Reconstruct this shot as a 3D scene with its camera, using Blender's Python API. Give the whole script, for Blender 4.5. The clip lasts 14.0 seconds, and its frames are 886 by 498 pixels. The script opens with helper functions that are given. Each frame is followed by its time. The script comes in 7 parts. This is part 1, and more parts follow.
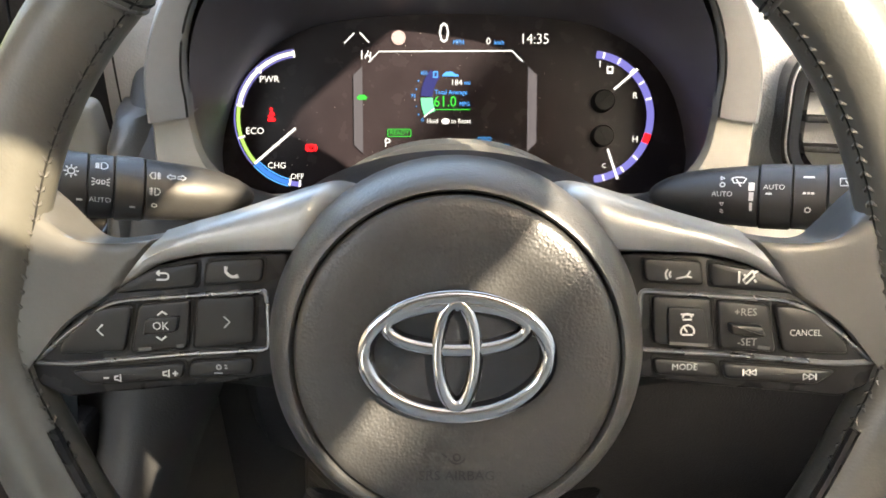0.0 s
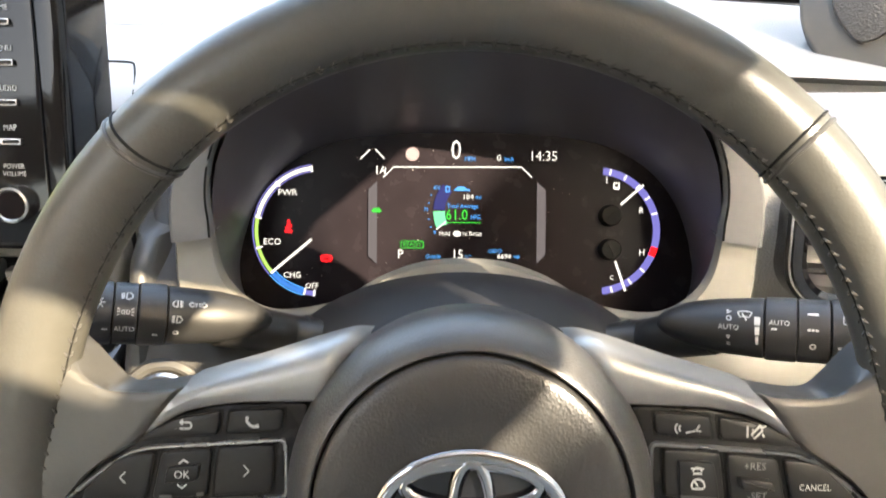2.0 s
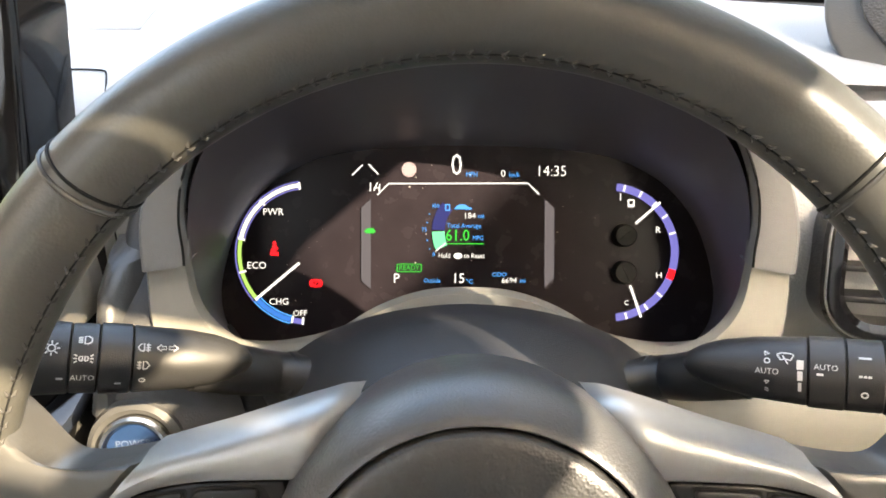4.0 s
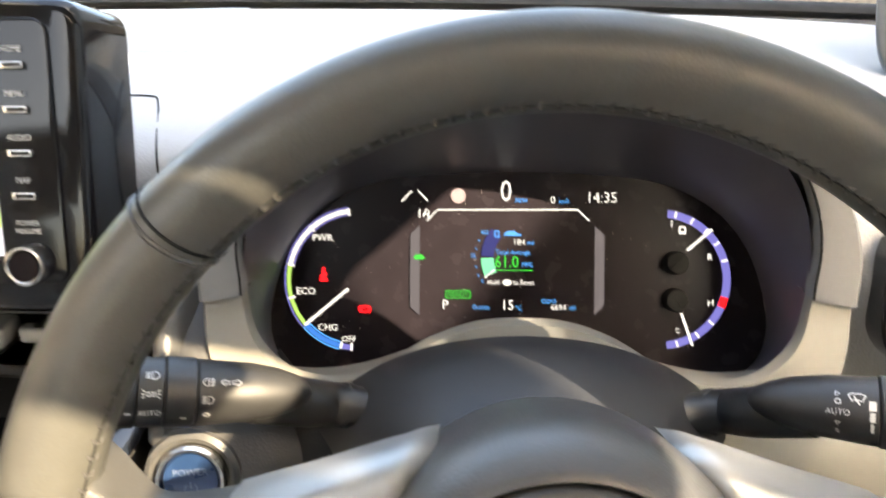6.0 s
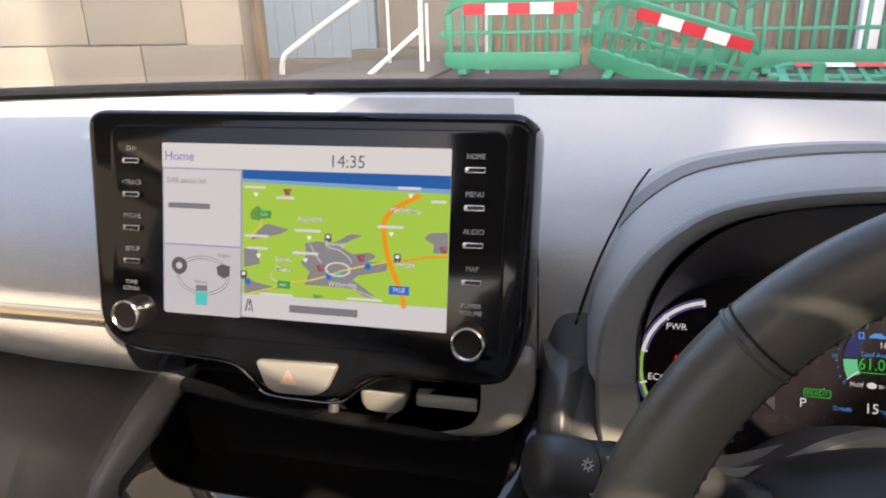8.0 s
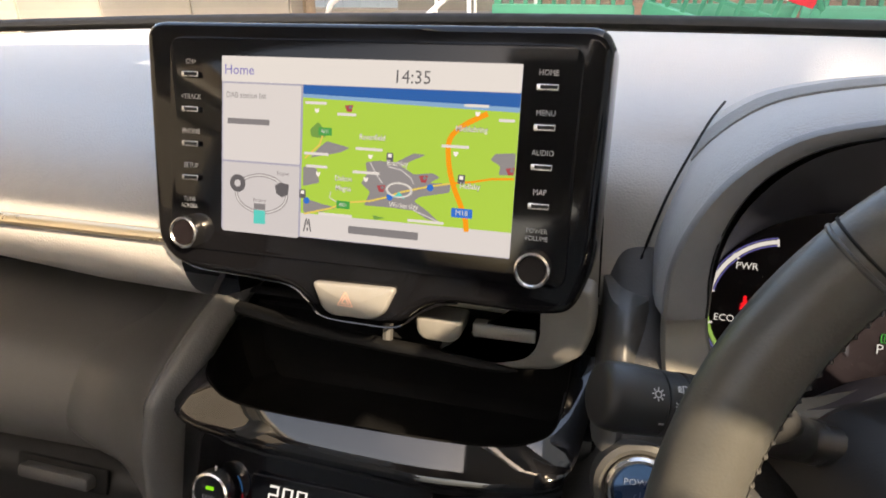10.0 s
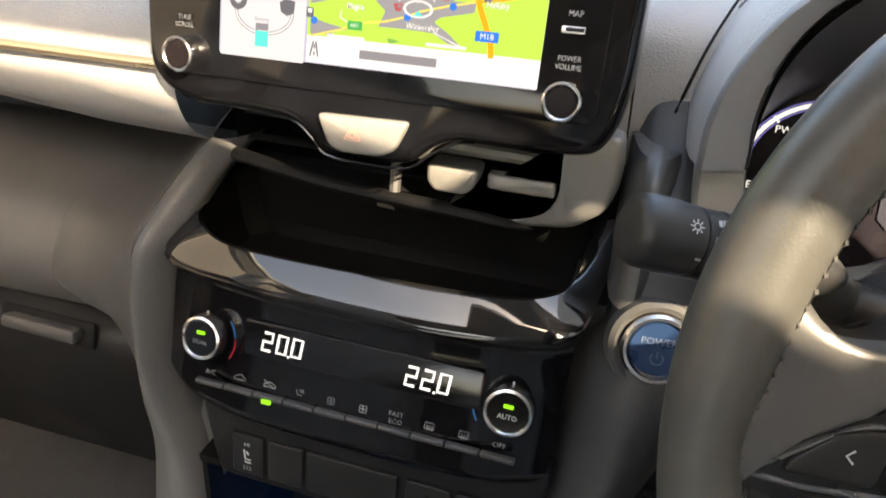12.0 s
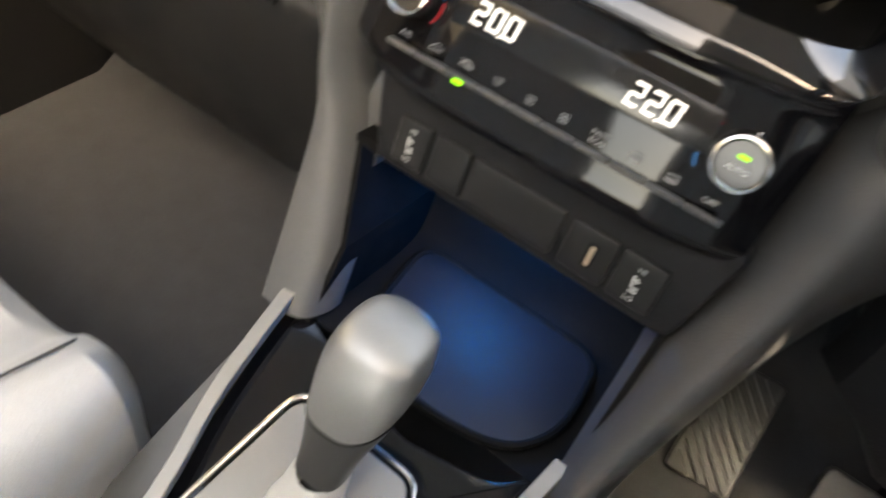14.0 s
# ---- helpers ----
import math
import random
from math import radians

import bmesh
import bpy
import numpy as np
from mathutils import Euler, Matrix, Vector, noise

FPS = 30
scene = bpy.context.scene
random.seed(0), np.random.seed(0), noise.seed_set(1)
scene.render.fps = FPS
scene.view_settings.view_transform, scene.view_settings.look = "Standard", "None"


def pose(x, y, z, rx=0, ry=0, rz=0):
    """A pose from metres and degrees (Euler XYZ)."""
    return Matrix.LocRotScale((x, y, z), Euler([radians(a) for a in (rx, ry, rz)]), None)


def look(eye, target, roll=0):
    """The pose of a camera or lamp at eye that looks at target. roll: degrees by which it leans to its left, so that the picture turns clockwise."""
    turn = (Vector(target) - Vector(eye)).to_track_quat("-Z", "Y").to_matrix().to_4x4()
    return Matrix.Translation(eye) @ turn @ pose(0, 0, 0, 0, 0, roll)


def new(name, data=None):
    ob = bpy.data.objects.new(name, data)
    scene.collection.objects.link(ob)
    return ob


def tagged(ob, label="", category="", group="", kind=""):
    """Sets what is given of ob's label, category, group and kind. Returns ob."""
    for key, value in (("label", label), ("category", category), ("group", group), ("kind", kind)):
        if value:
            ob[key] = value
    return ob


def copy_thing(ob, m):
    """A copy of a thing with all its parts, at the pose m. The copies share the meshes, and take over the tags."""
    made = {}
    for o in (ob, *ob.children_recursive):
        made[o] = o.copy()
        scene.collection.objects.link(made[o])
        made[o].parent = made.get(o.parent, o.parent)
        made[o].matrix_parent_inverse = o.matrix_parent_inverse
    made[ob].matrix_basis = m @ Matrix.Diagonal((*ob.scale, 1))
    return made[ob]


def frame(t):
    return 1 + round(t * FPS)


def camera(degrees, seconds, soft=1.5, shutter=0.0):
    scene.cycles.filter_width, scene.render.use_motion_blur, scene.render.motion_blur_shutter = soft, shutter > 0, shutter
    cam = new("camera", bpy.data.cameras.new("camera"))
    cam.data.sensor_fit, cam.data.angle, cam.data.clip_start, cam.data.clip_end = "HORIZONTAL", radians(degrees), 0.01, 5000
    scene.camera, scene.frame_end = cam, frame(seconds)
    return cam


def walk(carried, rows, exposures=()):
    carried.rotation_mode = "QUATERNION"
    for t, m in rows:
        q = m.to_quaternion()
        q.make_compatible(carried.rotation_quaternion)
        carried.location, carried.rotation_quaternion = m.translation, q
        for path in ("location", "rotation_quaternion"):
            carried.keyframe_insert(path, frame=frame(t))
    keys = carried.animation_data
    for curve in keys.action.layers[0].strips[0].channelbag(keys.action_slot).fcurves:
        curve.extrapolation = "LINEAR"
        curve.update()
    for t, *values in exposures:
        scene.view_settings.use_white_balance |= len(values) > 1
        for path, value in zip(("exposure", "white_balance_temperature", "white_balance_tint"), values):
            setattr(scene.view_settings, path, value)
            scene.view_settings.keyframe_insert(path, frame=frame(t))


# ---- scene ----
cam = camera(64.4, 14.0, soft=1.7, shutter=0.45)
METRES, EYE, TILT, LEAN, TURN = 0.5, 1.15, -30.0, 0.0, 0.0
ROWS = [
    (0.0, 0.0, 0.0, 0.0, 0.0, 0.0, 0.0),
    (0.5, -0.0009, 0.0013, 0.0008, 0.02, 0.12, 0.19),
    (1.0, -0.0007, -0.0048, 0.0203, 0.19, 1.13, 0.22),
    (1.5, -0.0067, -0.0182, 0.0442, 0.39, 3.01, -0.24),
    (2.0, -0.0075, -0.0239, 0.0677, 0.48, 5.1, -0.49),
    (2.5, -0.0059, -0.0115, 0.0915, 0.25, 6.37, -0.5),
    (5.0, -0.0181, 0.0777, 0.1068, 0.6, 4.37, 0.01),
    (5.5, -0.0246, 0.0768, 0.1092, 0.91, 4.42, 0.01),
    (6.0, -0.055, 0.0551, 0.1355, 1.64, 5.49, -0.52),
    (6.5, -0.1266, 0.0082, 0.1628, 3.28, 8.62, -2.28),
    (7.0, -0.1944, -0.0174, 0.1634, 5.79, 10.87, -4.04),
    (7.5, -0.2744, -0.0423, 0.1654, 9.32, 10.94, -4.6),
    (8.0, -0.3481, -0.0461, 0.1551, 12.34, 9.47, -5.27),
    (10.5, -0.3862, -0.0049, 0.0952, 15.72, 4.64, -8.15),
    (11.0, -0.3969, 0.0144, 0.0656, 15.32, 3.16, -9.39),
    (11.5, -0.4003, 0.0359, 0.04, 14.97, 1.42, -10.0),
    (12.0, -0.4029, 0.0491, 0.0179, 14.8, -0.09, -10.61),
    (12.5, -0.4116, 0.063, -0.0093, 14.5, -1.51, -11.71),
    (13.0, -0.4186, 0.0794, -0.0443, 14.51, -3.78, -13.69),
    (13.5, -0.4323, 0.1167, -0.1031, 17.01, -9.06, -19.44),
    (14.0, -0.4749, 0.1189, -0.1895, 25.93, -15.29, -28.32),
]
walk(cam, [(t, pose(0, 0, EYE, TILT, LEAN, TURN) @ pose(METRES * x, METRES * y, METRES * z, 90 + pitch, roll, yaw)) for t, x, y, z, yaw, pitch, roll in ROWS],
     exposures=[(0.0, 4.35, 7700, 8), (0.7, 4.35, 7700, 8), (1.5, 4.4, 7700, 8), (2.5, 4.1, 7800, 9), (5.5, 4.3, 7800, 9), (6.0, 4.25, 7900, 9), (6.5, 3.45, 8200, 11), (7.0, 3.05, 7100, 13), (8.2, 2.75, 7200, 14), (10.5, 3.1, 7800, 12), (11.5, 3.5, 7700, 11), (12.5, 4.0, 7700, 10), (13.0, 4.5, 7600, 10), (13.5, 4.8, 8100, 10), (14.0, 4.55, 8200, 9)])

# ------------------------------------------------------------------ light
world = bpy.data.worlds.new("sky")
scene.world = world
world.use_nodes = True
wn = world.node_tree
sky = wn.nodes.new("ShaderNodeTexSky")
sky.sky_type, sky.sun_disc = 'NISHITA', False
TO_SUN = Vector((1.0, -1.0, 1.0)).normalized()
sky.sun_elevation = math.asin(TO_SUN.z)
sky.sun_rotation = math.atan2(TO_SUN.x, TO_SUN.y)
sky.dust_density, sky.air_density = 5.0, 0.9
wn.links.new(sky.outputs[0], wn.nodes["Background"].inputs[0])
wn.nodes["Background"].inputs[1].default_value = 0.15
sun = new("sun", bpy.data.lights.new("sun", 'SUN'))
sun.data.energy, sun.data.angle, sun.data.color = 1.9, radians(0.6), (1.0, 0.92, 0.82)
sun.matrix_basis = look(TO_SUN * 20, (0, 0, 0))


# ------------------------------------------------------------------ materials
def mat(name, col, rough=0.5, metal=0.0, var=0.12, scale=14.0, grain=0.0, gscale=900.0, coat=0.0, stretch=None, kind='NOISE'):
    """A procedural surface: broad and fine tone variation, roughness wear, and a grain relief of real size."""
    m = bpy.data.materials.new(name)
    m.use_nodes = True
    n, k = m.node_tree.nodes, m.node_tree.links
    b = n["Principled BSDF"]
    tc = n.new("ShaderNodeTexCoord")
    src = tc.outputs["Object"]
    if stretch:
        mp = n.new("ShaderNodeMapping")
        mp.inputs["Scale"].default_value = stretch
        k.new(src, mp.inputs[0])
        src = mp.outputs[0]
    broad, fine = n.new("ShaderNodeTexNoise"), n.new("ShaderNodeTexNoise")
    broad.inputs["Scale"].default_value, fine.inputs["Scale"].default_value = scale, scale * 14
    broad.inputs["Detail"].default_value, fine.inputs["Detail"].default_value = 4, 3
    k.new(src, broad.inputs[0]), k.new(src, fine.inputs[0])
    add = n.new("ShaderNodeMath")
    add.operation = 'MULTIPLY_ADD'
    k.new(fine.outputs[0], add.inputs[0])
    add.inputs[1].default_value = 0.4
    k.new(broad.outputs[0], add.inputs[2])
    ramp = n.new("ShaderNodeMapRange")
    ramp.inputs[1].default_value, ramp.inputs[2].default_value = 0.4, 1.0
    ramp.inputs[3].default_value, ramp.inputs[4].default_value = 1 - var, 1 + var
    k.new(add.outputs[0], ramp.inputs[0])
    mix = n.new("ShaderNodeVectorMath")
    mix.operation = 'SCALE'
    mix.inputs[0].default_value = col
    k.new(ramp.outputs[0], mix.inputs["Scale"])
    k.new(mix.outputs[0], b.inputs["Base Color"])
    rr = n.new("ShaderNodeMapRange")
    rr.inputs[1].default_value, rr.inputs[2].default_value = 0.3, 0.75
    rr.inputs[3].default_value, rr.inputs[4].default_value = max(0.02, rough * 0.85), min(1, rough * 1.15)
    k.new(broad.outputs[0], rr.inputs[0])
    k.new(rr.outputs[0], b.inputs["Roughness"])
    b.inputs["Metallic"].default_value = metal
    b.inputs["Coat Weight"].default_value = coat
    b.inputs["Coat Roughness"].default_value = 0.03
    if grain:
        if kind == 'VORONOI':
            g = n.new("ShaderNodeTexVoronoi")
            g.feature = 'SMOOTH_F1'
        else:
            g = n.new("ShaderNodeTexNoise")
            g.inputs["Detail"].default_value = 2
        g.inputs["Scale"].default_value = gscale
        k.new(src, g.inputs[0])
        bump = n.new("ShaderNodeBump")
        bump.inputs["Strength"].default_value, bump.inputs["Distance"].default_value = grain, 0.0006
        k.new(g.outputs[0], bump.inputs["Height"])
        k.new(bump.outputs[0], b.inputs["Normal"])
    return m


def glow(name, col, strength=1.0):
    m = bpy.data.materials.new(name)
    m.use_nodes = True
    b = m.node_tree.nodes["Principled BSDF"]
    b.inputs["Base Color"].default_value = (0.003, 0.003, 0.003, 1)
    b.inputs["Roughness"].default_value = 0.3
    b.inputs["Emission Color"].default_value = (*col, 1)
    b.inputs["Emission Strength"].default_value = strength * 0.155
    b.inputs["Specular IOR Level"].default_value = 0.1
    return m


def pane(name, tint, gloss):
    m = bpy.data.materials.new(name)
    m.use_nodes = True
    n, k = m.node_tree.nodes, m.node_tree.links
    n.remove(n["Principled BSDF"])
    t, g, x = (n.new("ShaderNode" + s) for s in ("BsdfTransparent", "BsdfGlossy", "MixShader"))
    t.inputs[0].default_value = (*tint, 1)
    g.inputs["Roughness"].default_value = gloss
    x.inputs[0].default_value = 0.03
    k.new(t.outputs[0], x.inputs[1]), k.new(g.outputs[0], x.inputs[2])
    k.new(x.outputs[0], n["Material Output"].inputs[0])
    return m


LEATHER = mat("wheel_leather", (0.066, 0.065, 0.058), 0.37, var=0.14, scale=22, grain=0.10, gscale=950, kind='VORONOI')
LEATHER_THUMB = mat("thumb_leather", (0.060, 0.059, 0.056), 0.34, var=0.10, scale=22, grain=0.06, gscale=950, kind='VORONOI')
HUB = mat("hub_plastic", (0.062, 0.061, 0.060), 0.36, var=0.08, scale=30, grain=0.35, gscale=900)
AIRBAG = mat("airbag_cover_vinyl", (0.036, 0.035, 0.033), 0.40, var=0.16, scale=26, grain=0.28, gscale=1000, kind='VORONOI')
SATIN = mat("satin_spoke_trim", (0.30, 0.30, 0.295), 0.38, metal=0.55, var=0.08, scale=30, grain=0.08, gscale=2600)
BUTTON = mat("button_rubber", (0.018, 0.018, 0.018), 0.36, var=0.12, scale=60, grain=0.1, gscale=2600)
POD = mat("pod_gloss", (0.013, 0.013, 0.014), 0.28, var=0.1, scale=40)
GROOVE = mat("groove_black", (0.006, 0.006, 0.006), 0.7, var=0.1, scale=50)
BADGE = mat("badge_chrome", (0.42, 0.42, 0.43), 0.10, metal=1.0, var=0.06, scale=40)
DARK_CHROME = mat("dark_satin_chrome", (0.19, 0.19, 0.195), 0.28, metal=0.8, var=0.08, scale=40)
SATIN_CHROME = mat("satin_chrome", (0.62, 0.61, 0.60), 0.24, metal=1.0, var=0.06, scale=40)
DASH = mat("dash_soft_vinyl", (0.315, 0.308, 0.298), 0.45, var=0.08, scale=9, grain=0.6, gscale=750, kind='VORONOI')
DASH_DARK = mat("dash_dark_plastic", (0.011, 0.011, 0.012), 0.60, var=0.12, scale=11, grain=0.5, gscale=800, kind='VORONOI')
LOWER = mat("lower_dash_plastic", (0.062, 0.061, 0.058), 0.36, var=0.10, scale=10, grain=0.2, gscale=850, kind='VORONOI')
CHEEK = mat("cheek_soft_plastic", (0.055, 0.054, 0.053), 0.45, var=0.10, scale=10, grain=0.2, gscale=850, kind='VORONOI')
SHROUD = mat("shroud_plastic", (0.026, 0.026, 0.027), 0.42, var=0.10, scale=14, grain=0.3, gscale=1400)
# darker and duller than the bolster: the overhang's shade is in this surface
GLOVE = mat("glovebox_plastic_shaded", (0.018, 0.018, 0.018), 0.5, var=0.10, scale=10, grain=0.3, gscale=900)
BOLSTER = mat("bolster_soft_plastic", (0.082, 0.082, 0.081), 0.40, var=0.10, scale=10, grain=0.2, gscale=850, kind='VORONOI')
BEZEL = mat("grey_bezel", (0.195, 0.185, 0.158), 0.45, var=0.06, scale=20, grain=0.25, gscale=1500)
VISOR_EDGE = mat("visor_edge_plastic", (0.165, 0.163, 0.160), 0.45, var=0.08, scale=20, grain=0.3, gscale=1500)
HOOD = mat("visor_matt_black", (0.080, 0.076, 0.088), 0.40, var=0.10, scale=14, grain=0.2, gscale=1600)
GLOSS_PANEL = mat("gloss_panel_black", (0.005, 0.005, 0.006), 0.08, var=0.3, scale=26)
GLOSS_PANEL.node_tree.nodes["Principled BSDF"].inputs["Specular IOR Level"].default_value = 0.34
PIANO = mat("piano_black", (0.006, 0.006, 0.007), 0.06, var=0.3, scale=26, coat=0.6)
DARK_GLASS = mat("smoked_display_glass", (0.004, 0.004, 0.005), 0.16, var=0.2, scale=40)
LENS = mat("cluster_lens", (0.0105, 0.0080, 0.0092), 0.26, var=0.20, scale=60)
LENS.node_tree.nodes["Principled BSDF"].inputs["Specular IOR Level"].default_value = 0.1
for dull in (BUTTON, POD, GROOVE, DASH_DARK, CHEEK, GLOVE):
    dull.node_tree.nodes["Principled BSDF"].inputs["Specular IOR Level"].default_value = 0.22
# blacker than rubber: shade inside tray and cubby is put into this colour
BIN = mat("bin_rubber_shaded", (0.004, 0.004, 0.004), 0.8, var=0.15, scale=30, grain=0.3, gscale=900)
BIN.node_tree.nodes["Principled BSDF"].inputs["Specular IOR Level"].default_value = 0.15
SILVER = mat("silver_plastic", (0.25, 0.24, 0.22), 0.40, metal=0.25, var=0.05, scale=30, grain=0.12, gscale=2400)
STALK = mat("stalk_plastic", (0.022, 0.022, 0.022), 0.42, var=0.12, scale=40, grain=0.3, gscale=1800)
THREAD = mat("grey_thread", (0.052, 0.050, 0.047), 0.6, var=0.15, scale=300)
CARPET = mat("carpet", (0.041, 0.042, 0.044), 0.95, var=0.3, scale=30, grain=1.0, gscale=1200)
SEAT = mat("light_grey_leather", (0.48, 0.475, 0.45), 0.5, var=0.07, scale=14, grain=0.35, gscale=700, kind='VORONOI')
LINER = mat("headliner_fabric", (0.76, 0.74, 0.70), 0.95, var=0.08, scale=20, grain=0.4, gscale=900)
SPEAKER = mat("speaker_mesh", (0.040, 0.038, 0.036), 0.5, var=0.1, scale=40, grain=1.0, gscale=700, kind='VORONOI')
GRILLE = mat("dash_grille_mesh", (0.15, 0.148, 0.143), 0.55, var=0.08, scale=30, grain=1.0, gscale=600, kind='VORONOI')
PRINT_CAP = mat("pale_cap_print", (0.10, 0.13, 0.20), 0.5, var=0.05, scale=60)
BLUE_CAP = mat("blue_power_cap", (0.010, 0.028, 0.075), 0.30, var=0.1, scale=60)
GOLD_TRIM = mat("satin_accent_strip", (0.55, 0.47, 0.34), 0.30, metal=0.8, var=0.06, scale=20)
BLUE_TRAY = mat("tray_mat", (0.011, 0.013, 0.018), 0.6, var=0.12, scale=30, grain=0.3, gscale=900)
PRINT = mat("white_print", (0.56, 0.56, 0.55), 0.5, var=0.03)
PRINT_DIM = mat("grey_print", (0.26, 0.26, 0.26), 0.5, var=0.03)
DUST = mat("pale_dust", (0.35, 0.33, 0.30), 0.9, var=0.1)
PRINT_DARK = mat("embossed_print", (0.018, 0.018, 0.018), 0.4, var=0.05)
PRINT_ORANGE = mat("orange_print", (0.62, 0.34, 0.26), 0.5, var=0.03)
COPPER = mat("usb_contact", (0.55, 0.42, 0.30), 0.35, metal=0.7, var=0.1, scale=60)

L_WHITE = glow("lit_white", (0.93, 0.94, 0.96), 0.62)
L_BLUE = glow("lit_blue", (0.07, 0.38, 1.0), 0.62)
L_DEEP = glow("lit_deep_blue", (0.016, 0.022, 0.16), 0.62)
L_ARC = glow("lit_arc_violet", (0.20, 0.20, 0.70), 0.42)
L_ARC_GREEN = glow("lit_arc_green", (0.34, 0.60, 0.14), 0.62)
L_ARC_BLUE = glow("lit_arc_blue", (0.03, 0.17, 0.62), 0.62)
L_GREEN = glow("lit_green", (0.02, 0.56, 0.06), 0.62)
L_MINT = glow("lit_mint", (0.15, 0.75, 0.40), 0.62)
L_RED = glow("lit_red", (0.85, 0.012, 0.02), 0.95)
L_RED_DIM = glow("lit_red_mark", (0.45, 0.01, 0.02), 0.35)
L_BLUE_DIM = glow("lit_blue_mark", (0.02, 0.16, 0.45), 0.35)
L_GREY = glow("lit_grey", (0.115, 0.105, 0.12), 0.62)
L_PINK = glow("lit_pink", (0.72, 0.52, 0.50), 0.62)
L_LED = glow("lit_led_green", (0.26, 0.85, 0.03), 0.744)
L_LCD = glow("lit_climate_white", (0.95, 0.97, 1.0), 0.806)
M_SKYTOP = glow("map_sky", (0.015, 0.12, 0.45), 0.82)
M_HAZE = glow("map_haze", (0.22, 0.42, 0.70), 0.82)
M_WHITE = glow("map_white", (0.90, 0.90, 0.90), 0.82)
M_GREEN = glow("map_green", (0.40, 0.66, 0.085), 0.82)
M_WOOD = glow("map_wood", (0.16, 0.36, 0.08), 0.82)
M_GREY = glow("map_town", (0.27, 0.27, 0.30), 0.82)
M_ORANGE = glow("map_motorway", (0.92, 0.35, 0.015), 0.82)
M_YELLOW = glow("map_road", (0.75, 0.60, 0.13), 0.82)
M_PANEL = glow("screen_panel", (0.60, 0.60, 0.66), 0.82)
M_PANEL2 = glow("screen_panel_pale", (0.68, 0.68, 0.73), 0.82)
M_BACK = glow("screen_back", (0.40, 0.41, 0.55), 0.82)
M_TITLE = glow("screen_title_bar", (0.74, 0.74, 0.77), 0.82)
M_INK = glow("screen_ink", (0.12, 0.12, 0.14), 0.82)
M_INK_BLUE = glow("screen_ink_blue", (0.16, 0.15, 0.55), 0.82)
M_INK_GREY = glow("screen_ink_grey", (0.22, 0.22, 0.25), 0.82)
M_CYAN = glow("screen_cyan", (0.07, 0.62, 0.60), 0.82)
M_SIGN_BLUE = glow("map_sign_blue", (0.02, 0.17, 0.68), 0.82)
M_SIGN_GREEN = glow("map_sign_green", (0.05, 0.36, 0.08), 0.82)
M_RED = glow("map_marker_red", (0.42, 0.07, 0.09), 0.82)
L_CUBBY = glow("lit_ambient_blue", (0.010, 0.20, 0.85), 95.0)

TARMAC = mat("outdoor_paving", (0.13, 0.105, 0.085), 0.9, var=0.25, scale=0.9, grain=0.6, gscale=30)
BLOCK = mat("concrete_block", (0.145, 0.132, 0.112), 0.9, var=0.14, scale=1.6, grain=0.8, gscale=60)
GREENP = mat("green_barrier_plastic", (0.045, 0.25, 0.15), 0.5, var=0.12, scale=5)
TAPE_R = mat("red_reflective", (0.62, 0.035, 0.05), 0.4, var=0.06, scale=20)
TAPE_W = mat("white_reflective", (0.78, 0.77, 0.74), 0.4, var=0.05, scale=20)
WHITE_PAINT = mat("white_painted_steel", (0.78, 0.78, 0.77), 0.4, var=0.05, scale=6)
BLUEGREY = mat("blue_grey_cladding", (0.20, 0.245, 0.29), 0.6, var=0.06, scale=2)
PALE_RENDER = mat("pale_render", (0.62, 0.59, 0.54), 0.85, var=0.08, scale=1.5, grain=0.5, gscale=40)
RENDERED = mat("beige_render", (0.22, 0.195, 0.165), 0.85, var=0.12, scale=1.5, grain=0.5, gscale=40)
TIMBER = mat("weathered_timber", (0.20, 0.155, 0.110), 0.8, var=0.45, scale=3, stretch=(4, 4, 0.4), grain=0.5, gscale=40)
EARTH = mat("dug_earth", (0.22, 0.13, 0.08), 0.95, var=0.3, scale=2, grain=1.0, gscale=20)
YELLOW = mat("yellow_plastic", (0.70, 0.40, 0.03), 0.5, var=0.1, scale=10)
PAINT = mat("bonnet_paint", (0.030, 0.029, 0.034), 0.45, metal=0.3, var=0.05, scale=6)
GLASS = pane("windscreen_glass", (0.92, 0.95, 0.94), 0.02)
# invented tint that warms the sun falling through the roof gaps
WARM_PANE = pane("warm_sun_pane", (0.92, 0.87, 0.78), 0.02)
REAR_GLASS = pane("tinted_rear_glass", (0.66, 0.68, 0.68), 0.02)

# ------------------------------------------------------------------ building helpers
PLACE = {}
ID = Matrix.Identity(4)


def thing(name, at, label, category, group="", kind=""):
    ob = new(name)
    ob.empty_display_size = 0.02
    ob.matrix_basis = Matrix.Translation(at)
    PLACE[ob] = ob.matrix_basis.copy()
    return tagged(ob, label, category, group, kind)


def link_mesh(name, me, material, parent, m, label, smooth):
    if smooth:
        me.polygons.foreach_set("use_smooth", [True] * len(me.polygons))
        me.set_sharp_from_angle(angle=radians(38))
    if not me.materials:
        me.materials.append(material)
    ob = new(name, me)
    ob.matrix_basis = m
    PLACE[ob] = m.copy()
    if parent:
        ob.parent = parent
        ob.matrix_parent_inverse = PLACE[parent].inverted()
    if label:
        ob["label"] = label
    return ob


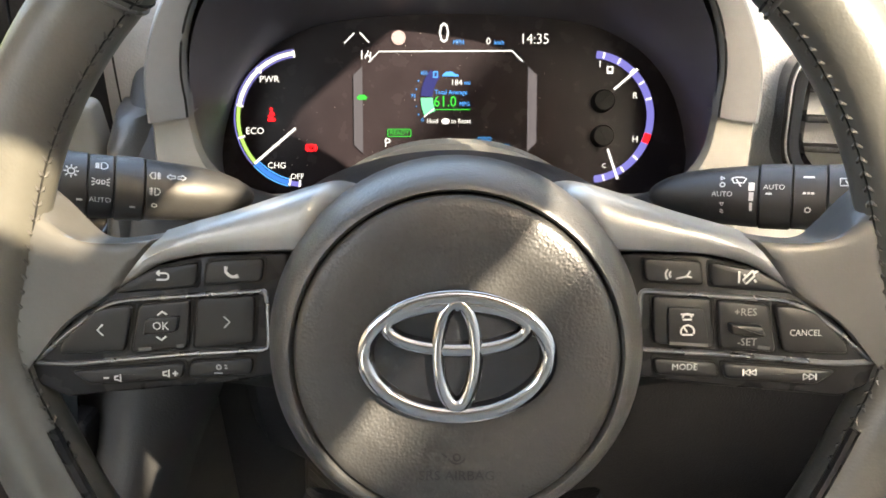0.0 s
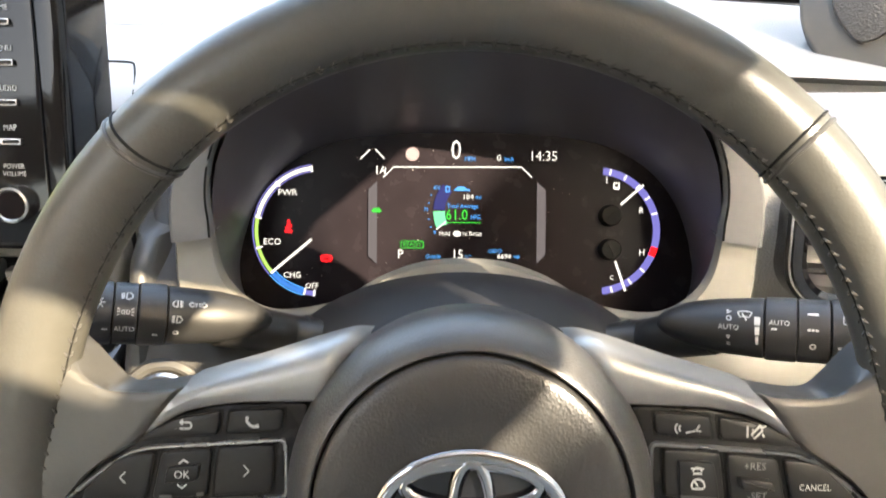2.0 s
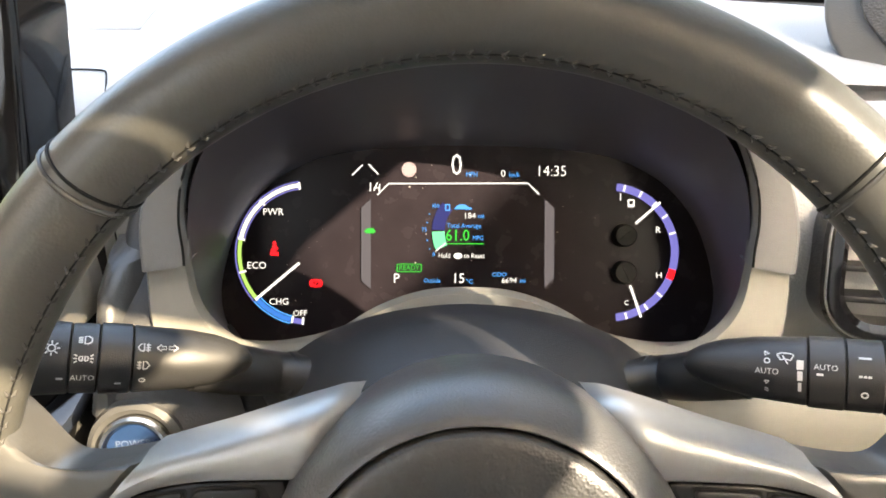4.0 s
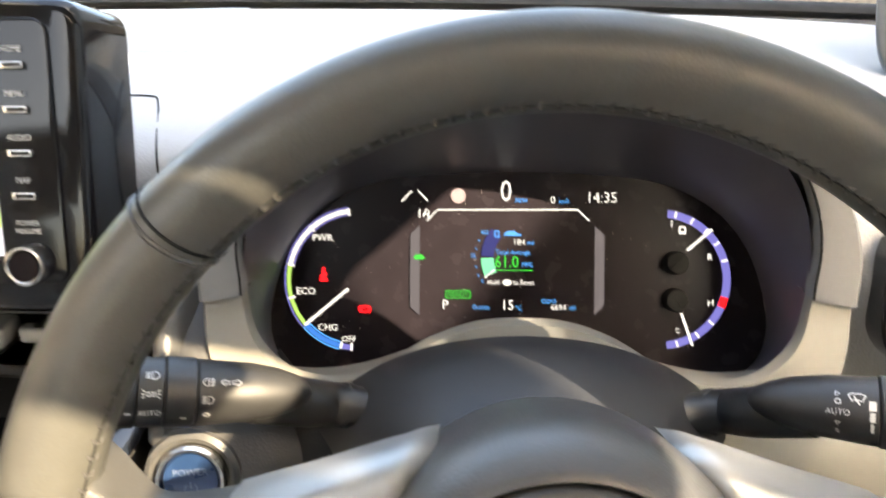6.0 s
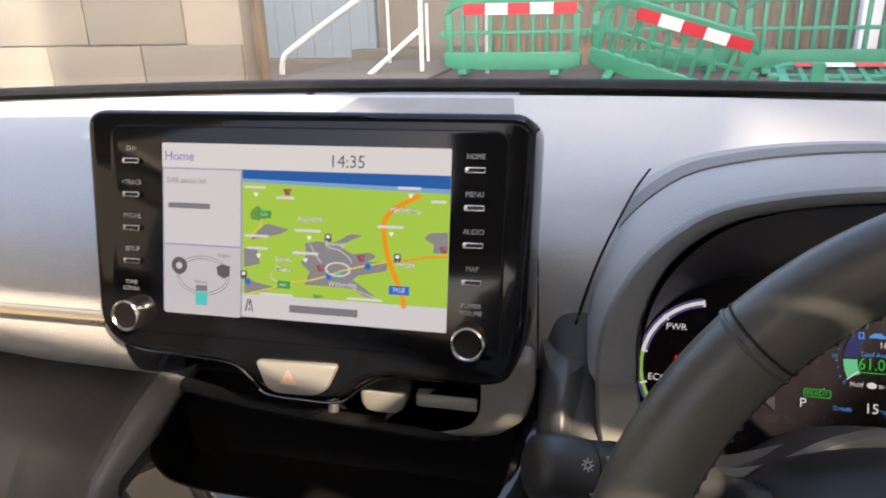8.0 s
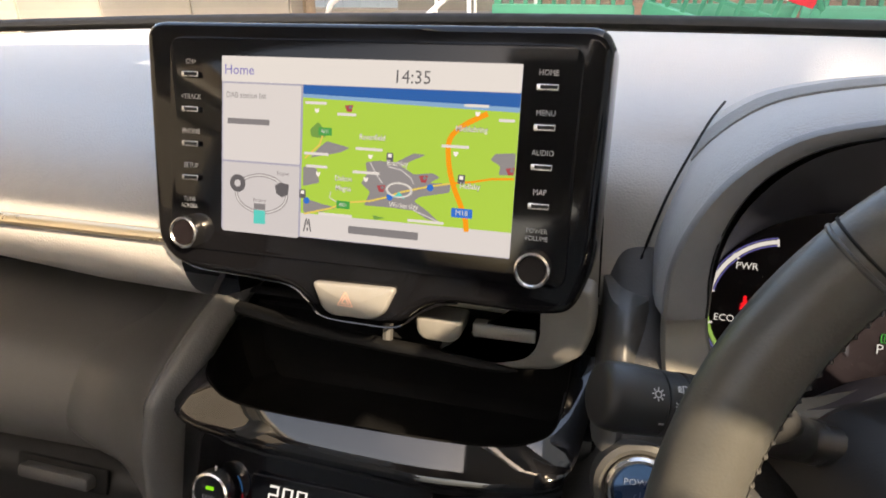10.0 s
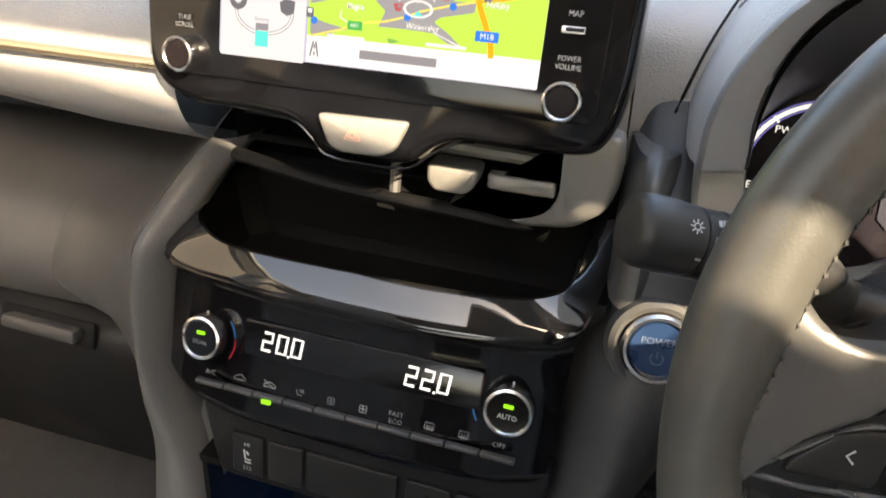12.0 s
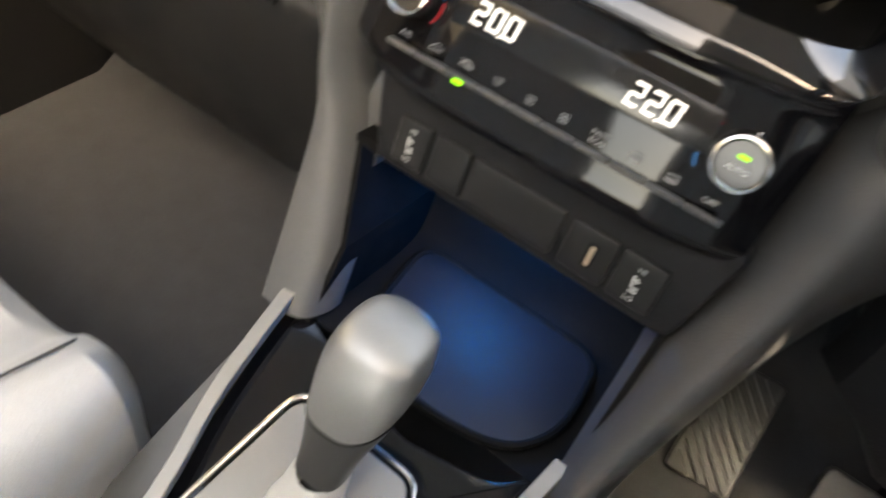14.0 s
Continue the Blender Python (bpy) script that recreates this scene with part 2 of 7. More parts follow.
def part(name, bm, material, parent=None, label="", m=ID, smooth=True):
    """Links a bmesh as one mesh object under a thing or a part; m is the frame in which it was drawn."""
    bmesh.ops.recalc_face_normals(bm, faces=bm.faces)
    me = bpy.data.meshes.new(name)
    bm.to_mesh(me)
    bm.free()
    return link_mesh(name, me, material, parent, m, label, smooth)


def solo(name, bm, material, label, category, group="", kind="", m=ID, smooth=True):
    return tagged(part(name, bm, material, None, "", m, smooth), label, category, group, kind)


def catmull(pts, steps=6, closed=True):
    p = [Vector(q) for q in pts]
    n, out = len(p), []
    for i in range(n if closed else n - 1):
        a, b, c, d = (p[(i + j) % n] if closed else p[min(max(i + j, 0), n - 1)] for j in (-1, 0, 1, 2))
        for s in range(steps):
            t = s / steps
            out.append(0.5 * ((2 * b) + (c - a) * t + (2 * a - 5 * b + 4 * c - d) * t * t + (3 * b - a - 3 * c + d) * t ** 3))
    if not closed:
        out.append(p[-1])
    return out


def rrect(w, h, r, cx=0.0, cy=0.0, n=5):
    out = []
    for qx, qy, a0 in ((1, 1, 0), (-1, 1, 90), (-1, -1, 180), (1, -1, 270)):
        for i in range(n + 1):
            a = radians(a0 + 90 * i / n)
            out.append(Vector((cx + qx * (w / 2 - r) + r * math.cos(a), cy + qy * (h / 2 - r) + r * math.sin(a))))
    return out


def ellipse(rx, ry, cx=0.0, cy=0.0, n=40, a0=0.0, a1=360.0):
    full = abs(a1 - a0 - 360) < 1e-6
    return [Vector((cx + rx * math.cos(radians(a0 + (a1 - a0) * i / (n if full else n - 1))), cy + ry * math.sin(radians(a0 + (a1 - a0) * i / (n if full else n - 1))))) for i in range(n)]


def mm(pts):
    return [Vector((x / 1000, y / 1000)) for x, y in pts]


def mirror(pts):
    return [Vector((-p[0], p[1])) for p in reversed(pts)]


def inset(pts, d):
    area = sum(a.x * b.y - b.x * a.y for a, b in zip(pts, pts[1:] + pts[:1]))
    s, n, out = (1 if area > 0 else -1), len(pts), []
    for i in range(n):
        a, b, c = pts[i - 1], pts[i], pts[(i + 1) % n]
        e, f = (b - a).normalized(), (c - b).normalized()
        u, v = Vector((-e.y, e.x)) * s, Vector((-f.y, f.x)) * s
        k = u + v
        k = k / max(k.length_squared / 2, 0.35) if k.length > 1e-6 else u
        out.append(b + k * d)
    return out


def round_corners(pts, r, n=3):
    pts = [Vector(p) for p in pts]
    out, k = [], len(pts)
    for i in range(k):
        a, b, c = pts[i - 1], pts[i], pts[(i + 1) % k]
        da, dc = min(r, (a - b).length * 0.45), min(r, (c - b).length * 0.45)
        p, q = b + (a - b).normalized() * da, b + (c - b).normalized() * dc
        for s in range(n + 1):
            t = s / n
            out.append(p * (1 - t) ** 2 + b * 2 * t * (1 - t) + q * t * t)
    return out


def loft(rings, closed=True, cap0=False, cap1=False, bm=None):
    bm = bm or bmesh.new()
    rows = [[bm.verts.new(p) for p in ring] for ring in rings]
    for r, s in zip(rows, rows[1:]):
        n = len(r)
        for i in range(n if closed else n - 1):
            j = (i + 1) % n
            try:
                bm.faces.new((r[i], r[j], s[j], s[i]))
            except ValueError:
                pass
    if cap0:
        bm.faces.new(rows[0][::-1])
    if cap1:
        bm.faces.new(rows[-1])
    return bm


def plate(outline, z0, z1, bev=0.0, dome=0.0, bm=None, steps=3):
    """A flat piece of that outline from z0 to z1, its upper edge rounded, its face raised a little when dome is given."""
    o = [Vector(p).to_2d() for p in outline]
    rings = [[(p.x, p.y, z0) for p in o]]
    if bev:
        for i in range(steps + 1):
            a = radians(90 * i / steps)
            q = inset(o, bev * (1 - math.cos(a)))
            rings.append([(p.x, p.y, z1 - bev + bev * math.sin(a)) for p in q])
    else:
        rings.append([(p.x, p.y, z1) for p in o])
    if dome:
        c = sum(o, Vector((0, 0))) / len(o)
        base = inset(o, bev)
        for t in (0.3, 0.6, 0.85):
            rings.append([(*(p.lerp(c, t)), z1 + dome * (1 - (1 - t) ** 2)) for p in base])
    return loft(rings, True, True, True, bm)


def sheet(outline, z):
    bm = bmesh.new()
    bm.faces.new([bm.verts.new((p[0], p[1], z)) for p in outline])
    return bm


def ring_plate(outer, inner, z0, z1, bev=0.0):
    """A frame between two outlines of the same count."""
    if bev:
        o2, i2 = inset(outer, bev), inset(inner, -bev)
        rings = [(outer, z0), (outer, z1 - bev), (o2, z1), (i2, z1), (inner, z1 - bev), (inner, z0), (outer, z0)]
    else:
        rings = [(outer, z0), (outer, z1), (inner, z1), (inner, z0), (outer, z0)]
    bm = loft([[(p[0], p[1], z) for p in r] for r, z in rings])
    bmesh.ops.remove_doubles(bm, verts=bm.verts, dist=1e-6)
    return bm


def tube(path, radius, n=10, closed=False, flat=1.0, up=(0, 0, 1), caps=True, bm=None):
    """A round or oval bar along a path; radius may be a list."""
    p = [Vector(q) for q in path]
    rad = radius if isinstance(radius, (list, tuple)) else [radius] * len(p)
    rings = []
    for i, c in enumerate(p):
        a = p[i - 1] if (i or closed) else p[0]
        b = p[(i + 1) % len(p)] if (closed or i < len(p) - 1) else p[-1]
        d = (b - a).normalized()
        u = Vector(up)
        if abs(d.dot(u)) > 0.95:
            u = Vector((0, 1, 0)) if abs(d.y) < 0.9 else Vector((1, 0, 0))
        s = d.cross(u).normalized()
        w = s.cross(d)
        rings.append([c + rad[i] * (s * math.cos(2 * math.pi * k / n) + w * flat * math.sin(2 * math.pi * k / n)) for k in range(n)])
    if closed:
        rings.append(rings[0])
        bm = loft(rings, True, bm=bm)
        bmesh.ops.remove_doubles(bm, verts=bm.verts, dist=1e-6)
        return bm
    return loft(rings, True, caps, caps, bm)


def lathe(profile, n=32, cx=0.0, cy=0.0, bm=None, sx=1.0, sy=1.0):
    rings = [[(cx + sx * r * math.cos(2 * math.pi * i / n), cy + sy * r * math.sin(2 * math.pi * i / n), z) for i in range(n)] for r, z in profile]
    return loft(rings, True, True, True, bm)


def box(x0, x1, y0, y1, z0, z1, bev=0.0, bm=None):
    return plate(rrect(x1 - x0, y1 - y0, max(bev, 1e-4), (x0 + x1) / 2, (y0 + y1) / 2, 2), z0, z1, bev, bm=bm, steps=2)


TEXT_CACHE = {}


def words(text, size, at, material, parent, m, z=0.0, name="lettering", squeeze=1.0, turn=0.0, bold=0.0, align='CENTER'):
    """Flat lettering in the frame m, centred at a point."""
    key = (text, bold, align)
    if key not in TEXT_CACHE:
        cu = bpy.data.curves.new("text", 'FONT')
        cu.body, cu.size, cu.align_x, cu.align_y, cu.resolution_u, cu.offset = text, 1.0, align, 'CENTER', 2, bold
        tmp = new("text", cu)
        me = bpy.data.meshes.new_from_object(tmp.evaluated_get(bpy.context.evaluated_depsgraph_get()))
        bpy.data.objects.remove(tmp)
        bpy.data.curves.remove(cu)
        TEXT_CACHE[key] = me
    me = TEXT_CACHE[key].copy()
    me.transform(Matrix.Diagonal((size * squeeze, size, size, 1)))
    me.materials.clear()
    return link_mesh(name, me, material, parent, m @ Matrix.Translation((at[0], at[1], z)) @ pose(0, 0, 0, 0, 0, turn), "", False)


def strokes(lines, width, z, bm=None):
    """Flat strokes of even width along polylines."""
    bm = bm or bmesh.new()
    for line in lines:
        q = [Vector(p).to_2d() for p in line]
        left, right = [], []
        for i, p in enumerate(q):
            d = ((q[min(i + 1, len(q) - 1)]) - (q[max(i - 1, 0)])).normalized()
            s = Vector((-d.y, d.x)) * width / 2
            left.append(bm.verts.new((*(p + s), z)))
            right.append(bm.verts.new((*(p - s), z)))
        for i in range(len(q) - 1):
            bm.faces.new((left[i], right[i], right[i + 1], left[i + 1]))
    return bm


def arc(r, a0, a1, cx=0.0, cy=0.0, n=20, sy=1.0):
    return [(cx + r * math.cos(radians(a0 + (a1 - a0) * i / (n - 1))), cy + sy * r * math.sin(radians(a0 + (a1 - a0) * i / (n - 1)))) for i in range(n)]


def plane_frame(x, y, z, back, yaw=0.0):
    """A frame whose x runs to the right, y up the surface, z out towards the seats; back: degrees that it leans away."""
    return pose(x, y, z, 90 - back, 0, yaw)


RIM_F = plane_frame(0.004, 0.2201, 0.9985, 22.4)
WHEEL_F = plane_frame(0.004, 0.222, 1.018, 24)
CLUSTER_F = plane_frame(0.008, 0.4855, 0.99, 24.2)
SCREEN_F = plane_frame(-0.355, 0.388, 1.095, 14.4)
CLIMATE_F = plane_frame(-0.344, 0.318, 0.87, 20)

# ------------------------------------------------------------------ setting: ground and car shell
GZ = 0.12


def ground_sheet():
    bm = bmesh.new()
    n = 40
    xs = [-400, -120, -50] + [-30 + 60 * i / n for i in range(n + 1)] + [50, 120, 400]
    ys = [-400, -120, -50] + [-20 + 60 * i / n for i in range(n + 1)] + [60, 120, 400]
    rows = [[(x, y, GZ + (0.012 * noise.noise((x * 0.4, y * 0.4, 0)) if abs(x) < 40 and abs(y) < 50 else 0)) for x in xs] for y in ys]
    return loft(rows, closed=False)


solo("ground", ground_sheet(), TARMAC, "worn brown-grey paved yard with dirt", "ground", kind="structure")


def shell():
    # floor pan with carpet
    bm = loft([[(x, y, z) for y, z in ((-1.5, 0.40), (-0.4, 0.38), (0.25, 0.38), (0.55, 0.42), (0.80, 0.62), (0.86, 0.80), (0.90, 0.98), (0.925, 1.105))] for x in (-1.15, -0.8, -0.35, 0.1, 0.45)], closed=False)
    solo("floor", bm, CARPET, "dark grey carpeted car floor and footwell", "floor", kind="structure")
    # unseen roof lining, cut into pieces whose gaps shape the sun patches
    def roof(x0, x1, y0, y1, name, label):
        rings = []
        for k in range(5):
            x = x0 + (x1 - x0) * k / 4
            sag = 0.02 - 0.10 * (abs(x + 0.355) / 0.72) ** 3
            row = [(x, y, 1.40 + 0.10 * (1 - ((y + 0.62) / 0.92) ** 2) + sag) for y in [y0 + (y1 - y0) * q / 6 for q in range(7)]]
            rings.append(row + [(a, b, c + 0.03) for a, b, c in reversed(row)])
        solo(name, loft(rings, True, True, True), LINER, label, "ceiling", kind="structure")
    roof(-1.08, 0.30, -0.040, 0.29, "ceiling", "pale grey fabric roof lining above the windscreen")
    # pieces added only to block or pass sun, not known roof parts
    roof(-1.08, -0.40, 0.29, 0.40, "ceiling_shade_front", "unseen roof piece added to keep sun off the passenger dash top")
    edge = "unseen pale grey roof piece added to trim the sun opening"
    roof(0.302, 0.345, -0.038, 0.03, "ceiling_shade_edge", edge)
    roof(0.302, 0.345, -0.21, -0.17, "ceiling_shade_edge_back", edge)
    roof(-1.08, -1.00, -0.72, -0.025, "ceiling_shade_edge_left", edge)
    roof(-0.32, 0.19, -0.21, -0.115, "ceiling_shade_mid", "unseen pale grey roof piece added to keep sun off the stack")
    roof(0.19, 0.285, -0.150, -0.078, "ceiling_shade_bar", "unseen pale grey bar added to keep sun off the wheel rim")
    roof(-0.32, 0.37, -0.72, -0.21, "ceiling_shade_driver", "unseen pale grey roof piece added to block sun over the driver")
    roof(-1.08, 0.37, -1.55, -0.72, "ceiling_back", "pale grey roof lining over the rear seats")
    # pane added over the gaps as a warm filter for the sun
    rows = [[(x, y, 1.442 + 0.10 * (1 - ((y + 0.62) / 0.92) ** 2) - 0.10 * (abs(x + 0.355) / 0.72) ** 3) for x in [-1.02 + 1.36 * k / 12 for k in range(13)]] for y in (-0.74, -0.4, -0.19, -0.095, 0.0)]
    solo("window_sun_filter", loft(rows, closed=False), WARM_PANE, "unseen bronze pane added over the roof gaps to warm the sunlight", "roof window", kind="structure")
    rings = [[(-1.17, y, 1.455), (-1.045, y, 1.45), (-1.033, y, 1.40), (-1.078, y, 1.345), (-1.138, y, 1.335)] for y in (-1.5, -0.9, -0.3, 0.12, 0.30)]
    solo("roof_rail", loft(rings, True, True, True), LINER, "pale grey roof rail above the side windows", "roof rail", kind="structure")
    # offsets d bend this rail to let sun in or block it
    rings = [[(0.335 - d, y, 1.45), (0.375 - d, y, 1.425), (0.380 - d, y, 1.404), (0.358 - d, y, 1.388), (0.33 - d, y, 1.40)] for y, d in ((-1.5, -0.05), (-0.9, -0.05), (-0.32, -0.05), (-0.26, -0.020), (-0.105, -0.018), (-0.095, -0.045), (-0.060, -0.045), (-0.035, 0.040), (0.02, 0.055), (0.12, 0.070), (0.30, 0.080))]
    solo("roof_rail", loft(rings, True, True, True), LINER, "unseen roof rail above the driver's window, its edge bent to shape the sun", "roof rail", kind="structure")
    # side and rear glass: clear in front, lightly tinted behind the middle pillar
    for xb, xt in ((0.44, 0.365), (-1.15, -1.075)):
        front = loft([[(xb, y, 1.05) for y in (-0.44, 0.0, 0.45, 0.84)], [(xt, y, 1.40) for y in (-0.47, -0.15, 0.05, 0.26)]], closed=False)
        solo("window_front", front, GLASS, "clear front side window", "side window", kind="structure").visible_shadow = False
        rear = loft([[(xb, y, 1.05) for y in (-1.40, -0.9, -0.44)], [(xt, y, 1.40) for y in (-1.30, -0.9, -0.47)]], closed=False)
        solo("window_rear", rear, REAR_GLASS, "lightly tinted glass of the rear side window", "side window", kind="structure")
    rows = [[(x, -1.60, 1.0) for x in (-1.15, -0.355, 0.44)], [(x, -1.46, 1.44) for x in (-1.05, -0.355, 0.34)]]
    solo("window_back", loft(rows, closed=False), REAR_GLASS, "lightly tinted glass of the rear window", "rear window", kind="structure")
    # doors below the windows, with pillars
    for side, x0, x1, name in ((1, 0.40, 0.47, "door_1"), (-1, -1.18, -1.11, "door_2")):
        bm = box(x0, x1, -1.45, 0.86, 0.36, 1.06, 0.02)
        solo(name, bm, DASH_DARK, "closed car door with dark plastic lining", "car door", kind="structure")
        xm, xt = (0.435, 0.36) if side > 0 else (-1.145, -1.07)
        for nm, y0, y1, yt, r in (("pillar_front", 0.84, 0.84, 0.24, 0.035), ("pillar_middle", -0.44, -0.44, -0.48, 0.075), ("pillar_rear", -1.35, -1.35, -1.25, 0.09)):
            z0 = 0.95 if nm != "pillar_front" else 1.03
            bm = tube([(xm, y0, z0), ((xm * 0.6 + xt * 0.4), y0 * 0.6 + yt * 0.4, z0 + 0.2), (xt, yt, 1.42)], r, 12, up=(0, 1, 0.2))
            solo(nm, bm, LINER if nm != "pillar_front" else DASH_DARK, "fabric-covered pillar of the car body", "car pillar", kind="structure")
    bm = box(-1.15, 0.44, -1.62, -1.52, 0.40, 1.02, 0.02)
    solo("wall_rear", bm, DASH_DARK, "dark parcel shelf bulkhead behind the rear seats", "car bulkhead", kind="structure")


shell()


def windscreen():
    rows = []
    for i in range(9):
        t = i / 8
        y, z = 0.93 - 0.66 * t, 1.135 + 0.285 * t + 0.03 * math.sin(math.pi * t)
        rows.append([(-0.355 + (0.80 - 0.09 * t) * s, y - 0.09 * s * s * (1 - t) - 0.03 * s * s, z) for s in [k / 8 - 1 for k in range(17)]])
    g = solo("window_1", loft(rows, closed=False), GLASS, "clear curved windscreen glass", "windscreen", kind="structure")
    g.visible_shadow = False
    # black lower seal between dashboard and glass
    path = [(-0.355 + 0.80 * s, 0.915 - 0.075 * s * s, 1.121 - 0.010 * s * s) for s in [k / 10 - 1 for k in range(21)]]
    bm = tube(path, 0.020, 10, flat=0.42)
    solo("trim", bm, GROOVE, "black rubber seal along the foot of the windscreen", "window seal", kind="structure")


windscreen()


def bonnet():
    th = thing("bonnet", (-0.355, 1.4, 1.0), "dark metallic car bonnet beyond the windscreen", "car bonnet")
    rows = []
    for y, z, hw in ((0.985, 1.078, 0.78), (1.03, 1.086, 0.78), (1.2, 1.080, 0.79), (1.5, 1.05, 0.78), (1.75, 0.99, 0.74), (1.95, 0.88, 0.66), (2.02, 0.72, 0.62)):
        rows.append([(-0.355 + hw * s, y - 0.10 * s * s, z - 0.05 * s ** 4 + 0.012 * math.cos(3.1 * s) ** 2) for s in [k / 10 - 1 for k in range(21)]])
    part("panel", loft(rows, closed=False), PAINT, th)
    for x in (-0.62, -0.16):
        part("washer_nozzle", lathe([(0.006, 0), (0.005, 0.003), (0.003, 0.005), (0.001, 0.0055)], 12), GROOVE, th, "small black washer nozzle", pose(x, 1.02, 1.093))
    w = thing("wiper", (-0.1, 0.97, 1.12), "black windscreen wiper arm parked below the glass", "wiper")
    part("arm", tube([(0.10, 0.975, 1.098), (-0.15, 0.99, 1.104), (-0.30, 0.99, 1.102)], [0.010, 0.007, 0.004], 8), GROOVE, w)
    part("blade", tube([(0.14, 0.995, 1.101), (-0.2, 1.005, 1.110), (-0.55, 1.0, 1.103)], 0.004, 6), GROOVE, w)


bonnet()


# ------------------------------------------------------------------ dashboard
def dash():
    th = thing("dashboard", (-0.355, 0.6, 0.95), "grey soft-vinyl dashboard with dark lower half", "dashboard")
    top = [(0.905, 1.108), (0.86, 1.116), (0.80, 1.116), (0.70, 1.108), (0.62, 1.098), (0.55, 1.087)]
    front_pass = [(0.48, 1.076), (0.43, 1.062), (0.402, 1.044), (0.392, 1.026)]
    front_mid = [(0.50, 1.074), (0.474, 1.056), (0.463, 1.02), (0.458, 0.98)]
    front_drv = [(0.565, 1.078), (0.56, 1.05), (0.558, 1.02), (0.556, 0.98)]
    rows = []
    for x, f in ((-1.11, front_pass), (-0.95, front_pass), (-0.75, front_pass), (-0.56, front_pass), (-0.50, front_pass), (-0.47, front_mid), (-0.36, front_mid), (-0.24, front_mid), (-0.165, front_mid), (-0.145, front_drv), (-0.05, front_drv), (0.10, front_drv), (0.24, front_drv), (0.34, front_drv), (0.40, front_drv)):
        s = (x + 0.355) / 0.76
        rows.append(catmull([(x, y - (0.075 * s * s if y > 0.7 else 0), z - 0.012 * s ** 4) for y, z in top + f], 4, closed=False))
    part("top_pad", loft(rows, closed=False), DASH, th, "soft grey vinyl dashboard pad")
    # passenger side: padded lip, accent strip, recess coloured for its shade, knee bolster
    lip = [(0.392, 1.028), (0.386, 1.018), (0.388, 1.000), (0.400, 0.982), (0.43, 0.965), (0.47, 0.957)]
    bm = loft([catmull([(x, y + (0.02 * max(0, (-0.62 - x) / 0.5)), z + 0.030 * max(0, (-0.55 - x) / 0.5) if z < 1.0 else z) for y, z in lip], 4, closed=False) for x in (-1.11, -0.9, -0.7, -0.58, -0.49)], closed=False)
    part("lip", bm, DASH, th, "grey vinyl lip under the accent strip")
    part("accent_strip", tube([(x, 0.388 - 0.002, 1.030) for x in (-1.11, -0.8, -0.49)], 0.0055, 10, flat=0.8), GOLD_TRIM, th, "pale satin metallic accent strip")
    knee = [(0.575, 0.925), (0.530, 0.921), (0.475, 0.915), (0.425, 0.899), (0.398, 0.872), (0.387, 0.845), (0.395, 0.818)]
    # recess sheet in near-black, so its shadow is partly in the colour
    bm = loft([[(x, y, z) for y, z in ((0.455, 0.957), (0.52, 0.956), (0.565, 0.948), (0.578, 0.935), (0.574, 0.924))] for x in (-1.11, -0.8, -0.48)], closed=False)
    part("recess", bm, DASH_DARK, th, "recess under the padded lip, its deep shade put into near-black colour")
    rows = []
    for x, dy in ((-1.11, 0.02), (-0.9, 0.0), (-0.75, -0.005), (-0.62, 0.0), (-0.54, 0.006), (-0.505, 0.012)):
        rows.append(catmull([(x, y + dy, z) for y, z in knee], 4, closed=False))
    part("knee_bolster", loft(rows, closed=False), BOLSTER, th, "dark grey rounded lower dash bolster")
    # driver's lower panel
    drv = [(0.425, 0.940), (0.400, 0.944), (0.384, 0.938), (0.372, 0.915), (0.370, 0.88), (0.378, 0.83), (0.390, 0.75), (0.405, 0.68), (0.43, 0.62), (0.50, 0.59)]
    rows = []
    for x, dy in ((-0.150, 0.03), (-0.135, 0.008), (-0.08, 0.0), (0.06, 0.0), (0.095, 0.0)):
        low = 0.75 if x < -0.1 else 0.70 if x < -0.05 else 0.0
        rows.append(catmull([(x, y + dy, max(z, low - 0.001 * k)) for k, (y, z) in enumerate(drv)], 4, closed=False))
    part("driver_panel", loft(rows, closed=False), DASH_DARK, th, "dark grey lower panel beside the steering column")
    rows = [catmull([(x, y + dy, z + 0.006 * max(0, x - 0.1)) for y, z in drv[:5]], 4, closed=False) for x, dy in ((0.096, 0.0), (0.16, 0.0), (0.30, 0.004), (0.42, 0.01))]
    part("driver_side_panel", loft(rows, closed=False), BEZEL, th, "light grey lower panel beside the door")
    rows = [catmull([(x, y + dy + 0.004, z) for y, z in drv[4:]], 4, closed=False) for x, dy in ((0.096, 0.0), (0.16, 0.0), (0.30, 0.004), (0.42, 0.01))]
    part("driver_knee_panel", loft(rows, closed=False), DASH_DARK, th, "dark lower knee panel")
    # grey infill between screen and driver display
    rows = [[(x, y, z) for x, y, z in r] for r in (
        [(-0.213, 0.47, 1.002), (-0.205, 0.466, 1.004), (-0.195, 0.464, 1.004), (-0.186, 0.466, 1.002)],
        [(-0.214, 0.46, 1.002), (-0.206, 0.425, 1.002), (-0.195, 0.414, 1.002), (-0.184, 0.43, 1.002)],
        [(-0.215, 0.47, 0.99), (-0.207, 0.41, 0.99), (-0.195, 0.392, 0.99), (-0.182, 0.42, 0.99)],
        [(-0.215, 0.45, 0.955), (-0.208, 0.392, 0.955), (-0.195, 0.375, 0.955), (-0.180, 0.40, 0.955)],
        [(-0.215, 0.43, 0.93), (-0.209, 0.378, 0.93), (-0.195, 0.368, 0.93), (-0.178, 0.39, 0.93)])]
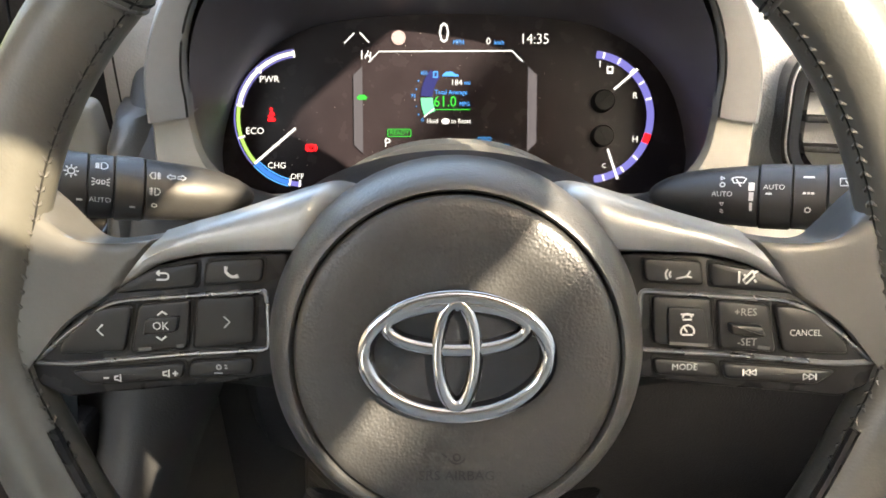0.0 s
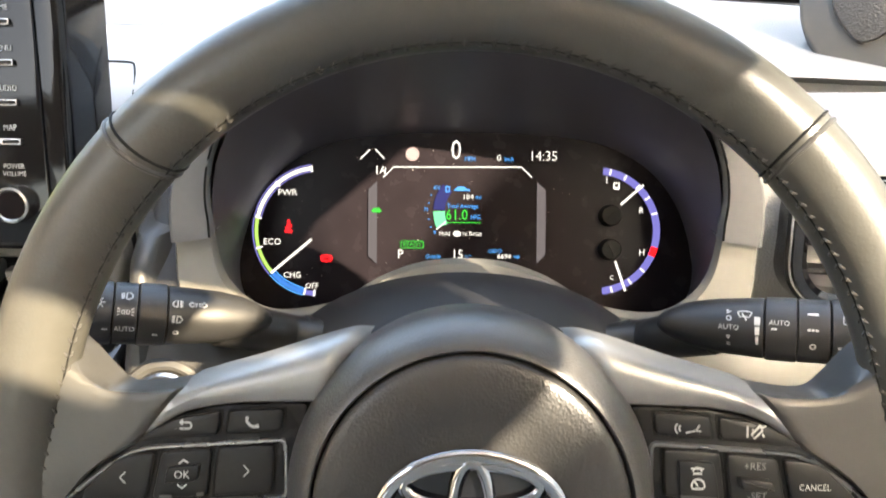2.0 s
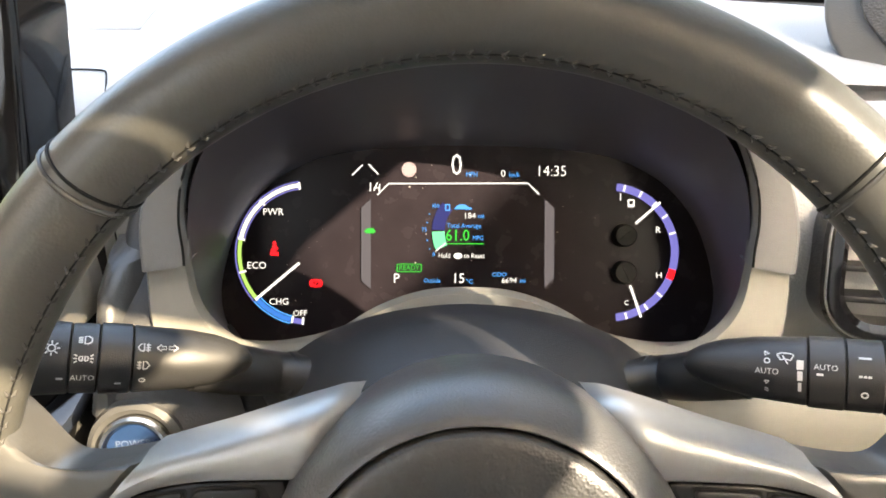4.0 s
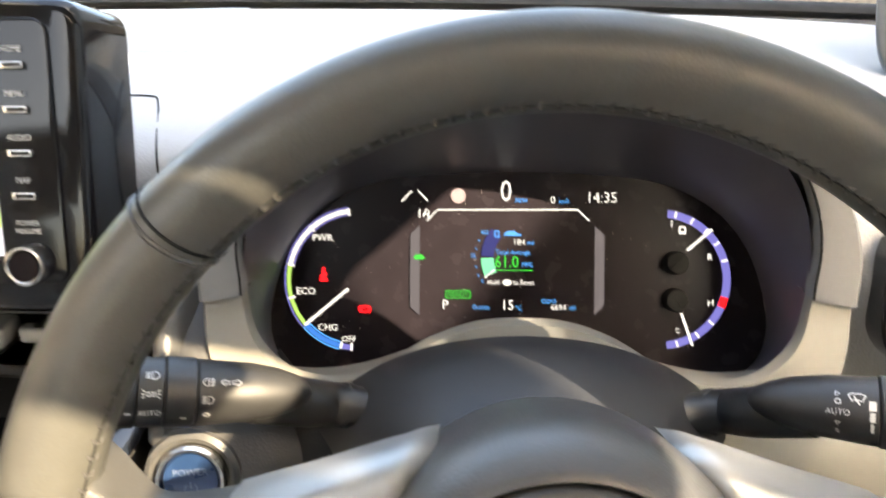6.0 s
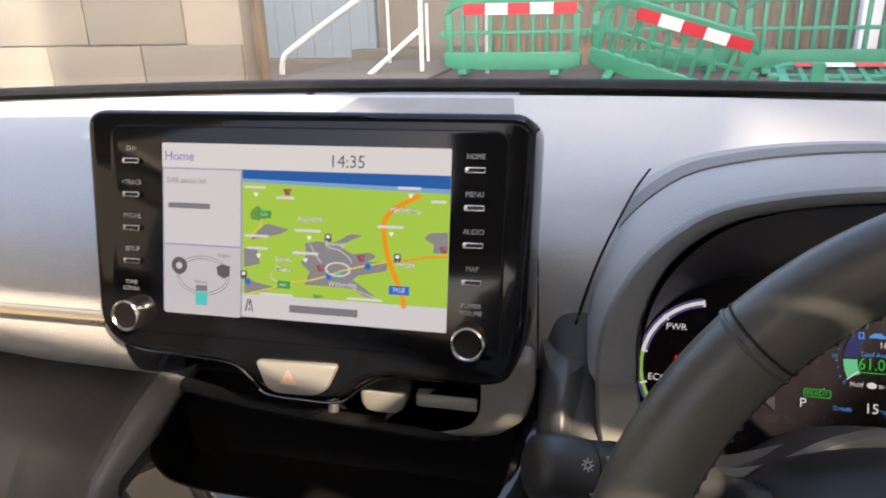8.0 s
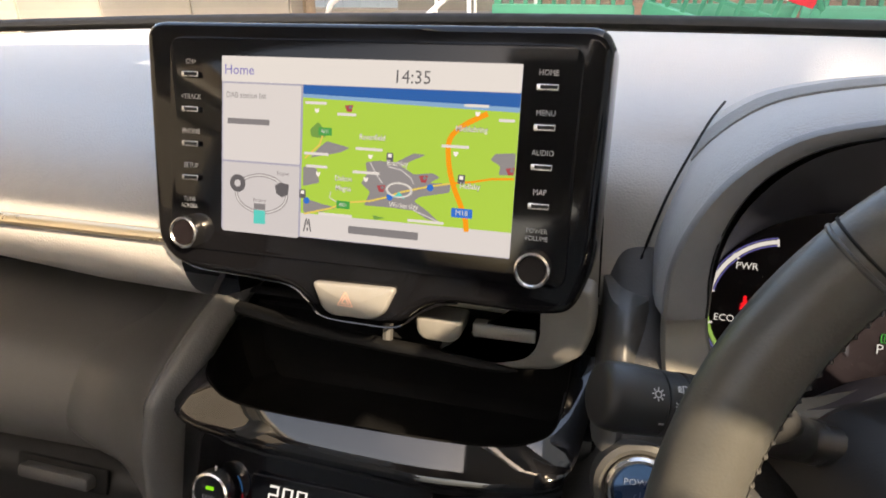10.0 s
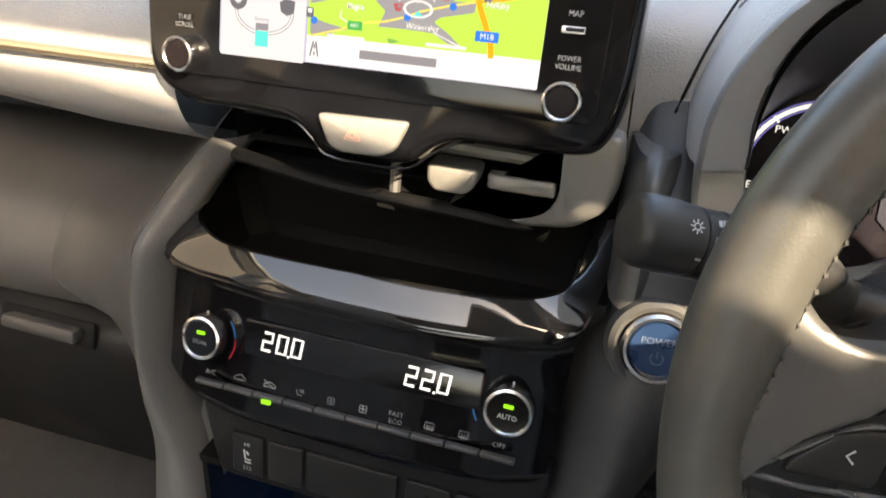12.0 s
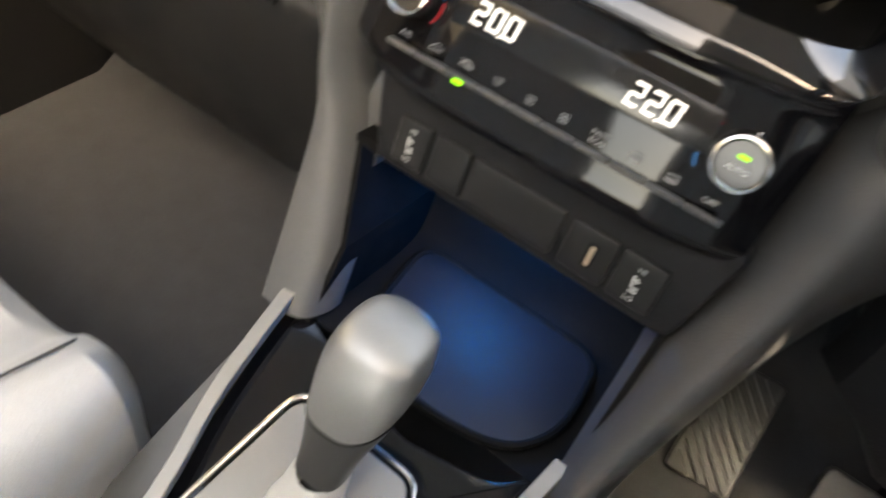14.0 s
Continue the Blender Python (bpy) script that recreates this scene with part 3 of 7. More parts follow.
    part("infill", loft([catmull(r, 4, False) for r in rows], closed=False), LOWER, th, "dark vinyl infill beside the display surround")
    # dash-top fine panel line and speaker grille
    ln = catmull([(-0.287, 0.552, 1.0880), (-0.252, 0.552, 1.0880), (-0.241, 0.540, 1.0855), (-0.2255, 0.492, 1.0705), (-0.2195, 0.4735, 1.056), (-0.2175, 0.463, 1.02), (-0.2165, 0.459, 0.985)], 4, False)
    part("panel_gap", tube(ln, 0.0007, 6), GROOVE, th, "fine dark panel joint")
    prof = [(0.650, 1.1020), (0.70, 1.1082), (0.75, 1.1127), (0.79, 1.1156), (0.826, 1.1166)]
    rows = [[(-0.47 + (-0.258 - 0.028 * (y - 0.65) / 0.176 + 0.47) * k / 8, y, z + 0.0006) for k in range(9)] for y, z in prof]
    part("speaker_grille", loft(rows, closed=False), GRILLE, th, "fine mesh grille in the dashboard top")
    return th


dash()


def glovebox():
    th = thing("glovebox", (-0.80, 0.4, 0.65), "closed plastic glovebox below the dashboard, darkened for the overhang's shade", "glovebox")
    prof = [(0.398, 0.815), (0.378, 0.808), (0.372, 0.790), (0.384, 0.74), (0.41, 0.66), (0.45, 0.58)]
    part("lid", loft([catmull([(x, y + dy, z) for y, z in prof], 4, False) for x, dy in ((-1.09, 0.01), (-1.05, 0), (-0.9, -0.004), (-0.7, 0), (-0.56, 0.004), (-0.53, 0.02))], closed=False), GLOVE, th)
    part("handle", box(-0.675, -0.602, -0.006, 0.006, 0, 0.010, 0.004), HUB, th, "slim grey glovebox handle", pose(0, 0.372, 0.806, 70, 0, 0))
    part("handle_recess", box(-0.685, -0.592, -0.012, 0.010, 0, 0.003, 0.002), GROOVE, th, "dark handle recess", pose(0, 0.376, 0.806, 70, 0, 0))


glovebox()

# ------------------------------------------------------------------ driver display and its hood
OUT_HALF = [(0, 126), (-45, 124), (-85, 118), (-115, 106), (-138, 84), (-152, 56), (-157, 20), (-155, -6), (-146, -24), (-128, -37), (-105, -40), (-80, -34), (-52, -18), (-26, -9)]
LENS_HALF = [(-2, 61), (-40, 60), (-84, 56), (-111, 48), (-135, 33), (-153, 10), (-163, -18), (-166, -42), (-160, -63), (-143, -76), (-112, -78), (-88, -68), (-58, -50), (-30, -42)]


def full_outline(half, cy):
    left = half[1:]
    return mm(half[:1] + left + [(0, cy)] + [(-x, y) for x, y in reversed(left)])


def front_point(p, grow=0.0, push=0.0):
    z = 1.0 + p.y * 0.93
    y = 0.405 + (0.20 * (z - 1) if z > 1 else 0.445 * (z - 1))
    return Vector((0.006 + p.x, y + push, z))


def hood():
    th = thing("display_hood", (0.006, 0.45, 1.0), "matt black visor tunnel around the driver display", "display hood")
    front = catmull(full_outline(OUT_HALF, -7), 4)
    rear = [CLUSTER_F @ Vector((p.x, p.y, 0.0)) for p in catmull(full_outline(LENS_HALF, -40), 4)]
    f3 = [front_point(p) for p in front]
    rings = [f3] + [[a.lerp(b, t) for a, b in zip(f3, rear)] for t in (0.15, 0.4, 0.7, 0.9)] + [rear]
    part("tunnel", loft(rings), HOOD, th, "smooth black inner visor wall")
    # outer pad over the top, open below
    half = [(-181, 6), (-180, 34), (-171, 64), (-153, 93), (-124, 117), (-88, 128), (-45, 134)]
    arch = catmull(half + [(0, 136)] + [(-x, y) for x, y in reversed(half)], 4, False)
    arch = [p.to_2d() / 1000 for p in arch]
    c = Vector((0, 0.03))

    def at(p, s, dy, dz=0.0):
        q = c + (p - c) * s
        f = front_point(q)
        base = 0.405 + 0.20 * max(0, f.z - 1)
        return Vector((f.x, base + dy, f.z + dz))
    def seam(p):
        return 0.865 + 0.06 * max(0.0, min(1.0, (p.y - 0.02) / 0.08))
    rings = [[front_point(c + (p - c) * seam(p)) for p in arch]]
    for t, dy in ((0.06, -0.0045), (0.2, -0.0058), (0.55, -0.0070), (0.88, -0.0072), (0.96, -0.0055), (1.0, 0.0)):
        rings.append([at(p, seam(p) + (1.01 - seam(p)) * t, dy) for p in arch])
    rings.insert(0, [q + Vector((0, 0.004, 0)) for q in rings[0]])
    lip = loft(rings, False)
    part("lip", lip, VISOR_EDGE, th, "broad dark grey edge of the visor, seamed off the tunnel")
    for s in (0, -1):
        foot = [r[s] for r in rings]
        part("lip_end", loft([foot, [q + Vector((0, 0.014, 0.0)) for q in foot]], False), VISOR_EDGE, th, "blunt foot of the visor edge")
    part("lip_seam", tube([q + Vector((0, -0.0048, 0)) for q in [at(p, seam(p) + 0.010, 0.0004) for p in arch]], 0.0008, 6), GROOVE, th, "fine joint between visor edge and tunnel")
    rings = [[at(p, sc, dy, dz) for p in arch] for sc, dy, dz in ((1.008, -0.001, 0.0), (1.03, 0.010, 0.001), (1.05, 0.05, -0.002), (1.065, 0.10, -0.006), (1.082, 0.145, -0.012), (1.095, 0.162, -0.022), (1.115, 0.172, -0.05))]
    part("pad", loft(rings, False), DASH, th, "grey vinyl pad over the visor")
    mid = arch[10:-10]
    rings = [[at(p, sc, dy, dz) for p in mid] for sc, dy, dz in ((1.0580, 0.078, -0.0050), (1.0610, 0.0785, -0.0030), (1.0670, 0.094, -0.0043), (1.0730, 0.112, -0.0064), (1.0710, 0.114, -0.0090))]
    part("seam_band", loft(rings, False), GRILLE, th, "darker joint band round the visor pad")
    crease = catmull([(-0.1444, 0.575, 1.0979), (-0.1555, 0.535, 1.0924), (-0.1675, 0.494, 1.0794), (-0.1765, 0.476, 1.0632), (-0.1835, 0.464, 1.0456), (-0.1925, 0.456, 1.012), (-0.197, 0.450, 0.9776)], 5, False)
    part("crease", tube(crease, 0.0010, 6), GROOVE, th, "dark fold between dashboard and visor pad")
    return th


HOOD_THING = hood()


def bezel():
    th = HOOD_THING
    inner = catmull(full_outline(OUT_HALF, -7), 4)
    outer = catmull(full_outline([(0, 130), (-45, 129), (-88, 124), (-122, 112), (-150, 90), (-172, 60), (-181, 25), (-182, -8), (-177, -36), (-160, -56), (-128, -62), (-95, -58), (-58, -46), (-28, -38)], -36), 4)
    keep = [i for i, p in enumerate(inner) if p.y < 0.016]
    order = sorted(keep, key=lambda i: (i - len(inner) // 2))
    ri = [front_point(inner[i], push=0.001) for i in order]
    ro = [front_point(outer[i]) for i in order]
    rings = [[p + Vector((0, 0.003, 0)) for p in ri], ri, [a.lerp(b, 0.06) + Vector((0, -0.0035, 0.001)) for a, b in zip(ri, ro)], [a.lerp(b, 0.88) + Vector((0, -0.004, 0.0)) for a, b in zip(ri, ro)], [a.lerp(b, 0.97) + Vector((0, 0.0, 0)) for a, b in zip(ri, ro)], [p + Vector((0, 0.012, 0)) for p in ro], [p + Vector((0, 0.05, 0)) for p in ro]]
    part("surround", loft(rings, False), BEZEL, th, "light grey plastic surround")


bezel()


def cluster():
    th = thing("instrument_cluster", (0.008, 0.485, 0.99), "lit digital driver display behind a dusty black lens", "instrument cluster")
    F = CLUSTER_F
    lens = part("lens", sheet([p.to_2d() for p in catmull(full_outline(LENS_HALF, -40), 4)], 0.0), LENS, th, "dusty gloss-black lens", F, smooth=False)
    z = 0.0012

    def g(name, bm, m, parent=None, label=""):
        return part(name, bm, m, parent or lens, label, F, False)

    def w(t, size, at, m, sq=1.0, bold=0.0, parent=None):
        return words(t, size / 1000, (at[0] / 1000, at[1] / 1000), m, parent or lens, F, z, squeeze=sq, bold=bold)
    # power gauge
    cx, cy, r = -0.1075, -0.0118, 0.0462
    g("gauge_arc", strokes([arc(r, 97, 168, cx, cy, 30)], 0.0028, z), L_WHITE, label="white power arc")
    g("gauge_rim", strokes([arc(r + 0.0024, 97, 168, cx, cy, 30), arc(r - 0.0024, 97, 168, cx, cy, 30)], 0.0009, z), L_ARC)
    g("gauge_arc", strokes([arc(r, 169, 221, cx, cy, 24)], 0.0026, z), L_ARC_GREEN, label="green economy arc")
    g("gauge_rim", strokes([arc(r + 0.0025, 169, 221, cx, cy, 24)], 0.0010, z), L_ARC)
    g("gauge_arc", strokes([arc(r, 222, 256, cx, cy, 18)], 0.0032, z), L_ARC_BLUE, label="blue charge arc")
    g("gauge_rim", strokes([arc(r + 0.0025, 222, 256, cx, cy, 18), arc(r - 0.0025, 222, 256, cx, cy, 18)], 0.0008, z), L_BLUE)
    g("gauge_arc", strokes([arc(r, 257, 267, cx, cy, 8)], 0.0036, z), L_ARC, label="violet end of the arc")
    for a in (97, 132, 168, 196, 257, 266):
        g("tick", strokes([[(cx + q * math.cos(radians(a)), cy + q * math.sin(radians(a))) for q in (r - 0.003, r + 0.002)]], 0.0014, z + 0.0003), L_WHITE)
    g("needle", strokes([[(-0.1428, -0.0432), (-0.1130, -0.0182)]], 0.0019, z + 0.0005), L_WHITE, label="white needle")
    w("PWR", 6.6, (-130.9, 16), L_WHITE), w("ECO", 6.6, (-142.0, -20.2), L_WHITE), w("CHG", 6.2, (-127.0, -44.6), L_WHITE), w("OFF", 5.6, (-112.6, -52.4), L_WHITE)
    g("warning_lamp", strokes([[(-0.1300, -0.0060), (-0.1300, -0.0115)], [(-0.1328, -0.0122), (-0.1272, -0.0122)], [(-0.1322, -0.0104), (-0.1278, -0.0078)]], 0.0023, z), L_RED, label="red belt warning lamp")
    g("lamp_head", sheet(ellipse(0.0012, 0.0013, -0.13, -0.0048, 10), z), L_RED)
    g("warning_lamp", ring_plate(ellipse(0.0032, 0.0028, -0.102, -0.0319, 20), ellipse(0.0019, 0.0016, -0.102, -0.0319, 20), z, z + 0.0002), L_RED, label="red parking brake lamp")
    g("lamp_sides", strokes([arc(0.0039, 130, 230, -0.102, -0.0319, 8, 0.8), arc(0.0039, -50, 50, -0.102, -0.0319, 8, 0.8)], 0.0012, z), L_RED)
    w("P", 3.6, (-102, -32.0), L_RED, bold=0.02)
    # centre screen
    g("ev_lamp", plate(mm([(-69.5, 3.2), (-67.5, 5.2), (-63.5, 5.4), (-61.5, 3.2), (-63, 1.8), (-68, 1.8)]), z, z + 0.0002), L_GREEN, label="green drive lamp")
    g("lane_icon", strokes([mm([(-77.5, 41), (-70.5, 48)]), mm([(-66.5, 48.3), (-60.0, 41.5)])], 0.0010, z), L_WHITE)
    g("lane_keep_icon", strokes([mm([(-65.3, 36), (-65.3, 30)]), mm([(-60.5, 36), (-63, 30.5)]), mm([(-59, 35), (-59.5, 30)]), mm([(-63, 32.5), (-59, 32.5)])], 0.0009, z), L_WHITE)
    g("sign_ring", ring_plate(ellipse(0.0050, 0.0050, -0.0393, 0.0448, 24), ellipse(0.0041, 0.0041, -0.0393, 0.0448, 24), z, z + 0.0002), L_PINK, label="pale speed-limit symbol")
    g("sign_disc", sheet(ellipse(0.0040, 0.0040, -0.0393, 0.0448, 20), z), L_PINK)
    w("0", 20.5, (-7.3, 47.4), L_WHITE, 0.80, -0.004), w("MPH", 5.0, (2.9, 41.5), L_BLUE, 0.8), w("0", 6.8, (24.0, 42.2), L_WHITE), w("km/h", 4.6, (31.5, 41.4), L_BLUE, 0.75), w("14:35", 10.2, (56.5, 43.7), L_WHITE, 0.93, -0.01)
    g("frame_line", strokes([mm([(-60.6, 27.8), (-53.1, 35.3), (40.6, 35.8), (48.2, 28.4)])], 0.0010, z), L_WHITE)
    for s, x0 in ((1, -65.0), (-1, 58.5)):
        g("side_bar", sheet(mm([(x0, 25 if s > 0 else 19), (x0, -36 if s > 0 else -28), (x0 - 6.5 * 1, -30 if s > 0 else -35), (x0 - 6.5, 19 if s > 0 else 25)]), z), L_GREY)
    w("150", 4.0, (-21.5, 20.3), L_BLUE, 0.9), w("75", 4.0, (-29.0, 4.3), L_BLUE, 0.9), w("0", 3.8, (-22.6, -12.3), L_BLUE)
    gx, gy = 0.0070, 0.0032
    g("dial_band", strokes([arc(0.0265, 140, 178, gx, gy, 12)], 0.0085, z), L_DEEP)
    g("dial_value", strokes([arc(0.0265, 180, 204, gx, gy, 10)], 0.0085, z), L_MINT, label="mint economy value")
    g("dial_needle", strokes([mm([(-21.5, -10.3), (-14.5, -4.5)])], 0.0008, z + 0.0003), L_WHITE)
    for a in (150, 160, 170, 190, 200):
        g("tick", sheet(ellipse(0.0006, 0.0006, gx + 0.0345 * math.cos(radians(a)), gy + 0.0345 * math.sin(radians(a)), 6), z), L_BLUE)
    g("pump_icon", ring_plate(rrect(0.0034, 0.0046, 0.0004, -0.0133, 0.0194, 2), rrect(0.0018, 0.0030, 0.0002, -0.0133, 0.0194, 2), z, z + 0.0002), L_BLUE)
    g("car_icon", plate(mm([(-9, 18.2), (-7.5, 20), (-5.5, 21.4), (-1.5, 21.4), (0.5, 19.8), (3, 19.2), (3, 18)]), z, z + 0.0002), L_BLUE)
    w("184", 5.6, (1.6, 13.7), L_WHITE), w("mi", 4.6, (9.2, 13.6), L_BLUE), w("Total Average", 4.7, (-2.3, 7.0), L_BLUE, 0.86), w("61.0", 10.9, (-6.6, 0.3), L_GREEN, 0.88, 0.006), w("MPG", 4.6, (7.2, -1.3), L_BLUE, 0.8)
    g("underline", strokes([mm([(-15, -5.0), (11, -5.0)])], 0.0006, z), L_GREEN)
    w("Hold", 4.8, (-15.4, -13.2), L_WHITE, 0.85), w("to Reset", 4.8, (4.8, -13.2), L_WHITE, 0.85)
    g("reset_icon", sheet(ellipse(0.0030, 0.0021, -0.0062, -0.0132, 16), z), L_WHITE)
    w("READY", 4.7, (-39.1, -21.4), L_GREEN, 0.95)
    g("ready_frame", ring_plate(rrect(0.0170, 0.0056, 0.001, -0.0391, -0.0214, 3), rrect(0.0158, 0.0046, 0.0007, -0.0391, -0.0214, 3), z, z + 0.0002), L_GREEN)
    w("P", 9.0, (-47.7, -28.7), L_WHITE), w("Outside", 4.4, (-23.6, -30.0), L_BLUE, 0.8), w("15", 9.4, (-5.8, -28.6), L_WHITE, 0.95), w("\u00b0C", 4.4, (1.6, -30.6), L_BLUE), w("ODO", 4.2, (21.7, -25.8), L_BLUE), w("6694", 5.2, (28.3, -29.8), L_WHITE), w("mi", 4.4, (37.5, -29.9), L_BLUE)
    # fuel and temperature gauge
    cx, cy, r = 0.0955, -0.0105, 0.0440
    g("gauge_arc", strokes([arc(r, 84, -84, cx, cy, 50)], 0.0052, z), L_ARC, label="violet fuel and temperature arc")
    for a in (77, 62, 47, 33, 17, -40, -56, -75):
        g("tick", strokes([[(cx + q * math.cos(radians(a)), cy + q * math.sin(radians(a))) for q in (r - 0.002, r + 0.0024)]], 0.0013, z + 0.0003), L_WHITE)
    g("hot_mark", strokes([arc(r, -15, -24, cx, cy, 5)], 0.0050, z + 0.0003), L_RED, label="red hot mark")
    w("1", 7.0, (102.9, 26.4), L_WHITE), w("R", 6.2, (128.2, 4.5), L_WHITE), w("H", 6.2, (129.0, -26), L_WHITE), w("C", 4.6, (107.3, -44.6), L_WHITE)
    g("fuel_icon", ring_plate(rrect(0.0046, 0.0052, 0.0006, 0.1100, 0.0225, 2), rrect(0.0026, 0.0026, 0.0003, 0.1100, 0.0230, 2), z, z + 0.0002), L_WHITE)
    g("needle", strokes([mm([(113.0, 8.9), (129.5, 23.2)])], 0.0017, z + 0.0005), L_WHITE)
    g("needle", strokes([mm([(109.5, -32.7), (117.0, -54.2)])], 0.0017, z + 0.0005), L_WHITE)
    for y in (0.8, -23.8):
        k = part("reset_knob", lathe([(0.0078, 0), (0.0076, 0.007), (0.0066, 0.009), (0.001, 0.0095)], 24), GROOVE, th, "small black display knob", F @ Matrix.Translation((0.105, y / 1000, 0)))
        part("slot", box(-0.0055, 0.0055, -0.0008, 0.0008, 0.0092, 0.0102), GROOVE, k, "", F @ Matrix.Translation((0.105, y / 1000, 0)) @ pose(0, 0, 0, 0, 0, 40 if y > 0 else -65))
    rng = random.Random(11)
    bm = bmesh.new()
    for _ in range(70):
        q, r = Vector((rng.uniform(-0.125, 0.09), rng.uniform(-0.060, 0.050))), rng.choice((0.00012, 0.00018, 0.00018, 0.0003))
        if q.y < -0.045 and q.x > -0.085:
            continue
        bm.faces.new([bm.verts.new((q.x + r * math.cos(a), q.y + r * math.sin(a), 0.0009)) for a in (0, 1.05, 2.1, 3.14, 4.2, 5.2)])
    part("dust_specks", bm, DUST, lens, "pale dust specks on the lens", F, False)["kind"] = "stuff"
    # screen glass plate standing a hair proud of the lens
    part("screen_glass", plate(rrect(0.137, 0.100, 0.004, 0.002, 0.0135, 3), 0.0002, 0.0004), LENS, th, "faint edge of the centre screen", F)


cluster()


def column_shroud():
    th = thing("column_shroud", (0.004, 0.34, 0.93), "dark plastic steering column shroud", "column shroud")
    up, low = [], []
    for y, w, top, bot in ((0.400, 0.122, 0.985, 0.90), (0.384, 0.118, 0.995, 0.895), (0.365, 0.106, 0.995, 0.89), (0.32, 0.084, 0.984, 0.885), (0.285, 0.066, 0.968, 0.88), (0.268, 0.058, 0.950, 0.89)):
        pts = [(-w, (top + bot) / 2 - 0.012), (-w * 0.80, top - 0.030), (-w * 0.45, top - 0.008), (0, top), (w * 0.45, top - 0.008), (w * 0.80, top - 0.030), (w, (top + bot) / 2 - 0.012), (w * 0.8, bot + 0.01), (0, bot), (-w * 0.8, bot + 0.01)]
        up.append([Vector((0.006 + p.x, y, p.y)) for p in catmull(mm([(1000 * a, 1000 * b) for a, b in pts[:7]]), 4, False)])
        low.append([Vector((0.006 + p.x * 0.985, y, p.y - 0.001)) for p in catmull(mm([(1000 * a, 1000 * b) for a, b in pts[6:] + pts[:1]]), 4, False)])
    part("upper_cover", loft(up, False), SHROUD, th, "dark upper cover")
    part("lower_cover", loft(low, False), DASH_DARK, th, "dark lower cover")


column_shroud()


def power_button():
    m = plane_frame(-0.1785, 0.358, 0.916, 18, 6)
    th = thing("power_button", (-0.1785, 0.358, 0.90), "round blue power button with a chrome ring", "power button")
    part("ring", lathe([(0.0200, -0.004), (0.0200, 0.003), (0.0185, 0.0048), (0.0168, 0.0045), (0.0160, 0.002), (0.0160, -0.004)], 40), SATIN_CHROME, th, "chrome ring", m)
    cap = part("cap", lathe([(0.0158, -0.003), (0.0155, 0.0015), (0.0148, 0.0024), (0.008, 0.0018), (0.001, 0.0016)], 36), BLUE_CAP, th, "blue cap", m)
    words("POWER", 0.0056, (0, 0.0045), PRINT_CAP, cap, m, 0.0027)
    part("power_symbol", strokes([arc(0.0034, 130, 410, 0, -0.005, 16), [(0, -0.0045), (0, -0.0008)]], 0.0007, 0.0027), PRINT_CAP, cap, "", m, False)
    part("collar", lathe([(0.0285, -0.010), (0.0265, -0.001), (0.0235, 0.0012), (0.0205, -0.001), (0.0202, -0.006)], 40), LOWER, th, "dark moulded collar", m)


power_button()


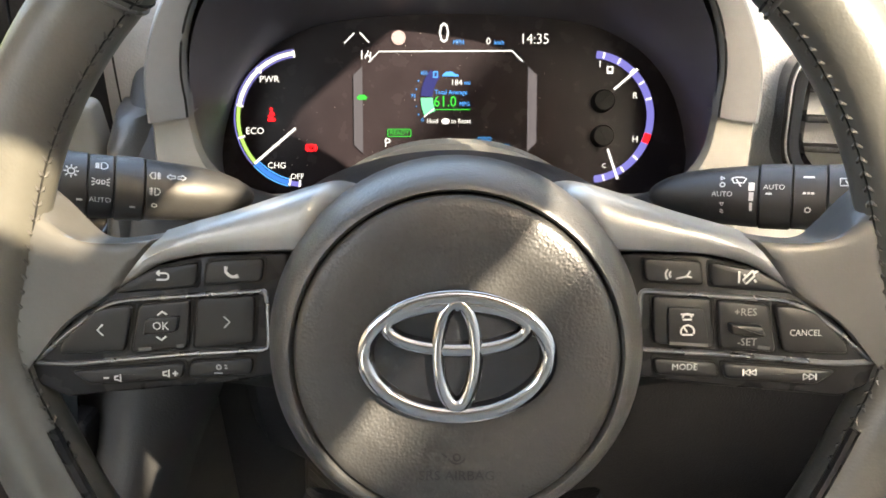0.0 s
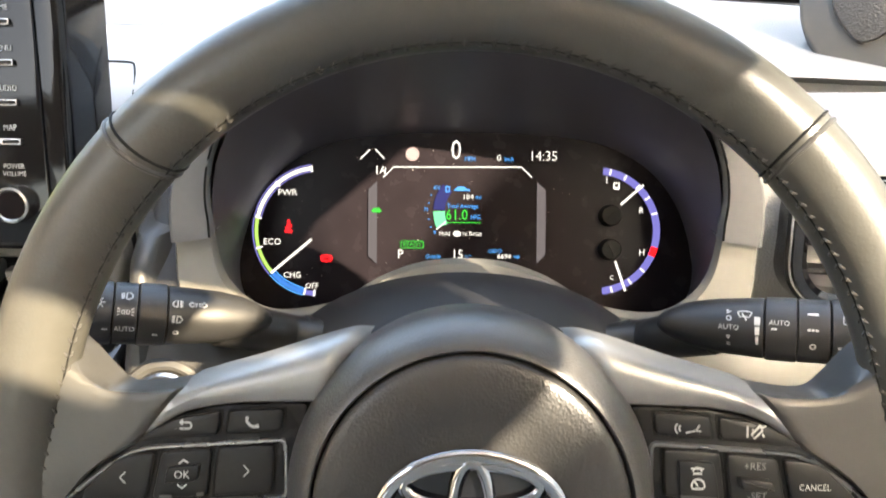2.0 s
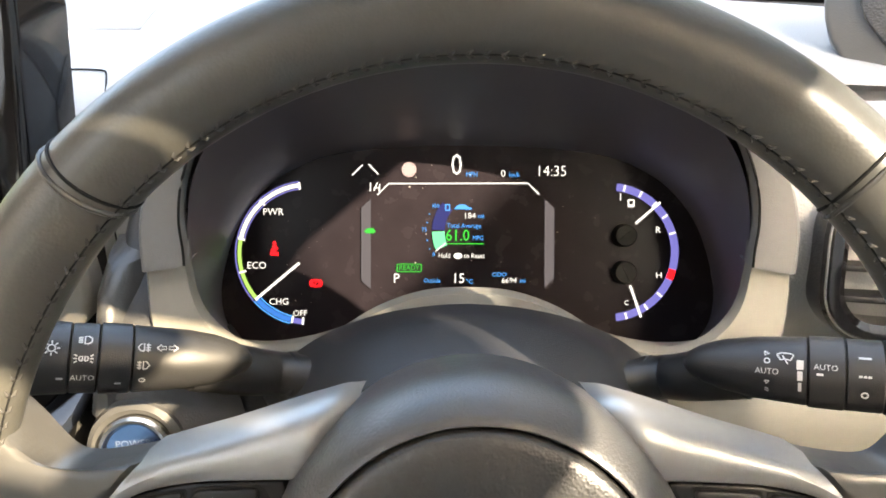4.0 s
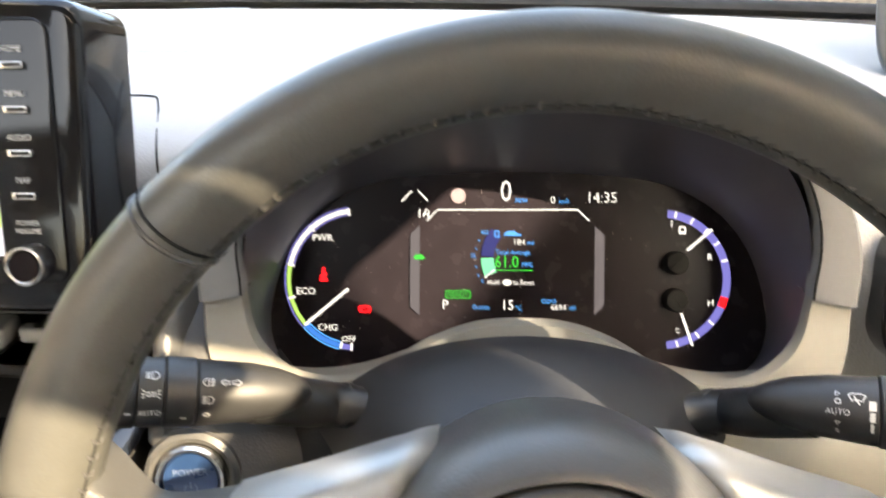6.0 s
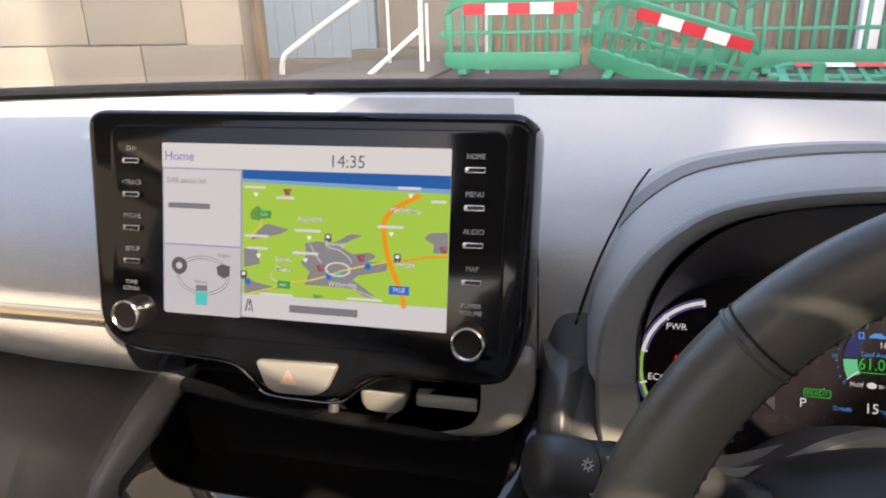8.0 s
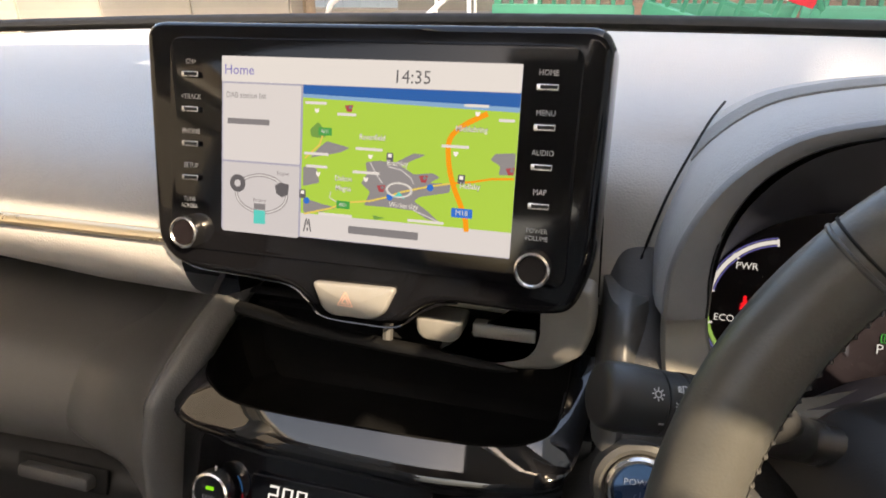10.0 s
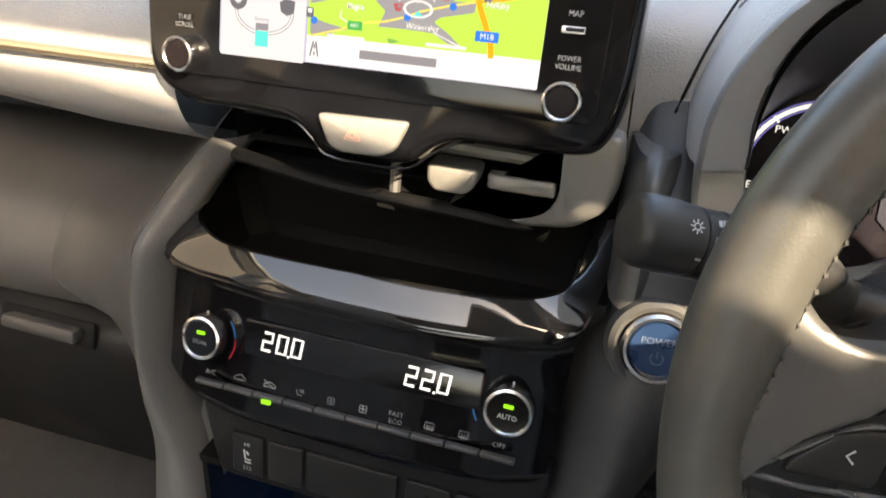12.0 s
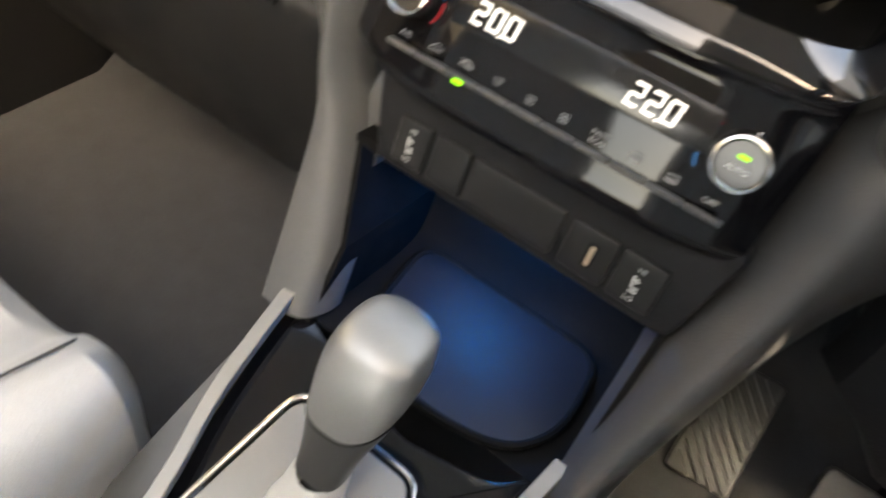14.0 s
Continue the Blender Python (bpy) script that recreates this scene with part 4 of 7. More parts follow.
# ------------------------------------------------------------------ stalks
def stalk(side):
    left = side < 0
    th = thing("light_stalk" if left else "wiper_stalk", (0.05 * side, 0.36, 0.98), "dark plastic light switch stalk with white symbols" if left else "dark plastic wiper stalk with white symbols", "column stalk")
    a = Vector((-0.105, 0.352, 0.980)) if left else Vector((0.112, 0.345, 0.985))
    b = Vector((-0.205, 0.312, 1.008)) if left else Vector((0.215, 0.300, 1.004))
    d = (b - a).normalized()
    base = Vector((-0.035, 0.365, 0.955)) if left else Vector((0.045, 0.36, 0.955))
    joint = Vector((-0.092, 0.372, 0.957)) if left else Vector((0.106, 0.370, 0.957))
    into = a + d * 0.030 + Vector((0, 0.004, -0.005))
    neck = catmull([base, joint, joint.lerp(into, 0.45) + Vector((0, 0, -0.001)), into], 5, False)
    part("neck", tube(neck, [0.0105 + 0.0035 * k / (len(neck) - 1) for k in range(len(neck))], 16), STALK, th)
    e = (into - joint).normalized()
    part("boot_ring", tube([joint - e * 0.003, joint - e * 0.002, joint + e * 0.002, joint + e * 0.003], [0.0110, 0.0124, 0.0124, 0.0112], 20), STALK, th, "thin collar where the stalk leaves the column")
    # collars, thickest near the middle
    up = (0, 0.45, 0.89)
    s1, s2, s3 = (0.50, 0.625, 0.73) if left else (0.47, 0.60, 0.73)
    segs = [("body", 0.0, s1, [(0.0, 0.0025), (0.025, 0.0062), (0.08, 0.0100), (0.16, 0.0132), (0.28, 0.0156), (s1, 0.0172)]), ("ring", s1 + 0.005, s2, [(s1 + 0.005, 0.0178), (s2, 0.0180)]), ("ring", s2 + 0.005, s3, [(s2 + 0.005, 0.0175), (s3, 0.0175)]), ("cap", s3 + 0.005, 1.0, [(s3 + 0.005, 0.0178), (0.86, 0.0185), (0.95, 0.0180), (0.985, 0.0165), (0.996, 0.0145), (1.0, 0.0120)])]
    L = (b - a).length
    for name, t0, t1, pr in segs:
        pts, rad = [], []
        for i, (t, r) in enumerate(pr):
            if i == 0 and t > 0:
                pts.append(a + d * L * t), rad.append(r - 0.0012)
                pts.append(a + d * (L * t + 0.0008)), rad.append(r)
                continue
            pts.append(a + d * L * t), rad.append(r)
        if t1 < 1.0:
            pts.append(a + d * (L * t1 + 0.0008)), rad.append(pr[-1][1] - 0.0012)
        part(name, tube(pts, rad, 24, flat=0.92, up=up), STALK, th)
    # printed marks lie on the side that faces the seat
    ax = d if not left else -d
    n0 = Vector((0, -0.86, 0.51))
    n0 = (n0 - ax * n0.dot(ax)).normalized()
    v0 = n0.cross(ax)
    F = Matrix((ax, v0, n0)).transposed().to_4x4()

    def on(t, h):
        p = a + d * L * t
        r = 0.0180
        ang = math.asin(max(-0.9, min(0.9, h / r)))
        q = pose(0, 0, 0, -math.degrees(ang), 0, 0)
        M = Matrix.Translation(p) @ F @ q
        return M @ Matrix.Translation((0, 0, r * (1.0 if t > 0.5 else 0.90 + 0.2 * (t - 0.3))))
    k = -1 if left else 1

    def ic(t, h, lines, wd=0.0006):
        part("symbol", strokes([[(x / 1000, y / 1000) for x, y in ln] for ln in lines], wd, 0.0008), PRINT, th, "", on(t, h), False)

    def wd(s, t, h, size=0.0058, sq=0.95):
        words(s, size * 0.66, (0, 0), PRINT, th, on(t, h), 0.0008, squeeze=sq)
    lamp = [[(0, -1.8), (0, 1.8), (1.5, 1.8), (2.8, 0.9), (2.8, -0.9), (1.5, -1.8), (0, -1.8)], [(-0.8, 1.2), (-2.6, 1.2)], [(-0.8, 0.4), (-2.6, 0.4)], [(-0.8, -0.4), (-2.6, -0.4)], [(-0.8, -1.2), (-2.6, -1.2)]]
    fog = [[(0, -1.8), (0, 1.8), (-1.6, 1.5), (-2.6, 0), (-1.6, -1.5), (0, -1.8)], [(0.8, 1.2), (2.6, 1.2)], [(0.8, 0), (2.6, 0)], [(0.8, -1.2), (2.6, -1.2)], [(1.6, 2), (1.6, -2)]]
    if left:
        star = [[(2.0 * math.cos(radians(q)), 2.0 * math.sin(radians(q))), (3.3 * math.cos(radians(q)), 3.3 * math.sin(radians(q)))] for q in range(0, 360, 45)]
        ic(0.80, 0.005, star + [[(1.5 * math.cos(radians(q)), 1.5 * math.sin(radians(q))) for q in range(0, 361, 30)]])
        ic(0.685, 0.0085, lamp)
        ic(0.685, 0.0008, [[(-0.5, -1), (-0.5, 1), (-1.5, 0.8), (-2, 0), (-1.5, -0.8), (-0.5, -1)], [(0.5, -1), (0.5, 1), (1.5, 0.8), (2, 0), (1.5, -0.8), (0.5, -1)], [(2.6, 0), (4, 0)], [(2.6, 1), (3.8, 1.8)], [(2.6, -1), (3.8, -1.8)], [(-2.6, 0), (-4, 0)], [(-2.6, 1), (-3.8, 1.8)], [(-2.6, -1), (-3.8, -1.8)]])
        wd("AUTO", 0.685, -0.0075, 0.0056)
        ic(0.765, -0.0078, [[(-1.3, 0), (1.3, 0)]], 0.0010)
        ic(0.465, 0.0062, fog), ic(0.465, -0.002, [[(-x, y) for x, y in ln] for ln in fog])
        ic(0.465, -0.009, [[(1.2 * math.cos(radians(q)), 0.9 * math.sin(radians(q))) for q in range(0, 361, 30)]])
        ic(0.555, -0.0098, [[(-1.3, 0), (1.3, 0)]], 0.0010)
        ic(0.375, 0.0062, [[(-4.6, 0), (-2.6, 1.6), (-2.6, 0.7), (-0.6, 0.7), (-0.6, -0.7), (-2.6, -0.7), (-2.6, -1.6), (-4.6, 0)], [(4.6, 0), (2.6, 1.6), (2.6, 0.7), (0.6, 0.7), (0.6, -0.7), (2.6, -0.7), (2.6, -1.6), (4.6, 0)]])
    else:
        ic(0.33, 0.0075, [[(-0.9, 0.9), (0.9, 0), (-0.9, -0.9), (-0.9, 0.9)]])
        ic(0.33, 0.004, [[(1.1 * math.cos(radians(q)), 1.1 * math.sin(radians(q))) for q in range(0, 361, 30)]])
        wd("AUTO", 0.33, -0.001, 0.0056)
        ic(0.33, -0.006, [[(-0.9, 0.6), (0.9, 0.6), (0, -0.8), (-0.9, 0.6)]]), ic(0.33, -0.0095, [[(-0.8, 0.8), (0.8, 0.2), (-0.8, -0.4), (0.8, -1)]])
        ic(0.395, 0.0055, [[(-3.4, 1.8), (-1.6, 2.5), (1.6, 2.5), (3.4, 1.8), (2.0, -0.8), (0.9, -0.4), (-0.9, -0.4), (-2.0, -0.8), (-3.4, 1.8)], [(-1.2, 1.4), (1.0, -2.4)]])
        for h, wid in ((0.0030, 2.8), (-0.002, 2.1), (-0.007, 1.3)):
            ic(0.447, h, [[(0, 2.1), (0, -2.1)]], wid / 1000)
        wd("AUTO", 0.535, 0.0025, 0.0054), ic(0.525, -0.0005, [[(-2.5, 0), (0.2, 0)]], 0.0010)
        ic(0.665, 0.0075, [[(-2.4, 0), (2.4, 0)]], 0.0010), ic(0.665, 0.000, [[(-2.4, 0), (-1.0, 0)], [(-0.6, 0), (0.6, 0)], [(1.0, 0), (2.4, 0)]], 0.0010)
        ic(0.665, -0.0075, [[(1.2 * math.cos(radians(q)), 1.2 * math.sin(radians(q))) for q in range(0, 361, 30)]])
        ic(0.77, -0.0075, [[(-1.3, 0), (1.3, 0)]], 0.0010)
        ic(0.81, 0.005, [[(-3.6, 2.2), (3.6, 2.2), (3.6, -1.4), (-3.6, -1.4), (-3.6, 2.2)], [(-1.5, 1.2), (1.0, -2.6)]])


stalk(-1), stalk(1)

# ------------------------------------------------------------------ steering wheel
def steering_wheel():
    F = WHEEL_F
    th = thing("steering_wheel", (0.004, 0.222, 1.018), "black leather three-spoke steering wheel with buttons and chrome badge", "steering wheel")
    cv, R = 0.0, 0.1710

    def rim_at(a, k, r1=0.0160, r2=0.0155, off=0.0):
        """A point of the rim's skin: a round the wheel, k round its section, in degrees; k = 0 is outward, 90 towards the seat."""
        c, s = math.cos(radians(a)), math.sin(radians(a))
        near = min(abs((a - q + 180) % 360 - 180) for q in (-6, 186))
        slim = math.exp(-(near / 9.0) ** 2)
        ck = math.cos(radians(k))
        rr = R + (r1 + off) * ck + (0.006 * slim * (1 - ck) / 2)
        return Vector((rr * c, cv + rr * s, (r2 + off) * math.sin(radians(k)) * (1 - 0.12 * slim)))
    rings = []
    for i in range(145):
        a = 360 * i / 144
        rings.append([rim_at(a, 360 * k / 24) for k in range(24)])
    bm = loft(rings)
    bmesh.ops.remove_doubles(bm, verts=bm.verts, dist=1e-6)
    rim = part("rim", bm, LEATHER, th, "smooth dark leather rim", RIM_F)
    for a in (44.6, 135.4):
        ring = [rim_at(a + 1.4 * math.sin(radians(k)), k, off=0.00005) for k in range(0, 360, 12)]
        part("seam", tube(ring, 0.0006, 8, True), GROOVE, rim, "narrow leather joint", RIM_F)
        ring = [rim_at(a + (1.2 if a > 90 else -1.2) + 1.4 * math.sin(radians(k)), k, off=-0.0002) for k in range(0, 360, 12)]
        part("welt", tube(ring, 0.0011, 8, True), LEATHER_THUMB, rim, "raised leather edge at the joint", RIM_F)
    # row of stitches on the inner side
    bm = bmesh.new()
    for i in range(112):
        a = -22 + 224 * i / 111
        for da, k0, k1 in ((0.45, 150, 157.5), (0.45, 165, 158.5)):
            p, q = rim_at(a - da, k0, off=-0.0002), rim_at(a + da, k1, off=-0.0003)
            m = rim_at(a, (k0 + k1) / 2, off=0.0004)
            tube([p, m, q], [0.0004, 0.0007, 0.0004], 5, bm=bm)
    part("stitching", bm, THREAD, rim, "dark grey baseball stitches along the inner rim", RIM_F)
    bm = tube([rim_at(-22 + 224 * i / 60, 158, off=-0.00015) for i in range(61)], 0.0004, 5)
    part("stitch_groove", bm, GROOVE, rim, "fine dark stitch line", RIM_F)

    # spokes: leather thumb grips, satin upper trim, dark backing
    back = mm([(-40, 20), (-75, 10), (-113, 4), (-150, 0), (-166, -30), (-160, -50), (-146, -56), (-120, -54), (-90, -52), (-60, -56), (-40, -60)])
    pod = mm([(-62, 1.5), (-92, 0.6), (-112, -3.0), (-131, -14.5), (-150, -29.5), (-164.5, -41.5), (-159, -48.5), (-147, -54.0), (-136, -52.6), (-100, -49.5), (-74, -46.5), (-62, -44)])

    def curve(pts, n):
        return [Vector((p.x, p.y, 0)) / 1000 for p in catmull([(x, y, 0) for x, y in pts], n, False)]

    def trim(s):
        """The satin spoke cover: rolled over its upper edge, flush with the pod below."""
        sink = lambda i: 0.016 * max(0.0, 1 - i / 9) ** 1.5
        up = curve([(-40, 24), (-46, 25.5), (-54, 24.0), (-67, 20), (-83.5, 14.7), (-98, 10.6), (-109.4, 7.2)], 5)
        low = curve([(-46, 2), (-52, 2.2), (-60, 2.2), (-72, 2.0), (-92, 1.2), (-110, -2.8), (-124.6, -12.0)], 5)
        rings = []
        for t, z in ((0.0, -0.012), (0.0, -0.0030), (0.04, -0.0016), (0.25, 0.0), (0.5, 0.0006), (0.75, -0.0004), (0.9, -0.0026), (1.0, -0.0062)):
            rings.append([Vector((-s * (a.lerp(b, t)).x, a.lerp(b, t).y, z - sink(i))) for i, (a, b) in enumerate(zip(low, up))])
        for dy, z in ((0.0022, -0.012), (0.0026, -0.026)):
            rings.append([Vector((-s * b.x, b.y + dy, z - sink(i))) for i, b in enumerate(up)])
        return loft(rings, False)

    def grip(s):
        """The leather thumb rest: it flows from the spoke into the rim."""
        inner = curve([(-110.0, 6.8), (-116.6, -1.6), (-125.2, -12.6), (-132, -17.0), (-144, -24.6), (-157, -38.2), (-165.5, -43.0)], 4)
        top = curve([(-110.0, 6.8), (-121.5, 4.7), (-132.5, 3.6), (-139.6, 4.9), (-146, 10.5), (-153, 18), (-162, 26)], 4)
        ts, n = [k / 24 for k in range(25)], len(inner)
        rows = []
        for j, p in enumerate(inner):
            ang = radians(165 + 36 * j / (n - 1))
            far = Vector((0.180 * math.cos(ang), -0.0187 + 0.180 * math.sin(ang), 0))
            blend = min(1.0, j / 7) ** 0.8
            row = []
            for k, t in enumerate(ts):
                q = top[k].lerp(p.lerp(far, t), blend)
                edge = min(1, t / 0.05)
                z = -0.0042 + 0.0030 * edge + 0.0052 * max(0, t - 0.15) ** 1.6
                roll = max(0.0, 1 - j / 4.0)
                row.append(Vector((-s * q.x, q.y, z - 0.0045 * roll * roll)))
            rows.append(row)
        back = [[Vector((v.x, v.y + dy, z)) for v in rows[0]] for dy, z in ((0.0016, -0.026), (0.0014, -0.013))]
        return loft(back + rows, False)
    for s in (-1, 1):
        f = (lambda o: o) if s < 0 else mirror
        part("thumb_grip", grip(s), LEATHER_THUMB, th, "smooth grey leather thumb grip", F)
        part("spoke_trim", trim(s), SATIN, th, "satin grey upper spoke trim", F)
        part("spoke_back", plate(round_corners(f(back), 0.006, 3), -0.030, -0.014, 0.004), GROOVE, th, "dark spoke backing", F)
        p = part("button_pod", plate(round_corners(f(pod), 0.003, 3), -0.016, -0.0042, 0.0012), POD, th, "gloss black button pod", F)
        line = round_corners(f(mm([(-161.5, -41), (-146, -28), (-131, -17.2), (-122, -15.2), (-69, -11.6), (-68.5, -36.2), (-100, -37.9), (-144, -41.8)])), 0.004, 4)
        part("key_frame", ring_plate(line, inset(line, 0.0021), -0.0052, -0.0030, 0.0007), DARK_CHROME, p, "raised dark satin frame of the main keys", F)

    def button(o, s, name="button", m=BUTTON, z=-0.0022, dome=0.0004, r=0.0022):
        o = mm(o) if s < 0 else mirror(mm(o))
        part("button_gap", plate(round_corners(inset([Vector(q) for q in o], -0.0009), r, 3), -0.006, -0.0038, 0.0), GROOVE, th, "", F)
        return part(name, plate(round_corners(o, r, 3), -0.006, z, 0.0009, dome), m, th, "", F)
    outl = {"a": [(-127.5, -13.6), (-121, -9.0), (-112, -4.6), (-95, -1.8), (-96, -10.9)], "b": [(-91.5, -1.4), (-70.5, -0.4), (-71.5, -9.2), (-93.2, -10.6)],
            "c": [(-148.5, -36.6), (-147, -32.0), (-135, -20.6), (-128, -18.8), (-120, -18.2), (-123.8, -35.8)], "d": [(-117.5, -17.9), (-98.2, -16.0), (-100.2, -34.6), (-121.2, -36.0)],
            "e": [(-95.8, -15.6), (-74.2, -14.4), (-75.0, -32.6), (-97.8, -34.4)], "f": [(-144.5, -43.2), (-101.5, -40.0), (-102.3, -46.0), (-137.0, -48.4)], "g": [(-99.2, -39.7), (-75.2, -38.2), (-76.2, -44.6), (-100.0, -45.9)]}

    def sym(b, lines, wd=0.0007, z=-0.0012, m=PRINT):
        flat = [q for ln in lines for q in ln]
        mx, my = (max(q[0] for q in flat) + min(q[0] for q in flat)) / 2, (max(q[1] for q in flat) + min(q[1] for q in flat)) / 2
        lines = [[(mx + 0.82 * (x - mx), my + 0.82 * (y - my)) for x, y in ln] for ln in lines]
        part("symbol", strokes([[(x / 1000, y / 1000) for x, y in ln] for ln in lines], wd, z), m, b, "", F, False)

    def circ(x, y, r, a0=0, a1=360, n=14):
        return [(x + r * math.cos(radians(a0 + (a1 - a0) * i / n)), y + r * math.sin(radians(a0 + (a1 - a0) * i / n))) for i in range(n + 1)]
    b = {k: button(o, -1) for k, o in outl.items()}
    sym(b["a"], [[(-110.0, -5.6), (-106.5, -5.6)] + circ(-106.5, -7.1, 1.5, 90, -90, 6) + [(-110.5, -8.6)], [(-109.0, -4.4), (-110.4, -5.6), (-109.0, -6.8)]])
    sym(b["b"], [[(-84.6, -3.6), (-84.8, -5.2), (-83.2, -6.9), (-81.4, -7.6), (-79.8, -7.0)], [(-85.4, -3.3), (-83.8, -3.6)], [(-80.2, -6.4), (-79.4, -8.0)]], 0.0011)
    sym(b["c"], [[(-130.6, -24.6), (-133.2, -27.2), (-130.6, -29.8)]], 0.0006)
    sym(b["e"], [[(-85.8, -21.6), (-83.2, -24.2), (-85.8, -26.8)]], 0.0006)
    pad = part("centre_pad", plate(round_corners(mm([(-114.5, -23.0), (-102.0, -21.6), (-103.0, -27.6), (-115.5, -29.0)]), 0.001, 2), -0.0024, 0.0002, 0.0006), BUTTON, b["d"], "", F)
    part("bright_edge", strokes([mm([(-117.8, -34.6), (-113.0, -34.2)]), mm([(-103.5, -33.4), (-100.8, -33.1)])], 0.0014, -0.0011), HUB, b["d"], "", F, False)
    words("OK", 0.0042, (-0.1085, -0.0254), PRINT, pad, F, 0.0006)
    sym(b["d"], [[(-110.6, -20.8), (-108.4, -19.0), (-106.2, -20.4)], [(-111.4, -30.6), (-109.2, -32.2), (-107.0, -30.4)]])
    for x0, pm in ((-131.0, -1), (-113.6, 1)):
        yy = -45.5 if pm < 0 else -43.8
        sym(b["f"], [[(x0 + 4, yy + 0.8), (x0 + 5.3, yy + 0.8), (x0 + 6.6, yy + 1.8), (x0 + 6.6, yy - 1.8), (x0 + 5.3, yy - 0.8), (x0 + 4, yy - 0.8), (x0 + 4, yy + 0.8)], [(x0 - 1.2, yy), (x0 + 1.4, yy)] if pm < 0 else [(x0 + 8.2, yy), (x0 + 10.8, yy)]] + ([] if pm < 0 else [[(x0 + 9.5, yy + 1.3), (x0 + 9.5, yy - 1.3)]]), 0.0006)
    sym(b["g"], [circ(-88.2, -41.2, 1.0), [(-90.5, -44.0), (-86.5, -44.0)], [(-85.6, -40.2), (-84.4, -40.6)], [(-85.6, -41.6), (-84.2, -41.8)]], 0.0006, m=PRINT_DIM)
    b = {k: button(o, 1) for k, o in outl.items()}
    sym(b["b"], [[(82.0, -8.2), (86.8, -7.2), (88.4, -4.6)], [(86.8, -7.2), (89.2, -7.6)], circ(80.5, -6.2, 1.5, 120, 240, 5), circ(80.2, -6.2, 3.0, 130, 230, 5)], 0.0007)
    sym(b["a"], [[(104.8, -4.6), (104.8, -10.0)], [(113.4, -4.4), (111.0, -5.6)], [(110.8, -4.2), (111.6, -6.8), (108.0, -10.4), (106.6, -8.6), (110.8, -4.2)], [(106.8, -6.2), (107.6, -6.6)], [(112.6, -9.6), (111.6, -8.4)]], 0.0008)
    inner = part("rocker", plate(round_corners(mm([(79.5, -18.4), (93.0, -19.0), (95.4, -33.4), (80.2, -32.6)]), 0.0015, 2), -0.0024, -0.0008, 0.0005), BUTTON, b["e"], "", F)
    part("bright_edge", strokes([mm([(80.4, -32.0), (94.8, -32.8)])], 0.0012, -0.0004), HUB, b["e"], "", F, False)
    sym(inner, [circ(86.8, -28.2, 3.0, -20, 200, 10), [(86.8, -28.4), (84.8, -25.8)], [(84.2, -29.6), (89.4, -29.6)], circ(86.4, -21.8, 2.0, 0, 180, 8), [(83.4, -20.2), (89.4, -20.4)], [(84.4, -22.6), (88.6, -22.6)]], 0.0007, 0.0)
    words("+RES", 0.0040, (0.1085, -0.0205), PRINT_DIM, b["d"], F, -0.0010)
    words("-SET", 0.0040, (0.1095, -0.0318), PRINT_DIM, b["d"], F, -0.0010)
    part("centre_pad", plate(round_corners(mm([(102.0, -24.2), (114.0, -25.2), (115.4, -29.4), (103.0, -28.4)]), 0.001, 2), -0.0024, 0.0018, 0.0009), BUTTON, b["d"], "", F)
    part("bright_edge", strokes([mm([(113.5, -33.6), (118.2, -34.2)])], 0.0014, -0.0010), HUB, b["d"], "", F, False)
    words("CANCEL", 0.0034, (0.1312, -0.0283), PRINT, b["c"], F, -0.0010, squeeze=0.92)
    words("MODE", 0.0034, (0.0866, -0.0414), PRINT, b["g"], F, -0.0012)
    for x, d in ((110.8, -1), (134.0, 1)):
        yy = -43.4 if d < 0 else -45.0
        sym(b["f"], [[(x - d * 3.2, yy + 1.4), (x - d * 0.6, yy), (x - d * 3.2, yy - 1.4), (x - d * 3.2, yy + 1.4)], [(x - d * 0.4, yy + 1.4), (x + d * 2.2, yy), (x - d * 0.4, yy - 1.4), (x - d * 0.4, yy + 1.4)], [(x + d * 2.6, yy + 1.5), (x + d * 2.6, yy - 1.5)]], 0.0006)

    # hub: outer collar and airbag cover
    hx, hy = 0.0008, -0.033
    prof = [(0.0660, -0.062), (0.0690, -0.048), (0.0708, -0.030), (0.0710, -0.012), (0.0702, -0.003), (0.0680, 0.0055), (0.0648, 0.0118), (0.0618, 0.0158), (0.0596, 0.0176), (0.0586, 0.0178), (0.0580, 0.0168), (0.0577, 0.0140), (0.0577, 0.0)]
    part("hub_collar", lathe(prof, 72, hx, hy), HUB, th, "smooth grey hub collar", F)
    part("hub_groove", lathe([(0.0580, 0.011), (0.0572, 0.0130), (0.0564, 0.011)], 64, hx, hy), GROOVE, th, "", F)
    prof = [(0.0570, 0.010), (0.0570, 0.0162), (0.0565, 0.0178), (0.0552, 0.0188), (0.0525, 0.0194), (0.046, 0.0200), (0.0395, 0.0196), (0.034, 0.0180), (0.025, 0.0176), (0.010, 0.0178), (0.001, 0.0178)]
    cover = part("airbag_cover", lathe(prof, 72, hx, hy), AIRBAG, th, "grained black airbag cover", F)
    words("SRS AIRBAG", 0.0048, (hx, hy - 0.0412), PRINT_DARK, cover, F, 0.0206, squeeze=1.05)
    part("mark", strokes([arc(0.0030, 200, 340, hx, hy - 0.0338, 10), arc(0.0012, 0, 360, hx, hy - 0.0345, 12), [(hx - 0.0052, hy - 0.0330), (hx - 0.0034, hy - 0.0345)]], 0.0006, 0.0206), PRINT_DARK, cover, "", F, False)
    # plain chrome oval badge
    bx, by, zb = 0.0008, -0.0318, 0.0206
